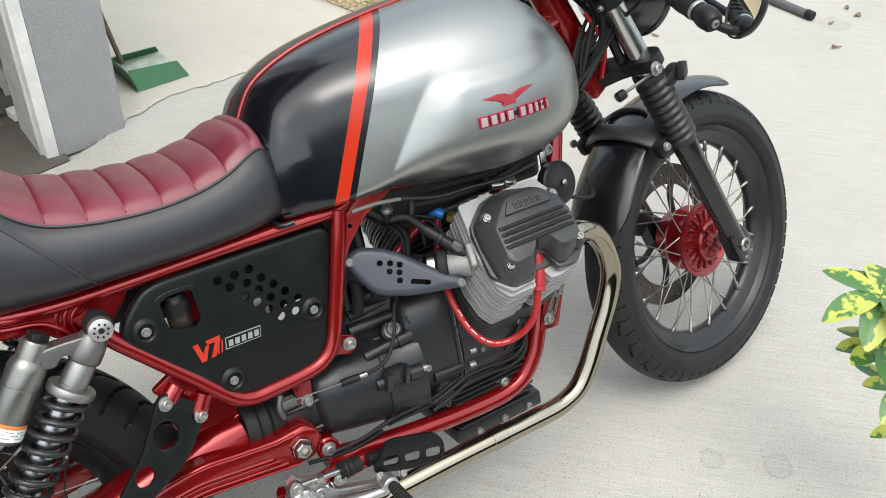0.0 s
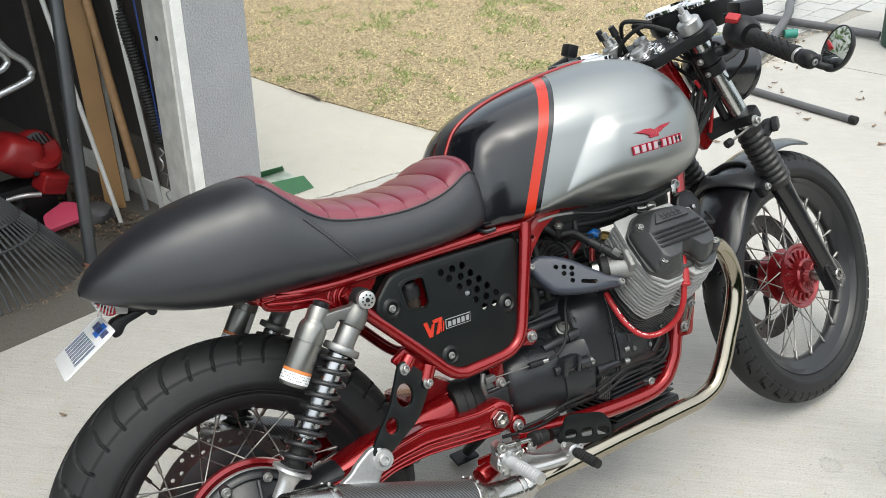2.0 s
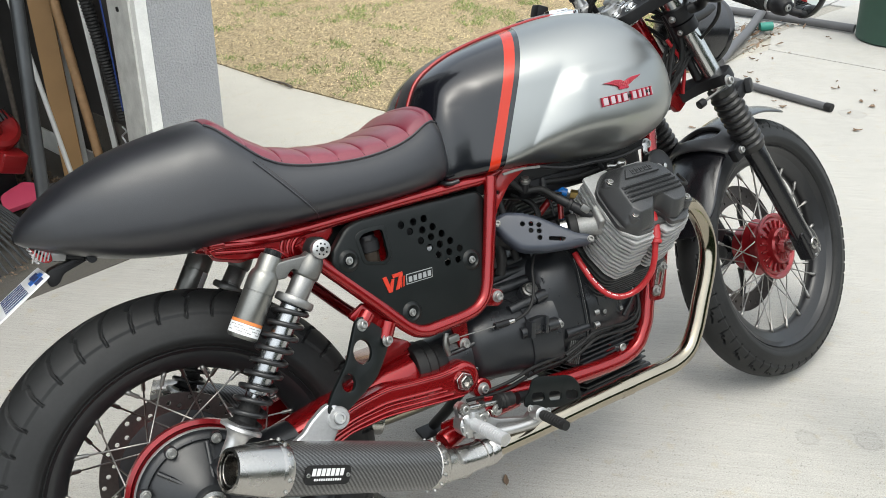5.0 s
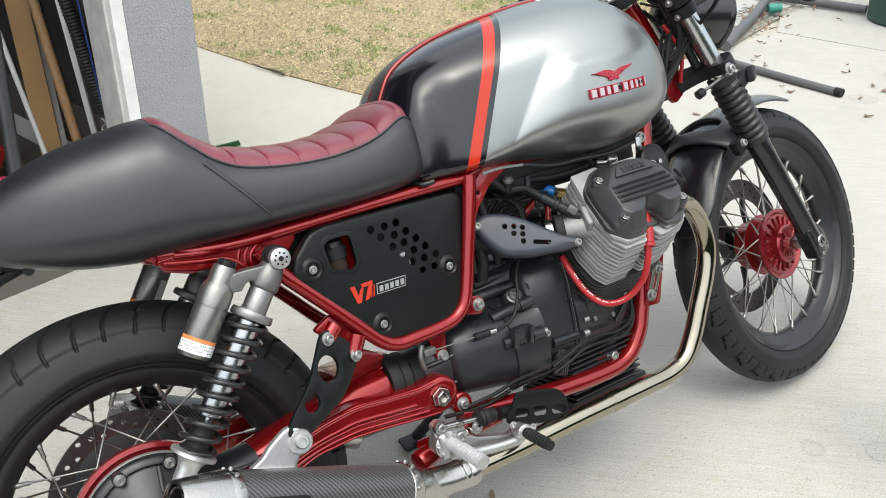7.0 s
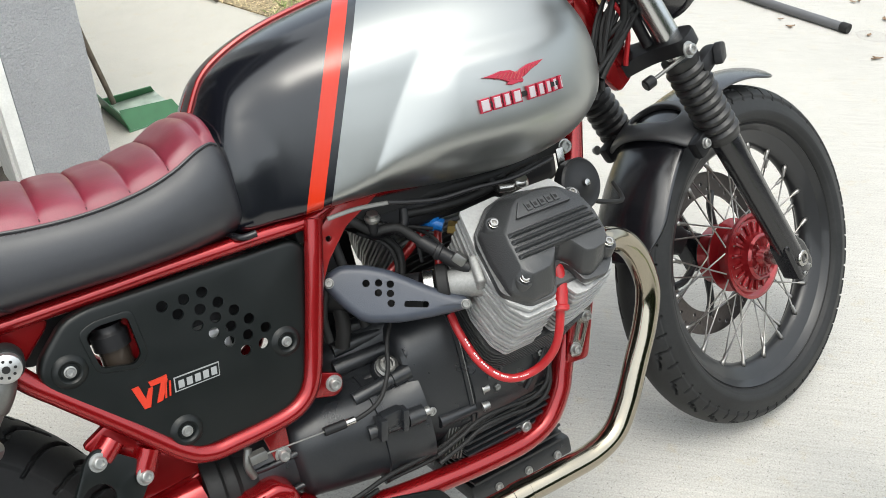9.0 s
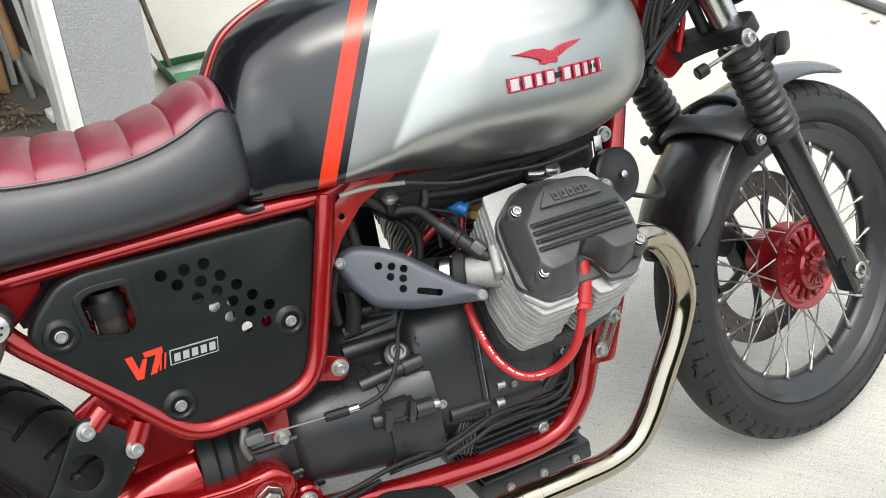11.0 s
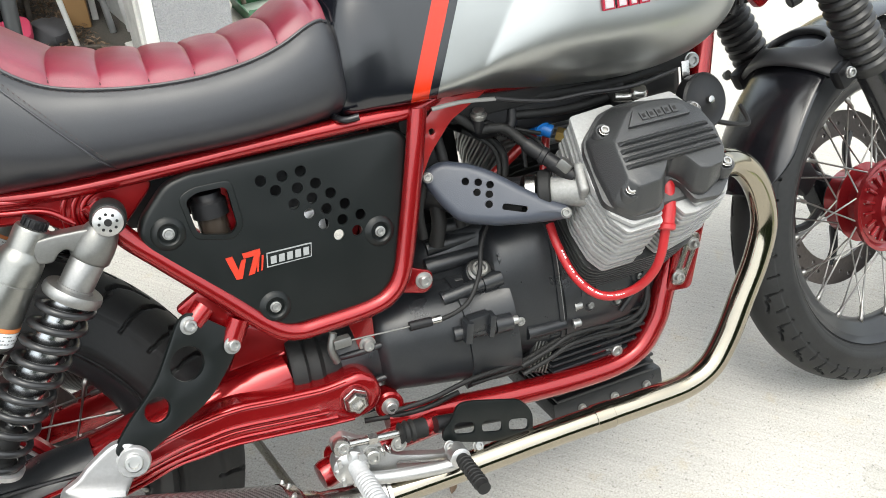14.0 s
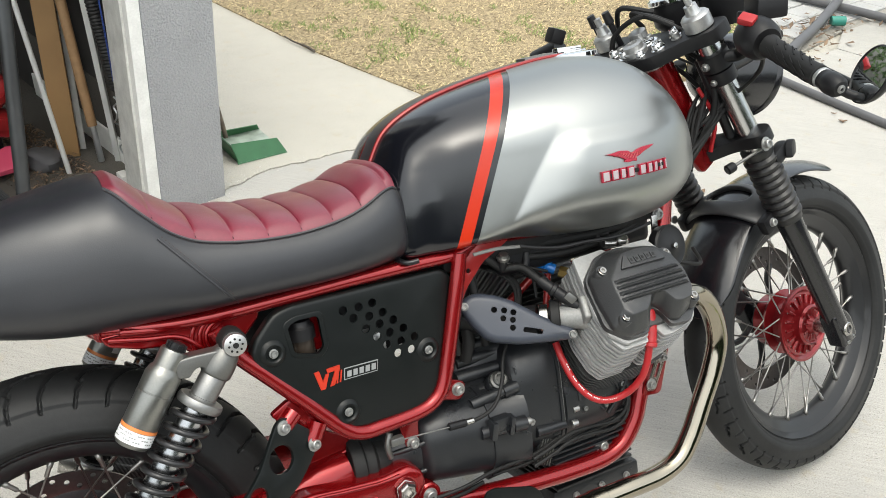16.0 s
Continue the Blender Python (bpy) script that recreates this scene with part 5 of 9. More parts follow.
# clutch cable, brake lines and wiring low on the case
part("clutch_cable", tube([(0.700, -0.088, 0.535), (0.670, -0.105, 0.500), (0.655, -0.118, 0.465), (0.630, -0.128, 0.435), (0.595, -0.130, 0.425), (0.563, -0.130, 0.428)], 0.0030, 10), M_RUBBER, bike)
adj = part("cable_adjuster", tube([(0.577, -0.130, 0.426), (0.548, -0.130, 0.428)], 0.0062, 12, smooth=False), M_BPLAST, bike)
part("adjuster_sleeve", tube([(0.590, -0.130, 0.4255), (0.572, -0.130, 0.4265)], 0.0050, 12, smooth=False), M_STEEL, adj)
part("inner_wire", tube([(0.548, -0.130, 0.428), (0.470, -0.125, 0.432)], 0.0013, 8, smooth=False), M_GUN, adj)
part("clevis", block((0.022, 0.014, 0.012), pose(0.462, -0.124, 0.433), 0.002), M_GUN, adj)
part("release_lever", tube([(0.455, -0.118, 0.445), (0.448, -0.12, 0.425), (0.452, -0.115, 0.405)], 0.005, 10), M_GUN, adj)
for k, pts in enumerate(([(0.50, -0.12, 0.315), (0.56, -0.125, 0.318), (0.62, -0.118, 0.322), (0.70, -0.108, 0.318), (0.76, -0.104, 0.330), (0.83, -0.10, 0.335), (0.90, -0.095, 0.345), (0.925, -0.09, 0.41)], [(0.62, -0.112, 0.312), (0.70, -0.108, 0.308), (0.755, -0.104, 0.320), (0.83, -0.10, 0.325), (0.89, -0.097, 0.335)], [(0.47, -0.11, 0.31), (0.54, -0.12, 0.305), (0.60, -0.115, 0.308)])):
    part("brake_line", tube(pts, (0.0034, 0.0026, 0.0036)[k], 10), M_RUBBER, bike)


# ---- swing arm, rear shocks ----
arm_top = [(0.494, 0.374), (0.476, 0.389), (0.43, 0.384), (0.371, 0.390), (0.317, 0.398), (0.261, 0.392), (0.206, 0.380), (0.144, 0.372), (0.06, 0.360)]
arm_bot = [(0.06, 0.318), (0.14, 0.322), (0.217, 0.338), (0.239, 0.344), (0.305, 0.346), (0.371, 0.338), (0.452, 0.326), (0.483, 0.330), (0.498, 0.352)]
swing = part("swing_arm", slab(rounded(arm_top + arm_bot, 0.014), 0.050, side(-0.082), bevel=0.010, bseg=3), M_RED, bike, "red swing arm with pressed ridges")
part("swing_arm_side", slab(rounded(arm_top + arm_bot, 0.014), 0.040, side(0.122), bevel=0.008, bseg=2), M_RED, swing)
tops = sorted(arm_top)
bots = sorted(arm_bot)
for f, r, x1 in ((0.09, 0.0026, 0.455), (0.50, 0.0034, 0.415), (0.63, 0.0020, 0.425), (0.78, 0.0030, 0.435), (0.93, 0.0022, 0.455)):
    line = []
    for k in range(13):
        x = 0.085 + (x1 - 0.085) * k / 12
        zt = np.interp(x, [p[0] for p in tops], [p[1] for p in tops])
        zb = np.interp(x, [p[0] for p in bots], [p[1] for p in bots])
        line.append((x, -0.1318, float(zt + (zb - zt) * f)))
    part("arm_ridge", tube(line, r, 8, 4), M_RED, swing)
part("shaft_tunnel", tube([(0.395, -0.062, 0.388), (0.30, -0.066, 0.375), (0.16, -0.072, 0.350), (0.06, -0.075, 0.33)], (0.036, 0.044), 24), M_RED, swing)
part("arm_gusset", slab(rounded([(0.30, 0.378), (0.390, 0.385), (0.414, 0.400), (0.406, 0.440), (0.350, 0.474), (0.340, 0.440), (0.322, 0.412)], 0.01), 0.008, side(-0.064), bevel=0.003), M_RED, swing)
part("arm_ridge", tube([(0.396, -0.074, 0.420), (0.350, -0.076, 0.404), (0.300, -0.080, 0.392)], 0.0042, 10), M_RED, swing)
part("arm_bridge", block((0.07, 0.17, 0.05), pose(0.375, 0.02, 0.385), 0.012), M_RED, swing)
part("pivot_nut", lathe([(0.0168, 0.0), (0.0170, 0.003), (0.0160, 0.0035), (0.0152, 0.010), (0.0115, 0.0140), (0.0088, 0.0140), (0.0080, 0.011), (0.0078, 0.004), (0.0, 0.004)], (0.461, -0.132, 0.355), (0, -1, 0), 6), M_STEEL, swing, "chromed pivot nut")
part("pivot_boss", lathe([(0.023, -0.01), (0.023, 0.000), (0.021, 0.0025), (0.018, 0.002)], (0.461, -0.130, 0.355), (0, -1, 0), 32), M_RED, swing)
part("lower_mount", lathe([(0.018, -0.025), (0.019, 0.0), (0.016, 0.003)], (0.506, -0.112, 0.321), (0, -1, 0), 24), M_RED, frame_tube)
bolt("mount_bolt", (0.506, -0.114, 0.321), (0, -1, 0), frame_tube, 0.008, 0.010)


def lathe_arc(r, h0, h1, arc, m):
    """A thin patch on a cylinder of radius r about m's z axis."""
    bm = bmesh.new()
    n = 8
    rows = [[bm.verts.new(m @ Vector((r * math.cos(a), r * math.sin(a), h))) for a in (arc[0] + (arc[1] - arc[0]) * k / n for k in range(n + 1))] for h in (h0, h1)]
    for k in range(n):
        bm.faces.new((rows[0][k], rows[0][k + 1], rows[1][k + 1], rows[1][k]))
    return bm


def shock(sgn):
    """A coil-over shock with a piggyback reservoir."""
    y = -0.146 if sgn < 0 else 0.165
    dx = 0.0 if sgn < 0 else -0.014
    top, low = Vector((0.250 + dx, y, 0.658)), Vector((0.040 + dx, y, 0.398))
    ax = (low - top).normalized()
    L = (low - top).length
    sh = part("shock_absorber", lathe([(0.010, 0.035), (0.0175, 0.046), (0.0175, 0.080), (0.0185, 0.081), (0.0185, 0.083), (0.029, 0.084), (0.0305, 0.087), (0.0305, 0.092), (0.029, 0.0945), (0.022, 0.096), (0.0180, 0.098), (0.0180, 0.235), (0.0165, 0.240), (0.006, 0.242), (0.006, 0.300)], top, ax, 32), M_SHOCK, bike, "steel rear shock with black coil spring and reservoir")
    part("upper_sleeve", lathe([(0.0172, 0.046), (0.0180, 0.047), (0.0180, 0.080), (0.0190, 0.0805), (0.0190, 0.0828), (0.0295, 0.0834), (0.0310, 0.087), (0.0310, 0.092), (0.0295, 0.0950), (0.0225, 0.0962)], top, ax, 32, caps=False), M_DULLALU, sh)
    part("shock_top", lathe([(0.008, 0.004), (0.0140, 0.008), (0.0180, 0.016), (0.0205, 0.026), (0.0212, 0.034), (0.0212, 0.046), (0.0195, 0.049), (0.0170, 0.050)], top, ax, 30), M_GUN, sh)
    eye = part("top_nut", lathe([(0.0155, -0.030), (0.0155, 0.0), (0.015, 0.004), (0.012, 0.006), (0.0, 0.006)], top + Vector((0, sgn * 0.018, 0)), (0, sgn, 0), 28), M_ALU, sh)
    part("rubber_ring", lathe([(0.0175, -0.034), (0.0185, -0.028), (0.0185, -0.008), (0.017, -0.004)], top + Vector((0, sgn * 0.016, 0)), (0, sgn, 0), 28), M_RUBBER, sh)
    for k in range(8):
        a = k * math.pi / 4
        part("nut_dot", lathe([(0.0016, 0.0), (0.0016, 0.0004)], top + Vector((0.0088 * math.cos(a), sgn * 0.0241, 0.0088 * math.sin(a))), (0, sgn, 0), 8), M_DARK, eye)
    part("nut_socket", lathe([(0.004, 0.0), (0.004, 0.0005)], top + Vector((0, sgn * 0.0241, 0)), (0, sgn, 0), 10), M_DARK, eye)
    b = basis(top, ax, (0, 1, 0))
    coil = []
    turns, h0, h1 = 9.6, 0.096, L - 0.042
    for k in range(int(turns * 20) + 1):
        t = k / (turns * 20)
        a = 2 * math.pi * turns * t
        coil.append(b @ Vector((0.0262 * math.cos(a), 0.0262 * math.sin(a), h0 + (h1 - h0) * t)))
    part("spring", tube(coil, 0.0041, 10, 1, smooth=False), M_SPRING, sh)
    part("bump_stop", lathe([(0.012, L - 0.085), (0.016, L - 0.075), (0.018, L - 0.05), (0.024, L - 0.045)], top, ax, 24), M_RUBBER, sh)
    part("spring_seat", lathe([(0.026, L - 0.044), (0.033, L - 0.041), (0.033, L - 0.036), (0.024, L - 0.034), (0.018, L - 0.028), (0.015, L - 0.018), (0.014, L + 0.010), (0.0, L + 0.012)], top, ax, 30), M_ALUCAST, sh)
    # reservoir
    up = 0.0 if sgn < 0 else 0.022
    r0, r1 = Vector((0.172 + dx, y - sgn * 0.004, 0.657 + up)), Vector((0.1035 + dx, y - sgn * 0.004, 0.562 + up))
    ra = (r1 - r0).normalized()
    RL = (r1 - r0).length
    rs = part("reservoir", lathe([(0.010, -0.012), (0.0165, -0.011), (0.0178, -0.008), (0.0182, 0.012), (0.0186, 0.014), (0.0212, 0.017), (0.0235, 0.025), (0.0235, RL * 0.40), (0.0228, RL * 0.405), (0.0228, RL * 0.415), (0.0235, RL * 0.42), (0.0235, RL), (0.021, RL + 0.004), (0.0, RL + 0.004)], r0, ra, 36), M_RESV, sh, "gunmetal shock reservoir")
    part("reservoir_cap", lathe([(0.0095, -0.021), (0.0118, -0.019), (0.0122, -0.011), (0.011, -0.009)], r0, ra, 20), M_BPLAST, rs)
    for k in range(14):
        a = 2 * math.pi * k / 14
        part("cap_rib", block((0.003, 0.0016, 0.009), basis(r0, ra, (0, 1, 0)) @ pose(0.0120 * math.cos(a), 0.0120 * math.sin(a), -0.0155, 0, 0, math.degrees(a)), 0.0004), M_BPLAST, rs)
    part("label_band", lathe([(0.0238, RL * 0.80), (0.0238, RL * 0.84)], r0, ra, 36, caps=False), M_LABELOR, rs)
    part("label_band", lathe([(0.0238, RL * 0.845), (0.0238, RL * 0.985)], r0, ra, 36, caps=False), M_WHITE, rs)
    bm = bmesh.new()
    rb = basis(r0, ra, (0, 1, 0))
    for row in range(3):
        for k in range(44):
            if (k * 7 + row * 5) % 9 < 6:
                a = 2 * math.pi * k / 44
                lo, hi = RL * (0.868 + 0.036 * row), RL * (0.881 + 0.036 * row)
                q = [rb @ Vector((0.02395 * math.cos(a + d), 0.02395 * math.sin(a + d), h)) for d, h in ((0, lo), (0.11, lo), (0.11, hi), (0, hi))]
                bm.faces.new([bm.verts.new(p) for p in q])
    part("label_bars", bm, M_GREYINK, rs, smooth=0)
    part("label_strip", lathe_arc(0.0239, RL * 0.42, RL * 0.74, (0.35, 0.95) if sgn < 0 else (2.2, 2.8), rb), M_WHITE, rs)
    arm = [(0.172, 0.6545), (0.190, 0.6555), (0.2004, 0.6555), (0.231, 0.6540), (0.241, 0.648), (0.238, 0.636), (0.2126, 0.629), (0.203, 0.6395), (0.194, 0.6360), (0.188, 0.628), (0.172, 0.630)]
    part("reservoir_bridge", slab(rounded([(x + dx, z + up) for x, z in arm], 0.005), 0.024, side(y + 0.012), bevel=0.003, bseg=3), M_GUN, sh)


shock(-1)
shock(1)

# pillion bracket of black plate with two lightening holes, and the silver silencer hanger
OB = Vector((0.296, -0.139, 0.515))
MBR = tilted(OB, (0.04, 0.01, -0.041), (0.093, 0.048, 0.1155))
br_o = [(-0.0135, 0.0, 0.008), (-0.006, 0.0145, 0.008), (0.052, 0.0148, 0.012), (0.0670, 0.006, 0.010), (0.0665, -0.034, 0.02), (0.0620, -0.068, 0.02), (0.0391, -0.1113, 0.02), (0.012, -0.160, 0.018), (-0.016, -0.156, 0.016), (-0.0143, -0.1208, 0.02), (-0.0084, -0.092, 0.03), (-0.0056, -0.066, 0.03)]
hang = part("hanger_plate", slab(rounded(br_o), 0.006, MBR @ Matrix.Translation((0, 0, -0.006)), holes=[circle2(0.0185, -0.0395, 0.0200, 28), circle2(0.0095, -0.0975, 0.0145, 24)], bevel=0.0012), M_COVER, bike, "black drilled hanger plate")
bolt("hanger_bolt", MBR @ Vector((0, 0, 0)), MBR.to_3x3() @ Vector((0, 0, 1)), hang, 0.0070, 0.009)
bolt("hanger_bolt", (0.336, -0.132, 0.474), MBR.to_3x3() @ Vector((0, 0, 1)), hang, 0.0070, 0.009)
bolt("hanger_bolt", (0.203, -0.188, 0.3995), (0, -0.95, 0.2), hang, 0.010, 0.010)
hgr = part("silencer_hanger", slab(rounded([(0.2185, 0.4042, 0.012), (0.2045, 0.4205, 0.012), (0.1915, 0.4262, 0.010), (0.1800, 0.4222, 0.014), (0.1559, 0.4079, 0.02), (0.1455, 0.3977, 0.014), (0.124, 0.3885, 0.004), (0.124, 0.376, 0.004), (0.1833, 0.3580, 0.006), (0.1965, 0.3790, 0.016), (0.2135, 0.3903, 0.016)], 0.01), 0.011, side(-0.176), bevel=0.0045, bseg=4), M_ALUCAST, bike, "cast aluminium silencer hanger")
part("hanger_boss", lathe([(0.0185, 0.0), (0.0180, 0.004), (0.0165, 0.006), (0.0, 0.006)], (0.2025, -0.1855, 0.3995), (0, -1, 0.04), 30), M_ALUCAST, hgr)
part("hanger_foot", block((0.066, 0.020, 0.007), pose(0.154, -0.190, 0.376, 0, 21, 0), 0.003), M_ALUCAST, hgr)

# ---- exhaust ----
pipe = [(0.912, -0.205, 0.520), (0.945, -0.205, 0.540), (0.985, -0.195, 0.545), (1.020, -0.185, 0.525), (1.045, -0.178, 0.487), (1.054, -0.175, 0.440), (1.040, -0.174, 0.392), (1.012, -0.174, 0.340), (0.982, -0.175, 0.288), (0.950, -0.176, 0.252), (0.905, -0.177, 0.237), (0.84, -0.177, 0.236), (0.70, -0.172, 0.235), (0.56, -0.168, 0.232), (0.44, -0.168, 0.234), (0.405, -0.1695, 0.237)]
ex = part("exhaust_pipe", tube(pipe, 0.0178, 28, 10), M_EXH, bike, "polished stainless exhaust header")
part("header_flange", lathe([(0.030, -0.004), (0.030, 0.006), (0.024, 0.008), (0.0225, 0.016)], (0.918, -0.206, 0.524), (0.80, 0.0, 0.55), 26), M_STEEL, ex)
part("pipe_joint", lathe([(0.0179, -0.014), (0.0190, -0.013), (0.0190, 0.013), (0.0179, 0.014)], (0.775, -0.1745, 0.2355), (1, -0.03, 0), 28, caps=False), M_EXH, ex)
part("pipe_collar", tube([(0.472, -0.168, 0.2335), (0.445, -0.168, 0.234), (0.420, -0.169, 0.2365), (0.385, -0.171, 0.244)], 0.0242, 30), M_STEEL, ex)
part("pipe_clamp", lathe([(0.024, -0.012), (0.0265, -0.010), (0.0268, -0.003), (0.0255, 0.0), (0.0268, 0.003), (0.0265, 0.010), (0.024, 0.012)], (0.455, -0.168, 0.2338), (1, 0, -0.02), 28, caps=False), M_STEEL, ex)
# left pipe seen under the engine
part("exhaust_pipe", tube(mirror_y(pipe), 0.0178, 20, 8), M_EXH, bike)


def silencer(sgn):
    a = Vector((0.452, sgn * 0.168, 0.234))
    b = Vector((0.345, sgn * 0.180, 0.258))
    c = Vector((0.065, sgn * 0.250, 0.390))
    ax = (c - b).normalized()
    RS = 0.0395
    L = (c - b).length
    m = basis(b, ax, (0, 0, 1))
    n, k = 40, 40
    me = grid_mesh("silencer", lambda u, v: tuple((np.stack([RS * np.cos(2 * np.pi * v), RS * np.sin(2 * np.pi * v), L * u], -1) @ np.array(m.to_3x3()).T + np.array(m.translation)).transpose(2, 0, 1)), n, k, wrap_v=True)
    at = me.attributes.new("weave", "FLOAT_VECTOR", "POINT")
    uu, vv = np.meshgrid(np.arange(n) / (n - 1), np.arange(k) / k, indexing="ij")
    tri = 1 - np.abs(2 * vv - 1)
    at.data.foreach_set("vector", np.stack([uu * L / 0.0019, tri * np.pi * RS / 0.0019, 0 * uu], -1).astype(np.float32).ravel())
    sil = place("silencer", me, M_CARBON, bike, "carbon fibre silencer with polished steel end cap", smooth=60)
    part("inlet_cone", lathe([(0.0235, -0.075), (0.0250, -0.072), (0.0265, -0.045), (0.030, -0.03), (0.0305, -0.012), (0.0370, -0.006), (RS + 0.001, 0.0), (RS + 0.0012, 0.016), (RS, 0.017)], b, ax, 36, caps=False), M_STEEL, sil)
    part("rivet_band", lathe([(RS + 0.0008, L - 0.016), (RS + 0.0016, L - 0.014), (RS + 0.0016, L), (RS, L + 0.004)], b, ax, 36, caps=False), M_STEEL, sil)
    part("end_cap", lathe([(RS + 0.0010, L - 0.001), (RS + 0.001, L + 0.004), (0.033, L + 0.055), (0.0305, L + 0.066), (0.026, L + 0.067), (0.0255, L + 0.060), (0.0245, L + 0.0), (0.0, L)], b, ax, 40), M_STEEL, sil)
    part("outlet_tube", lathe([(0.0225, L + 0.01), (0.0225, L + 0.062), (0.0200, L + 0.062), (0.0200, L + 0.012), (0, L + 0.012)], b, ax, 30), M_STEEL, sil)
    for k in range(14):
        an = 2 * math.pi * k / 14
        for h in (0.009, L - 0.008):
            p = m @ Vector(((RS + 0.001) * math.cos(an), (RS + 0.001) * math.sin(an), h))
            bolt("rivet", p, m.to_3x3() @ Vector((math.cos(an), math.sin(an), 0)), sil, 0.0026, 0.0038, 1.2)
    # name plate: bars on a dark oval plate
    if sgn < 0:
        side_dir = Vector((0.03, -0.99, 0.02)).normalized()
        side_dir = (side_dir - ax * side_dir.dot(ax)).normalized()
        ctr = b + ax * (L * 0.775) + side_dir * (RS + 0.0006)
        mp = tilted(ctr, -ax, side_dir.cross(-ax))
        plate = part("name_plate", slab(rounded([(-0.040, -0.014), (0.040, -0.014), (0.040, 0.014), (-0.040, 0.014)], 0.009), 0.0018, mp, bevel=0.0005), M_DARK, sil, "dark oval name plate with pale bars")
        for k in range(7):
            part("plate_bar", slab([(-0.029 + 0.0082 * k, -0.001), (-0.0228 + 0.0082 * k, -0.001), (-0.0218 + 0.0082 * k, 0.0095), (-0.028 + 0.0082 * k, 0.0095)], 0.0004, mp @ Matrix.Translation((0, 0, 0.0018))), M_WHITEINK, plate, smooth=0)
        for k in range(12):
            part("plate_bar", slab([(-0.024 + 0.0041 * k, -0.008), (-0.0212 + 0.0041 * k, -0.008), (-0.0212 + 0.0041 * k, -0.0048), (-0.024 + 0.0041 * k, -0.0048)], 0.0004, mp @ Matrix.Translation((0, 0, 0.0018))), M_WHITEINK, plate, smooth=0)
        for x in (-0.035, 0.035):
            bolt("plate_rivet", mp @ Vector((x, 0, 0.0016)), side_dir, plate, 0.0026, 0.002, 1.2)


silencer(-1)
silencer(1)

# ---- rear set: brake lever, foot peg, heel guard ----
pegs = part("rearset_plate", slab(rounded([(0.418, 0.320, 0.010), (0.428, 0.336, 0.010), (0.452, 0.318, 0.008), (0.472, 0.312, 0.006), (0.478, 0.290, 0.01), (0.492, 0.279, 0.01), (0.552, 0.258, 0.006), (0.566, 0.264, 0.008), (0.573, 0.254, 0.008), (0.560, 0.231, 0.008), (0.480, 0.250, 0.01), (0.450, 0.268, 0.01), (0.424, 0.272, 0.01)], 0.008), 0.012, side(-0.152), holes=[rounded([(0.487, 0.262), (0.545, 0.243), (0.549, 0.250), (0.490, 0.271)], 0.003, 3)], bevel=0.002), M_ALU, bike, "machined aluminium rear set")
part("pivot_hub", lathe([(0.021, -0.016), (0.022, 0.0), (0.022, 0.010), (0.018, 0.013), (0.0, 0.013)], (0.430, -0.172, 0.296), (0, -1, 0), 30), M_ALU, pegs)
for k in range(8):
    a = 2 * math.pi * k / 8
    part("hub_tooth", block((0.005, 0.006, 0.009), Matrix.Translation((0.430 + 0.0185 * math.cos(a), -0.186, 0.296 + 0.0185 * math.sin(a))), 0.001), M_ALU, pegs)
peg = part("foot_peg", tube([(0.436, -0.182, 0.296), (0.4435, -0.262, 0.2835)], 0.0112, 22, smooth=False), M_PEG, pegs, "pale knurled aluminium foot peg")
for k in range(9):
    part("peg_groove", lathe([(0.0114, -0.0024), (0.0121, -0.0012), (0.0121, 0.0012), (0.0114, 0.0024)], (0.4383 + 0.0005 * k, -0.208 - 0.0055 * k, 0.2921 - 0.00086 * k), (0.093, -1, -0.156), 20, caps=False), M_PEG, peg)
part("peg_end", lathe([(0.0108, 0), (0.0090, 0.0008), (0.0085, -0.004), (0, -0.004)], (0.4435, -0.2622, 0.2835), (0.093, -1, -0.156), 20), M_ALU, peg)
part("brake_lever", tube([(0.43, -0.178, 0.278), (0.48, -0.178, 0.262), (0.55, -0.182, 0.252), (0.566, -0.186, 0.262)], 0.0085, 14), M_ALU, pegs)
part("lever_hub", lathe([(0.013, -0.01), (0.013, 0.010), (0.010, 0.012)], (0.562, -0.190, 0.268), (0, -1, 0), 20), M_ALU, pegs)
toe = part("toe_piece", tube([(0.563, -0.196, 0.268), (0.566, -0.262, 0.259)], 0.0085, 16, smooth=False), M_RUBBER, pegs, "black ribbed toe piece")
for k in range(8):
    part("toe_rib", lathe([(0.0085, -0.002), (0.0098, -0.001), (0.0098, 0.001), (0.0085, 0.002)], (0.5638 + 0.0003 * k, -0.208 - 0.0062 * k, 0.2665 - 0.0009 * k), (0, -1, -0.1), 16, caps=False), M_RUBBER, toe)
part("linkage", tube([(0.424, -0.176, 0.326), (0.505, -0.160, 0.306)], 0.0048, 12, smooth=False), M_STEEL, pegs)
part("rod_end", lathe([(0.010, -0.006), (0.0115, -0.003), (0.0115, 0.003), (0.010, 0.006)], (0.424, -0.178, 0.327), (0, -1, 0), 18), M_STEEL, pegs)
part("rod_nut", lathe([(0.0075, 0), (0.0075, 0.012)], (0.458, -0.1685, 0.3175), (0.96, 0.18, -0.22), 6), M_STEEL, pegs)
part("rod_boot", lathe([(0.008, 0.0), (0.0135, 0.002), (0.011, 0.006), (0.0145, 0.010), (0.0115, 0.014), (0.0145, 0.018), (0.0125, 0.022), (0.0125, 0.036)], (0.500, -0.160, 0.306), (0.96, 0.12, -0.16), 22), M_RUBBER, pegs)
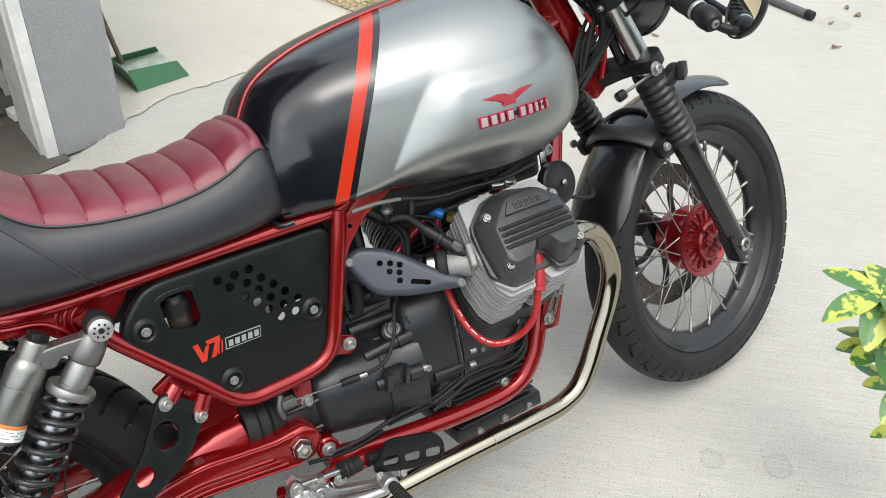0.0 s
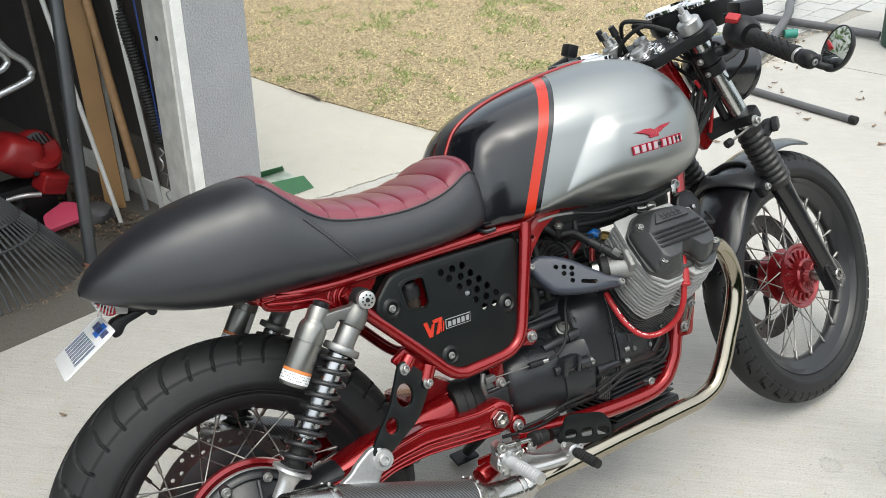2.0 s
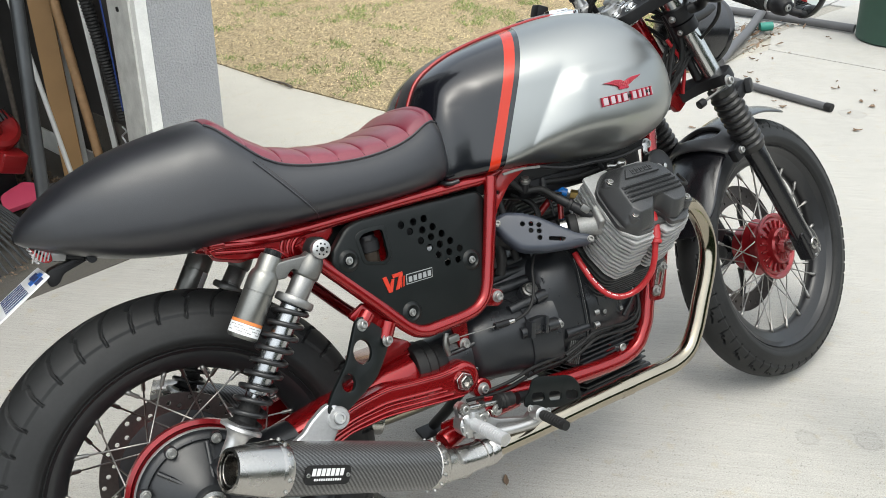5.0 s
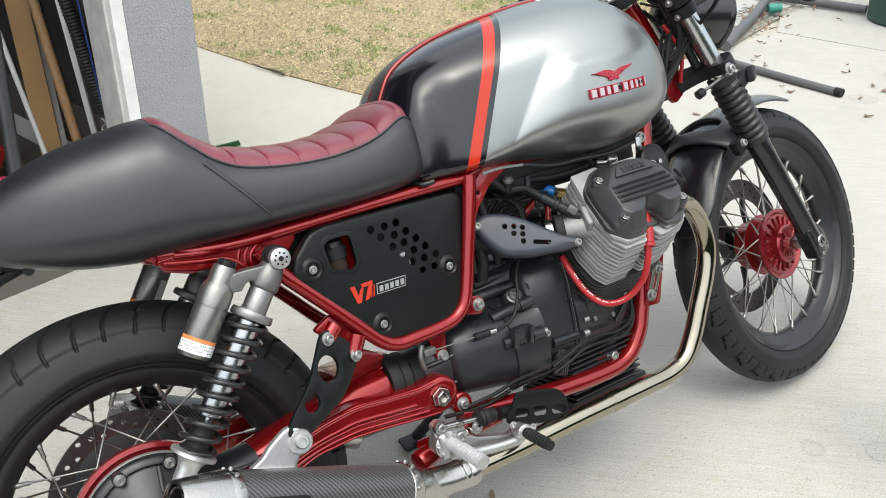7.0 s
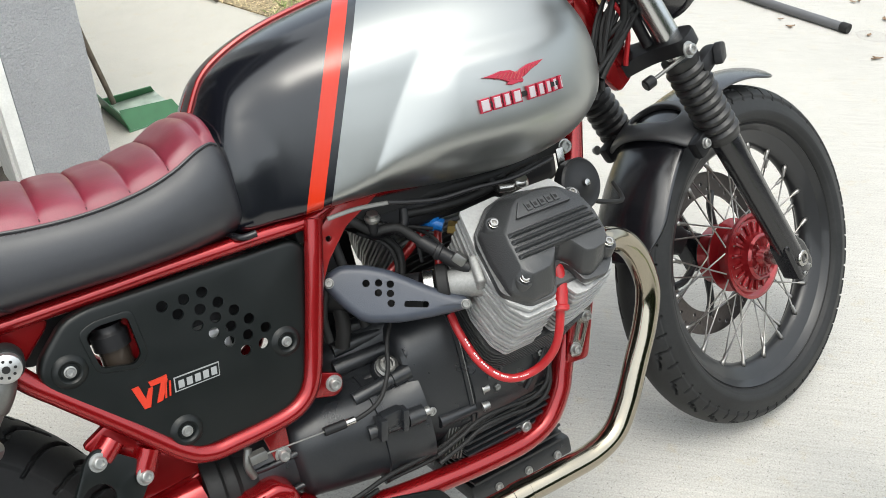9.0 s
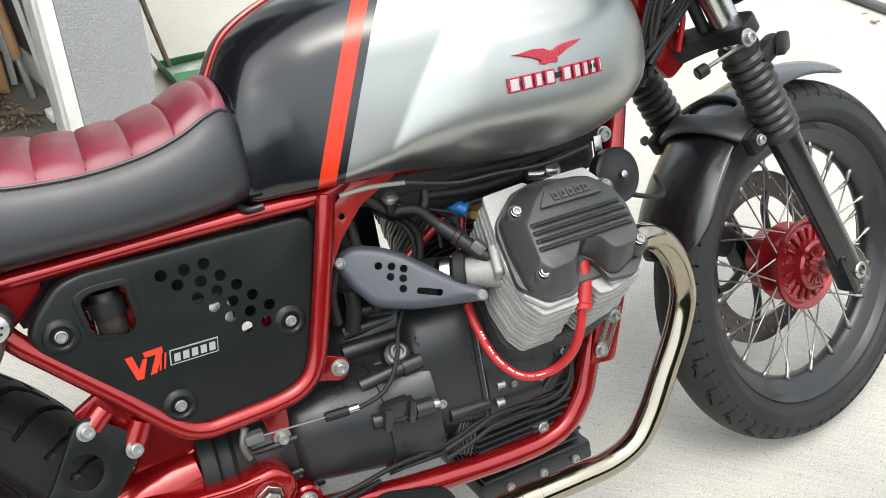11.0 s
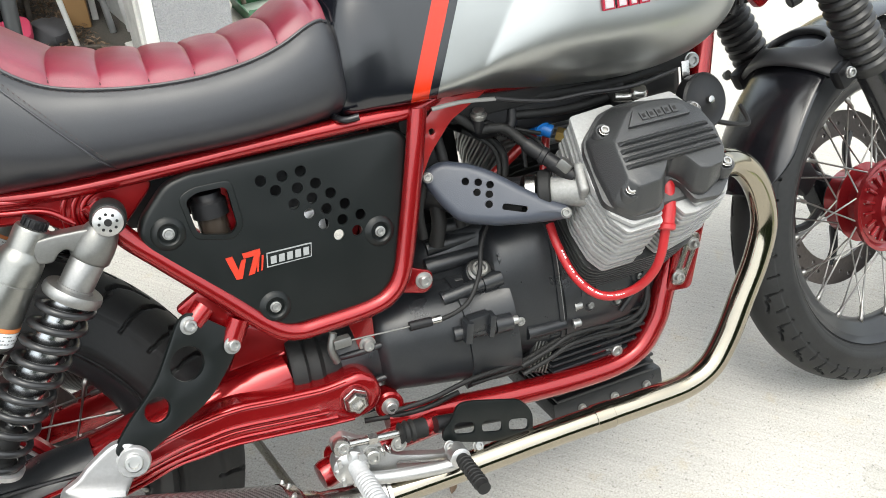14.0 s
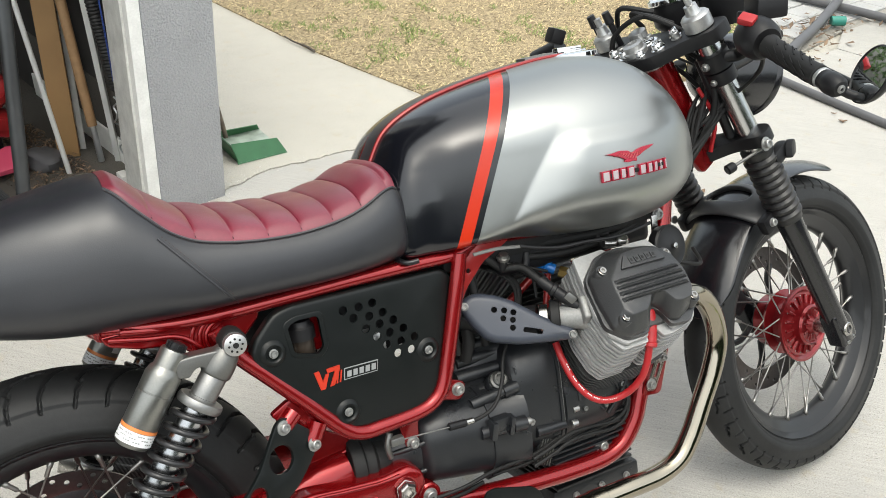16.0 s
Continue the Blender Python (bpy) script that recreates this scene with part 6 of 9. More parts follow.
part("linkage_arm", slab(rounded([(0.412, 0.335), (0.434, 0.338), (0.446, 0.292), (0.418, 0.288)], 0.008), 0.010, side(-0.164), bevel=0.002), M_ALU, pegs)
bolt("linkage_bolt", (0.426, -0.1798, 0.326), (0, -1, 0), pegs, 0.007, 0.006, 1.3)
part("return_spring", tube([(0.468, -0.166 + 0.006 * math.cos(k * 0.9), 0.296 + 0.006 * math.sin(k * 0.9)) if False else (0.462 + 0.0011 * k, -0.168 + 0.006 * math.cos(k * 0.9), 0.296 + 0.006 * math.sin(k * 0.9)) for k in range(22)], 0.0012, 6, 3), M_STEEL, pegs)
bolt("rearset_bolt", (0.460, -0.164, 0.294), (0, -1, 0), pegs, 0.0095, 0.012, 1.2)
bolt("rearset_bolt", (0.497, -0.162, 0.294), (0, -1, 0), pegs, 0.0075, 0.003, 1.4)
part("peg_carrier", tube([(0.42, -0.10, 0.270), (0.46, -0.135, 0.285), (0.56, -0.125, 0.282)], 0.016, 16), M_RED, frame_tube)
part("stand_lug", lathe([(0.0, 0.0), (0.017, 0.002), (0.019, 0.008), (0.019, 0.060), (0.016, 0.064)], (0.395, -0.125, 0.262), (0.9, 0.2, 0.1), 24), M_RED, frame_tube)
gd_o = [(0.5516, 0.2786, 0.006), (0.5551, 0.2941, 0.006), (0.5655, 0.2997, 0.008), (0.580, 0.3219, 0.008), (0.5965, 0.3210, 0.010), (0.6655, 0.2988, 0.014), (0.6797, 0.275, 0.014), (0.6746, 0.2421, 0.006), (0.6463, 0.2452, 0.02), (0.6003, 0.2585, 0.02)]
slots = [rounded([(x - 0.0145, y - 0.0045), (x + 0.0125, y - 0.0125), (x + 0.0145, y + 0.0045), (x - 0.0125, y + 0.0125)], 0.0075, 5) for x, y in ((0.5835, 0.2860), (0.6205, 0.2750), (0.6570, 0.2640))]
guard = part("heel_guard", slab(rounded(gd_o), 0.004, side(-0.164), holes=slots, bevel=0.001), M_COVER, bike, "black slotted cylinder guard")
bolt("guard_bolt", (0.556, -0.178, 0.2756), (0.1, -0.9, 0.3), guard, 0.0062, 0.006, 1.2)
bolt("guard_bolt", (0.598, -0.164, 0.2530), (0.1, -0.9, 0.3), guard, 0.0062, 0.006, 1.2)
part("master_cylinder", tube([(0.552, -0.146, 0.292), (0.66, -0.134, 0.266)], 0.011, 18, smooth=False), M_BPLAST, bike)
# side stand on the far side
std = part("side_stand", tube([(0.60, 0.11, 0.26), (0.585, 0.19, 0.19), (0.57, 0.262, 0.135)], 0.012, 14), M_BPLAST, bike, "black side stand")
part("stand_foot", block((0.06, 0.04, 0.008), pose(0.565, 0.272, 0.122, 21.95, 0, 0), 0.003), M_BPLAST, std)

# ---- wheels ----
def tyre_mesh(name, R, half, rb, groove):
    """A tyre turned about y: crown R, half width, bead radius rb, with cut tread grooves."""
    nu, nv = 1200, 136
    hw_b = half * 0.72

    def fn(u, v):
        th = 2 * np.pi * u
        s = 2 * v - 1
        a = s * np.pi * 0.5 * 1.22
        y = half * np.sign(np.sin(np.clip(a, -np.pi / 2, np.pi / 2))) * np.abs(np.sin(np.clip(a, -np.pi / 2, np.pi / 2)))
        mid = R - half * 1.02
        r = np.where(np.abs(a) < np.pi / 2, mid + half * 1.02 * np.abs(np.cos(a)) ** 0.9, 0)
        k = np.clip((np.abs(a) - np.pi / 2) / (np.pi / 2 * 0.22), 0, 1)
        low = np.abs(a) >= np.pi / 2
        r = np.where(low, mid + (rb - mid) * k, r)
        y = np.where(low, np.sign(s) * (half + (hw_b - half) * k ** 1.6), y)
        lat = a / (np.pi / 2)
        cut = groove(th, lat, R)
        r = r - 0.010 * cut * np.abs(np.cos(np.clip(a, -1.4, 1.4)))
        y = y - 0.009 * cut * np.sin(np.clip(a, -1.5, 1.5))
        edge = sstep(0.655, 0.675, np.abs(lat)) * sstep(1.05, 0.80, np.abs(lat))
        r = r - 0.0022 * edge
        y = y - np.sign(s) * 0.0022 * edge
        line = np.exp(-((np.abs(lat) - 1.13) / 0.006) ** 2) + 0.6 * np.exp(-((np.abs(lat) - 0.99) / 0.006) ** 2)
        bead = np.exp(-((np.abs(lat) - 1.195) / 0.016) ** 2)
        y = y + np.sign(s) * (0.0012 * line - 0.0042 * bead)
        return r * np.cos(th), y, r * np.sin(th)

    return grid_mesh(name, fn, nu, nv, wrap_u=True)


def cut_lines(th, lat, R, n, lines, reach):
    """Depth of grooves laid along polylines of (degrees, lateral place), repeated n times round the tyre."""
    per = 2 * np.pi / n
    out = np.zeros_like(th * lat)
    for sgn in (-1, 1):
        q = lat * sgn
        base = (th + (0.0 if sgn < 0 else per / 2)) % per
        for w, pts in lines:
            p = [(math.radians(a) * R, b * reach) for a, b in pts]
            for shift in (-1, 0, 1):
                x = (base + shift * per) * R
                y = q * reach
                for (x0, y0), (x1, y1) in zip(p, p[1:]):
                    dx, dy = x1 - x0, y1 - y0
                    t = np.clip(((x - x0) * dx + (y - y0) * dy) / (dx * dx + dy * dy), 0, 1)
                    d = np.hypot(x - x0 - t * dx, y - y0 - t * dy)
                    out = np.maximum(out, sstep(w, w * 0.5, d))
    return out


def rear_groove(th, lat, R):
    """Two sweeping grooves a period: one straight across, one hooked."""
    lines = ((0.0030, [(0.0, 0.02), (2.4, 0.12), (5.0, 0.30), (6.6, 0.52), (6.9, 0.70)]),
             (0.0030, [(4.5, 0.03), (9.0, 0.08), (12.0, 0.17), (13.8, 0.31), (12.9, 0.35), (14.2, 0.50), (14.8, 0.70)]))
    return 0.6 * cut_lines(th, lat, R, 22, lines, 0.1)



def front_groove(th, lat, R):
    """Hooked grooves beside the crown and short cuts on the shoulder."""
    lines = ((0.0024, [(0.0, 0.70), (0.4, 0.36), (2.2, 0.41), (2.4, 0.33), (4.2, 0.35), (6.2, 0.29)]), (0.0022, [(6.4, 0.70), (6.7, 0.47)]))
    return 0.6 * cut_lines(th, lat, R, 30, lines, 0.077)



def wheel(name, m, R, half, rb, rim_w, groove, hub_profile, flange_r, label, spokes=40):
    """Black rim with laced spokes; the hub turned about the axle (y)."""
    w = part(name, lathe([(rb + 0.016, -rim_w), (rb + 0.019, -rim_w + 0.002), (rb + 0.018, -rim_w + 0.006), (rb + 0.008, -rim_w + 0.008), (rb - 0.004, -rim_w + 0.016), (rb - 0.014, -rim_w * 0.45), (rb - 0.022, -0.008), (rb - 0.024, 0), (rb - 0.022, 0.008), (rb - 0.014, rim_w * 0.45), (rb - 0.004, rim_w - 0.016), (rb + 0.008, rim_w - 0.008), (rb + 0.018, rim_w - 0.006), (rb + 0.019, rim_w - 0.002), (rb + 0.016, rim_w), (rb - 0.004, rim_w * 0.5), (rb - 0.012, 0.0), (rb - 0.004, -rim_w * 0.5), (rb + 0.016, -rim_w)], (0, 0, 0), (0, -1, 0), 96, caps=False), M_RIM, bike, label)
    w.matrix_local = m
    place("tyre", tyre_mesh("tyre", R, half, rb + 0.016, groove), M_TYRE, w, "black road tyre with cut grooves", smooth=60)
    for sg in (-1, 1):
        part("bead_gap", lathe([(rb + 0.0184, sg * (rim_w + 0.0004)), (rb + 0.0224, sg * (rim_w + 0.0020))], (0, 0, 0), (0, -1, 0), 96, caps=False), M_DARK, w)
    hub = part("hub", lathe(hub_profile, (0, 0, 0), (0, -1, 0), 56), M_HUB, w, "red anodised hub")
    # spokes in crossing pairs
    sp = None
    for k in range(spokes):
        a0 = 2 * math.pi * k / spokes
        sgn = 1 if k % 2 else -1
        lean = (1 if (k // 2) % 2 else -1) * 0.62
        fr, fy = flange_r[0 if sgn < 0 else 1], flange_r[2 if sgn < 0 else 3]
        a = Vector((fr * math.cos(a0 + lean), fy, fr * math.sin(a0 + lean)))
        b = Vector(((rb - 0.021) * math.cos(a0), sgn * 0.010, (rb - 0.021) * math.sin(a0)))
        L = (b - a).length
        key = "spoke_" + name + str(sgn)
        if key not in SPOKES:
            me = bpy.data.meshes.new("spoke")
            s = lathe([(0.0028, -0.003), (0.0028, 0.0), (0.0015, 0.001), (0.0015, L - 0.020), (0.0034, L - 0.019), (0.0034, L - 0.006), (0.0044, L - 0.005), (0.0044, L + 0.004)], seg=8)
            s.to_mesh(me)
            s.free()
            me.materials.append(M_SPOKE)
            me.shade_smooth()
            SPOKES[key] = me
        o = new("spoke", SPOKES[key])
        o.parent = w
        o.matrix_local = basis(a, b - a)
    return w, hub


SPOKES = {}
FW = Matrix.Translation((1.449, 0.020, 0.3185)) @ Matrix.Rotation(radians(8.7), 4, Vector((-math.sin(radians(26.5)), 0, math.cos(radians(26.5)))))
front_hub = [(r * 1.14, y) for r, y in [(0.012, -0.060), (0.050, -0.056), (0.052, -0.030), (0.060, -0.024), (0.062, -0.018), (0.046, -0.012), (0.044, 0.012), (0.050, 0.018), (0.070, 0.022), (0.071, 0.030), (0.066, 0.031), (0.060, 0.026), (0.040, 0.030), (0.038, 0.046), (0.034, 0.050), (0.030, 0.046), (0.018, 0.047), (0.014, 0.058), (0.0, 0.058)]]
fw, fhub = wheel("front_wheel", FW, 0.3180, 0.0500, 0.2285, 0.036, front_groove, front_hub, (0.062, 0.058, -0.025, 0.022), "black spoked front wheel with red hub")
for k in range(18):
    a = 2 * math.pi * k / 18
    part("hub_rib", tube([(0.040 * math.cos(a), -0.033, 0.040 * math.sin(a)), (0.064 * math.cos(a), -0.030, 0.064 * math.sin(a))], 0.0028, 8, smooth=False), M_HUB, fhub)
    if k % 2 == 0:
        part("hub_rib", tube([(0.018 * math.cos(a), -0.049, 0.018 * math.sin(a)), (0.034 * math.cos(a), -0.050, 0.034 * math.sin(a))], 0.0018, 8, smooth=False), M_HUB, fhub)
part("axle_spacer", lathe([(0.014, 0.050), (0.014, 0.092)], (0, 0, 0), (0, -1, 0), 24), M_STEEL, fhub)


def disc(w, y, r_in, r_out, label):
    d = part("brake_disc", slab(circle2(0, 0, r_out, 72), 0.005, Matrix(((1, 0, 0, 0), (0, 0, -1, y), (0, 1, 0, 0), (0, 0, 0, 1))), holes=[circle2(0, 0, r_in, 48)] + [circle2((r_in + (r_out - r_in) * (0.25 + 0.25 * (k % 3))) * math.cos(2 * math.pi * k / 42), (r_in + (r_out - r_in) * (0.25 + 0.25 * (k % 3))) * math.sin(2 * math.pi * k / 42), 0.0042, 8) for k in range(42)]), M_DISC, w, label)
    return d


d = disc(fw, 0.074, 0.115, 0.160, "drilled steel brake disc")
for k in range(6):
    a = 2 * math.pi * k / 6
    part("disc_arm", tube([(0.05 * math.cos(a), 0.066, 0.05 * math.sin(a)), (0.09 * math.cos(a + 0.25), 0.068, 0.09 * math.sin(a + 0.25)), (0.122 * math.cos(a + 0.2), 0.070, 0.122 * math.sin(a + 0.2))], 0.007, 8), M_RIM, d)
part("abs_ring", slab(circle2(0, 0, 0.052, 60), 0.003, Matrix(((1, 0, 0, 0), (0, 0, -1, 0.062), (0, 1, 0, 0), (0, 0, 0, 1))), holes=[rounded([(x * math.cos(a) - yy * math.sin(a), x * math.sin(a) + yy * math.cos(a)) for x, yy in ((0.040, -0.0012), (0.049, -0.0012), (0.049, 0.0012), (0.040, 0.0012))], 0.0006, 1) for a in (2 * math.pi * k / 40 for k in range(40))]), M_RIM, fw)
part("caliper", block((0.05, 0.05, 0.10), Matrix.Translation((-0.115, 0.075, 0.085)) @ pose(0, 0, 0, 0, -40, 0), 0.012), M_BPLAST, fw)

RW = Matrix.Translation((0, 0, 0.32))
rear_hub = [(0.0, -0.085), (0.050, -0.080), (0.060, -0.05), (0.075, -0.045), (0.080, -0.02), (0.090, 0.0), (0.105, 0.022), (0.117, 0.036), (0.117, 0.046), (0.110, 0.048), (0.106, 0.044), (0.0, 0.044)]
rw, rhub = wheel("rear_wheel", RW, 0.3220, 0.0685, 0.2160, 0.048, rear_groove, rear_hub, (0.108, 0.076, -0.040, 0.034), "black spoked rear wheel with red hub")
disc(rw, 0.092, 0.105, 0.135, "drilled steel rear disc")
part("disc_carrier", lathe([(0.10, -0.088), (0.11, -0.092), (0.02, -0.096)], (0, 0, 0), (0, -1, 0), 40), M_CAST, rw)
fd = part("final_drive", lathe([(0.100, 0.044), (0.104, 0.048), (0.104, 0.062), (0.098, 0.070), (0.092, 0.072), (0.090, 0.066), (0.070, 0.082), (0.040, 0.100), (0.030, 0.112), (0.0, 0.114)], (0, 0, 0.32), (0, -1, 0), 56), M_CAST, bike, "black final drive housing")
part("drive_ring", lathe([(0.1045, 0.052), (0.1060, 0.054), (0.1060, 0.060), (0.1045, 0.062)], (0, 0, 0.32), (0, -1, 0), 56, caps=False), M_ALUCAST, fd)
for k in range(8):
    a = radians(20 + 45 * k)
    part("drive_boss", lathe([(0.011, 0.056), (0.010, 0.074)], (0.093 * math.cos(a), 0, 0.32 + 0.093 * math.sin(a)), (0, -1, 0), 16), M_CAST, fd)
    bolt("drive_bolt", (0.093 * math.cos(a), -0.074, 0.32 + 0.093 * math.sin(a)), (0, -1, 0), fd, 0.0065, 0.009, 1.3)
for k in range(6):
    part("drive_rib", tube([(0.01, -0.112, 0.325), (0.088 * math.cos(0.3 + k), -0.074, 0.32 + 0.088 * math.sin(0.3 + k))], 0.004, 8, smooth=False), M_CAST, fd)
part("drive_neck", tube([(0.03, -0.085, 0.325), (0.10, -0.09, 0.345), (0.155, -0.085, 0.352)], (0.052, 0.040), 22), M_CAST, fd)
for k in range(4):
    part("drive_rib", tube([(0.05, -0.135 + 0.004 * k, 0.31 + 0.022 * k), (0.15, -0.125, 0.33 + 0.014 * k)], 0.003, 8, smooth=False), M_CAST, fd)
part("axle_nut", lathe([(0.022, 0.112), (0.022, 0.120), (0.016, 0.121), (0.016, 0.130), (0.008, 0.130), (0.007, 0.124), (0, 0.124)], (0, 0, 0.32), (0, -1, 0), 24), M_STEEL, fd)

# ---- fork, built in the steered frame: origin at the axle, s along the legs ----
RAKE = radians(26.5)
HX = Vector((-math.sin(RAKE), 0, math.cos(RAKE)))
SR = FW.to_3x3().to_4x4()


def fk(s, y=0.0, off=0.0):
    """A point of the steered fork: s up along the legs, y to its left, off ahead of the legs' plane."""
    return FW @ (HX * s + Vector((math.cos(RAKE), 0, math.sin(RAKE))) * off + Vector((0, y, 0)))


FORK_AX = (SR @ HX)
SIDE_AX = SR @ Vector((0, -1, 0))
FWD_AX = SR @ Vector((math.cos(RAKE), 0, math.sin(RAKE)))


def fork_leg(sgn):
    y = sgn * 0.108
    leg = part("fork_leg", lathe([(0.0, -0.035), (0.016, -0.034), (0.021, -0.028), (0.0215, 0.0), (0.022, 0.10), (0.0235, 0.25), (0.025, 0.30), (0.024, 0.305)], fk(0, y), FORK_AX, 30), M_FENDER, bike, "black telescopic fork leg")
    prof = [(0.0275, 0.292)]
    for k in range(9):
        h = 0.300 + 0.0158 * k
        prof += [(0.0285, h), (0.0318, h + 0.005), (0.0318, h + 0.009), (0.0262, h + 0.0145)]
    prof += [(0.029, 0.446), (0.029, 0.458)]
    part("gaiter", lathe(prof, fk(0, y), FORK_AX, 32), M_GAITER, leg, "ribbed rubber gaiter")
    part("stanchion", lathe([(0.0198, 0.44), (0.0198, 0.74)], fk(0, y), FORK_AX, 30), M_STANCHION, leg)
    part("fork_ring", lathe([(0.020, 0.606), (0.026, 0.608), (0.026, 0.632), (0.020, 0.634)], fk(0, y), FORK_AX, 28), M_BPLAST, leg)
    part("bar_clamp", lathe([(0.020, 0.634), (0.028, 0.636), (0.028, 0.666), (0.020, 0.668)], fk(0, y), FORK_AX, 28), M_BPLAST, leg)
    part("fork_collar", lathe([(0.022, 0.714), (0.0255, 0.716), (0.0255, 0.738), (0.022, 0.742), (0.014, 0.744), (0.012, 0.750), (0.011, 0.760), (0.0, 0.762)], fk(0, y), FORK_AX, 28), M_ALU, leg)
    part("preload_screw", lathe([(0.0065, 0.76), (0.0065, 0.776), (0.0, 0.777)], fk(0, y), FORK_AX, 14), M_ALU, leg)
    bolt("fork_screw", fk(0.652, y, -0.027), -FWD_AX, leg, 0.006, 0.007, 1.3)
    bolt("fork_screw", fk(0.618, y, -0.025), -FWD_AX, leg, 0.005, 0.006, 1.3)
    part("fender_lug", block((0.036, 0.020, 0.034), Matrix.Translation(fk(0.314, y * 0.9, -0.044)) @ SR @ pose(0, 0, 0, 0, -26.5, 0), 0.008), M_BPLAST, leg)
    part("axle_lug", slab(rounded([(-0.026, -0.034), (0.024, -0.034), (0.030, 0.015), (0.016, 0.05), (-0.02, 0.05)], 0.012), 0.034, Matrix.Translation(fk(0, y)) @ SR @ pose(0, 0, 0, 0, -26.5, 0) @ Matrix(((1, 0, 0, 0), (0, 0, -1, 0.017), (0, 1, 0, 0), (0, 0, 0, 1))), bevel=0.006, bseg=3), M_FENDER, leg)
    if sgn < 0:
        part("axle_end", lathe([(0.0145, 0.0), (0.0145, 0.003), (0.0125, 0.005), (0.0085, 0.005), (0.0080, -0.004), (0.0, -0.004)], fk(0.002, y - 0.018), SIDE_AX, 26), M_STEEL, leg)
        bolt("pinch_bolt", fk(-0.026, y - 0.016, 0.008), SIDE_AX, leg, 0.004, 0.004, 1.1)
        bolt("pinch_bolt", fk(-0.026, y - 0.016, -0.010), SIDE_AX, leg, 0.004, 0.004, 1.1)
    bolt("fender_bolt", fk(0.324, (y - 0.018 if sgn < 0 else y + 0.018) * 0.93, -0.052), SIDE_AX if sgn < 0 else -SIDE_AX, leg, 0.0072, 0.007, 1.2)
    return leg


leg_r = fork_leg(-1)
fork_leg(1)


def fork_plate(s, thick, outline, material, name, label="", parent=None):
    """A yoke plate across the legs: outline in (off, y)."""
    m = Matrix.Translation(fk(s)) @ Matrix(((FWD_AX.x, -SIDE_AX.x, FORK_AX.x, 0), (FWD_AX.y, -SIDE_AX.y, FORK_AX.y, 0), (FWD_AX.z, -SIDE_AX.z, FORK_AX.z, 0), (0, 0, 0, 1)))
    return part(name, slab(rounded(outline, 0.02), thick, m, bevel=0.004, bseg=2), material, parent or bike, label)


low = fork_plate(0.472, 0.024, [(-0.075, -0.03), (-0.075, 0.03), (-0.03, 0.09), (-0.02, 0.15), (0.036, 0.15), (0.036, 0.08), (0.0, 0.05), (0.0, -0.05), (0.026, -0.09), (0.024, -0.146), (-0.02, -0.15), (-0.03, -0.09)], M_BPLAST, "lower_yoke", "black lower fork yoke")
top_y = fork_plate(0.690, 0.024, [(-0.080, -0.045), (-0.080, 0.045), (-0.035, 0.10), (-0.02, 0.148), (0.034, 0.148), (0.036, 0.08), (0.02, 0.05), (0.02, -0.05), (0.036, -0.08), (0.034, -0.148), (-0.02, -0.148), (-0.035, -0.10)], M_BPLAST, "upper_yoke", "black upper fork yoke")
bolt("yoke_bolt", fk(0.478, -0.148, -0.018), SIDE_AX, low, 0.0085, 0.010)
part("stem_nut", lathe([(0.022, 0.712), (0.022, 0.722), (0.018, 0.724), (0.018, 0.734), (0.010, 0.736), (0.009, 0.728), (0, 0.728)], fk(0, 0, -0.052), FORK_AX, 24), M_ALU, top_y)
for yy, of in ((-0.045, -0.040), (0.045, -0.040), (-0.07, -0.02), (0.0, -0.010)):
    bolt("yoke_bolt", fk(0.714, yy, of), FORK_AX, top_y, 0.0075, 0.012, 1.3)
part("key_barrel", lathe([(0.017, 0.712), (0.017, 0.732), (0.012, 0.735), (0, 0.735)], fk(0, 0.03, 0.0), FORK_AX, 22), M_ALU, top_y)
# reflector clamp with thumb screw beside the right gaiter
part("stop_clamp", block((0.05, 0.024, 0.028), Matrix.Translation(fk(0.426, -0.128, 0.026)) @ SR @ pose(0, 0, 0, 0, -26.5, 0), 0.008), M_BPLAST, leg_r)
part("clamp_wing", slab(rounded([(-0.014, -0.016), (0.016, -0.009), (0.018, 0.015), (0.0, 0.019), (-0.012, 0.007)], 0.006), 0.012, Matrix.Translation(fk(0.424, -0.138, 0.040)) @ SR @ pose(0, 0, 0, 90, 0, 20), bevel=0.003), M_BPLAST, leg_r)
thumb = part("thumb_screw", tube([(1.242, -0.116, 0.738), (1.172, -0.104, 0.712)], 0.003, 12, smooth=False), M_GUN, leg_r)
part("thumb_knob", lathe([(0.008, 0), (0.0095, 0.003), (0.0095, 0.016), (0.007, 0.018)], (1.186, -0.106, 0.717), (-0.070, 0.012, -0.026), 10), M_BPLAST, leg_r)

# ---- front fender ----
def fender_fn(u, v):
    deg = 70 + 92 * u
    th = np.radians(deg)
    s = 2 * v - 1
    tail = np.sqrt(np.clip(1 - (np.clip(u - 0.84, 0, 1) / 0.163) ** 2, 0, 1))
    hw = (0.059 + 0.009 * sstep(80, 150, deg)) * (0.86 + 0.14 * np.sqrt(np.clip(1 - (np.clip(0.075 - u, 0, 1) / 0.078) ** 2, 0, 1))) * (0.22 + 0.78 * tail)
    y = hw * s - 0.012 * sstep(80, 150, deg)
    q = y / 0.085
    r = 0.3455 - (0.058 + 0.042 * sstep(0.40, 0.0, u)) * (1 - np.sqrt(np.clip(1 - q * q * 0.85, 0, 1)))
    r = r + 0.004 * sstep(0.30, 0.0, u)
    return r * np.cos(th), y, r * np.sin(th)


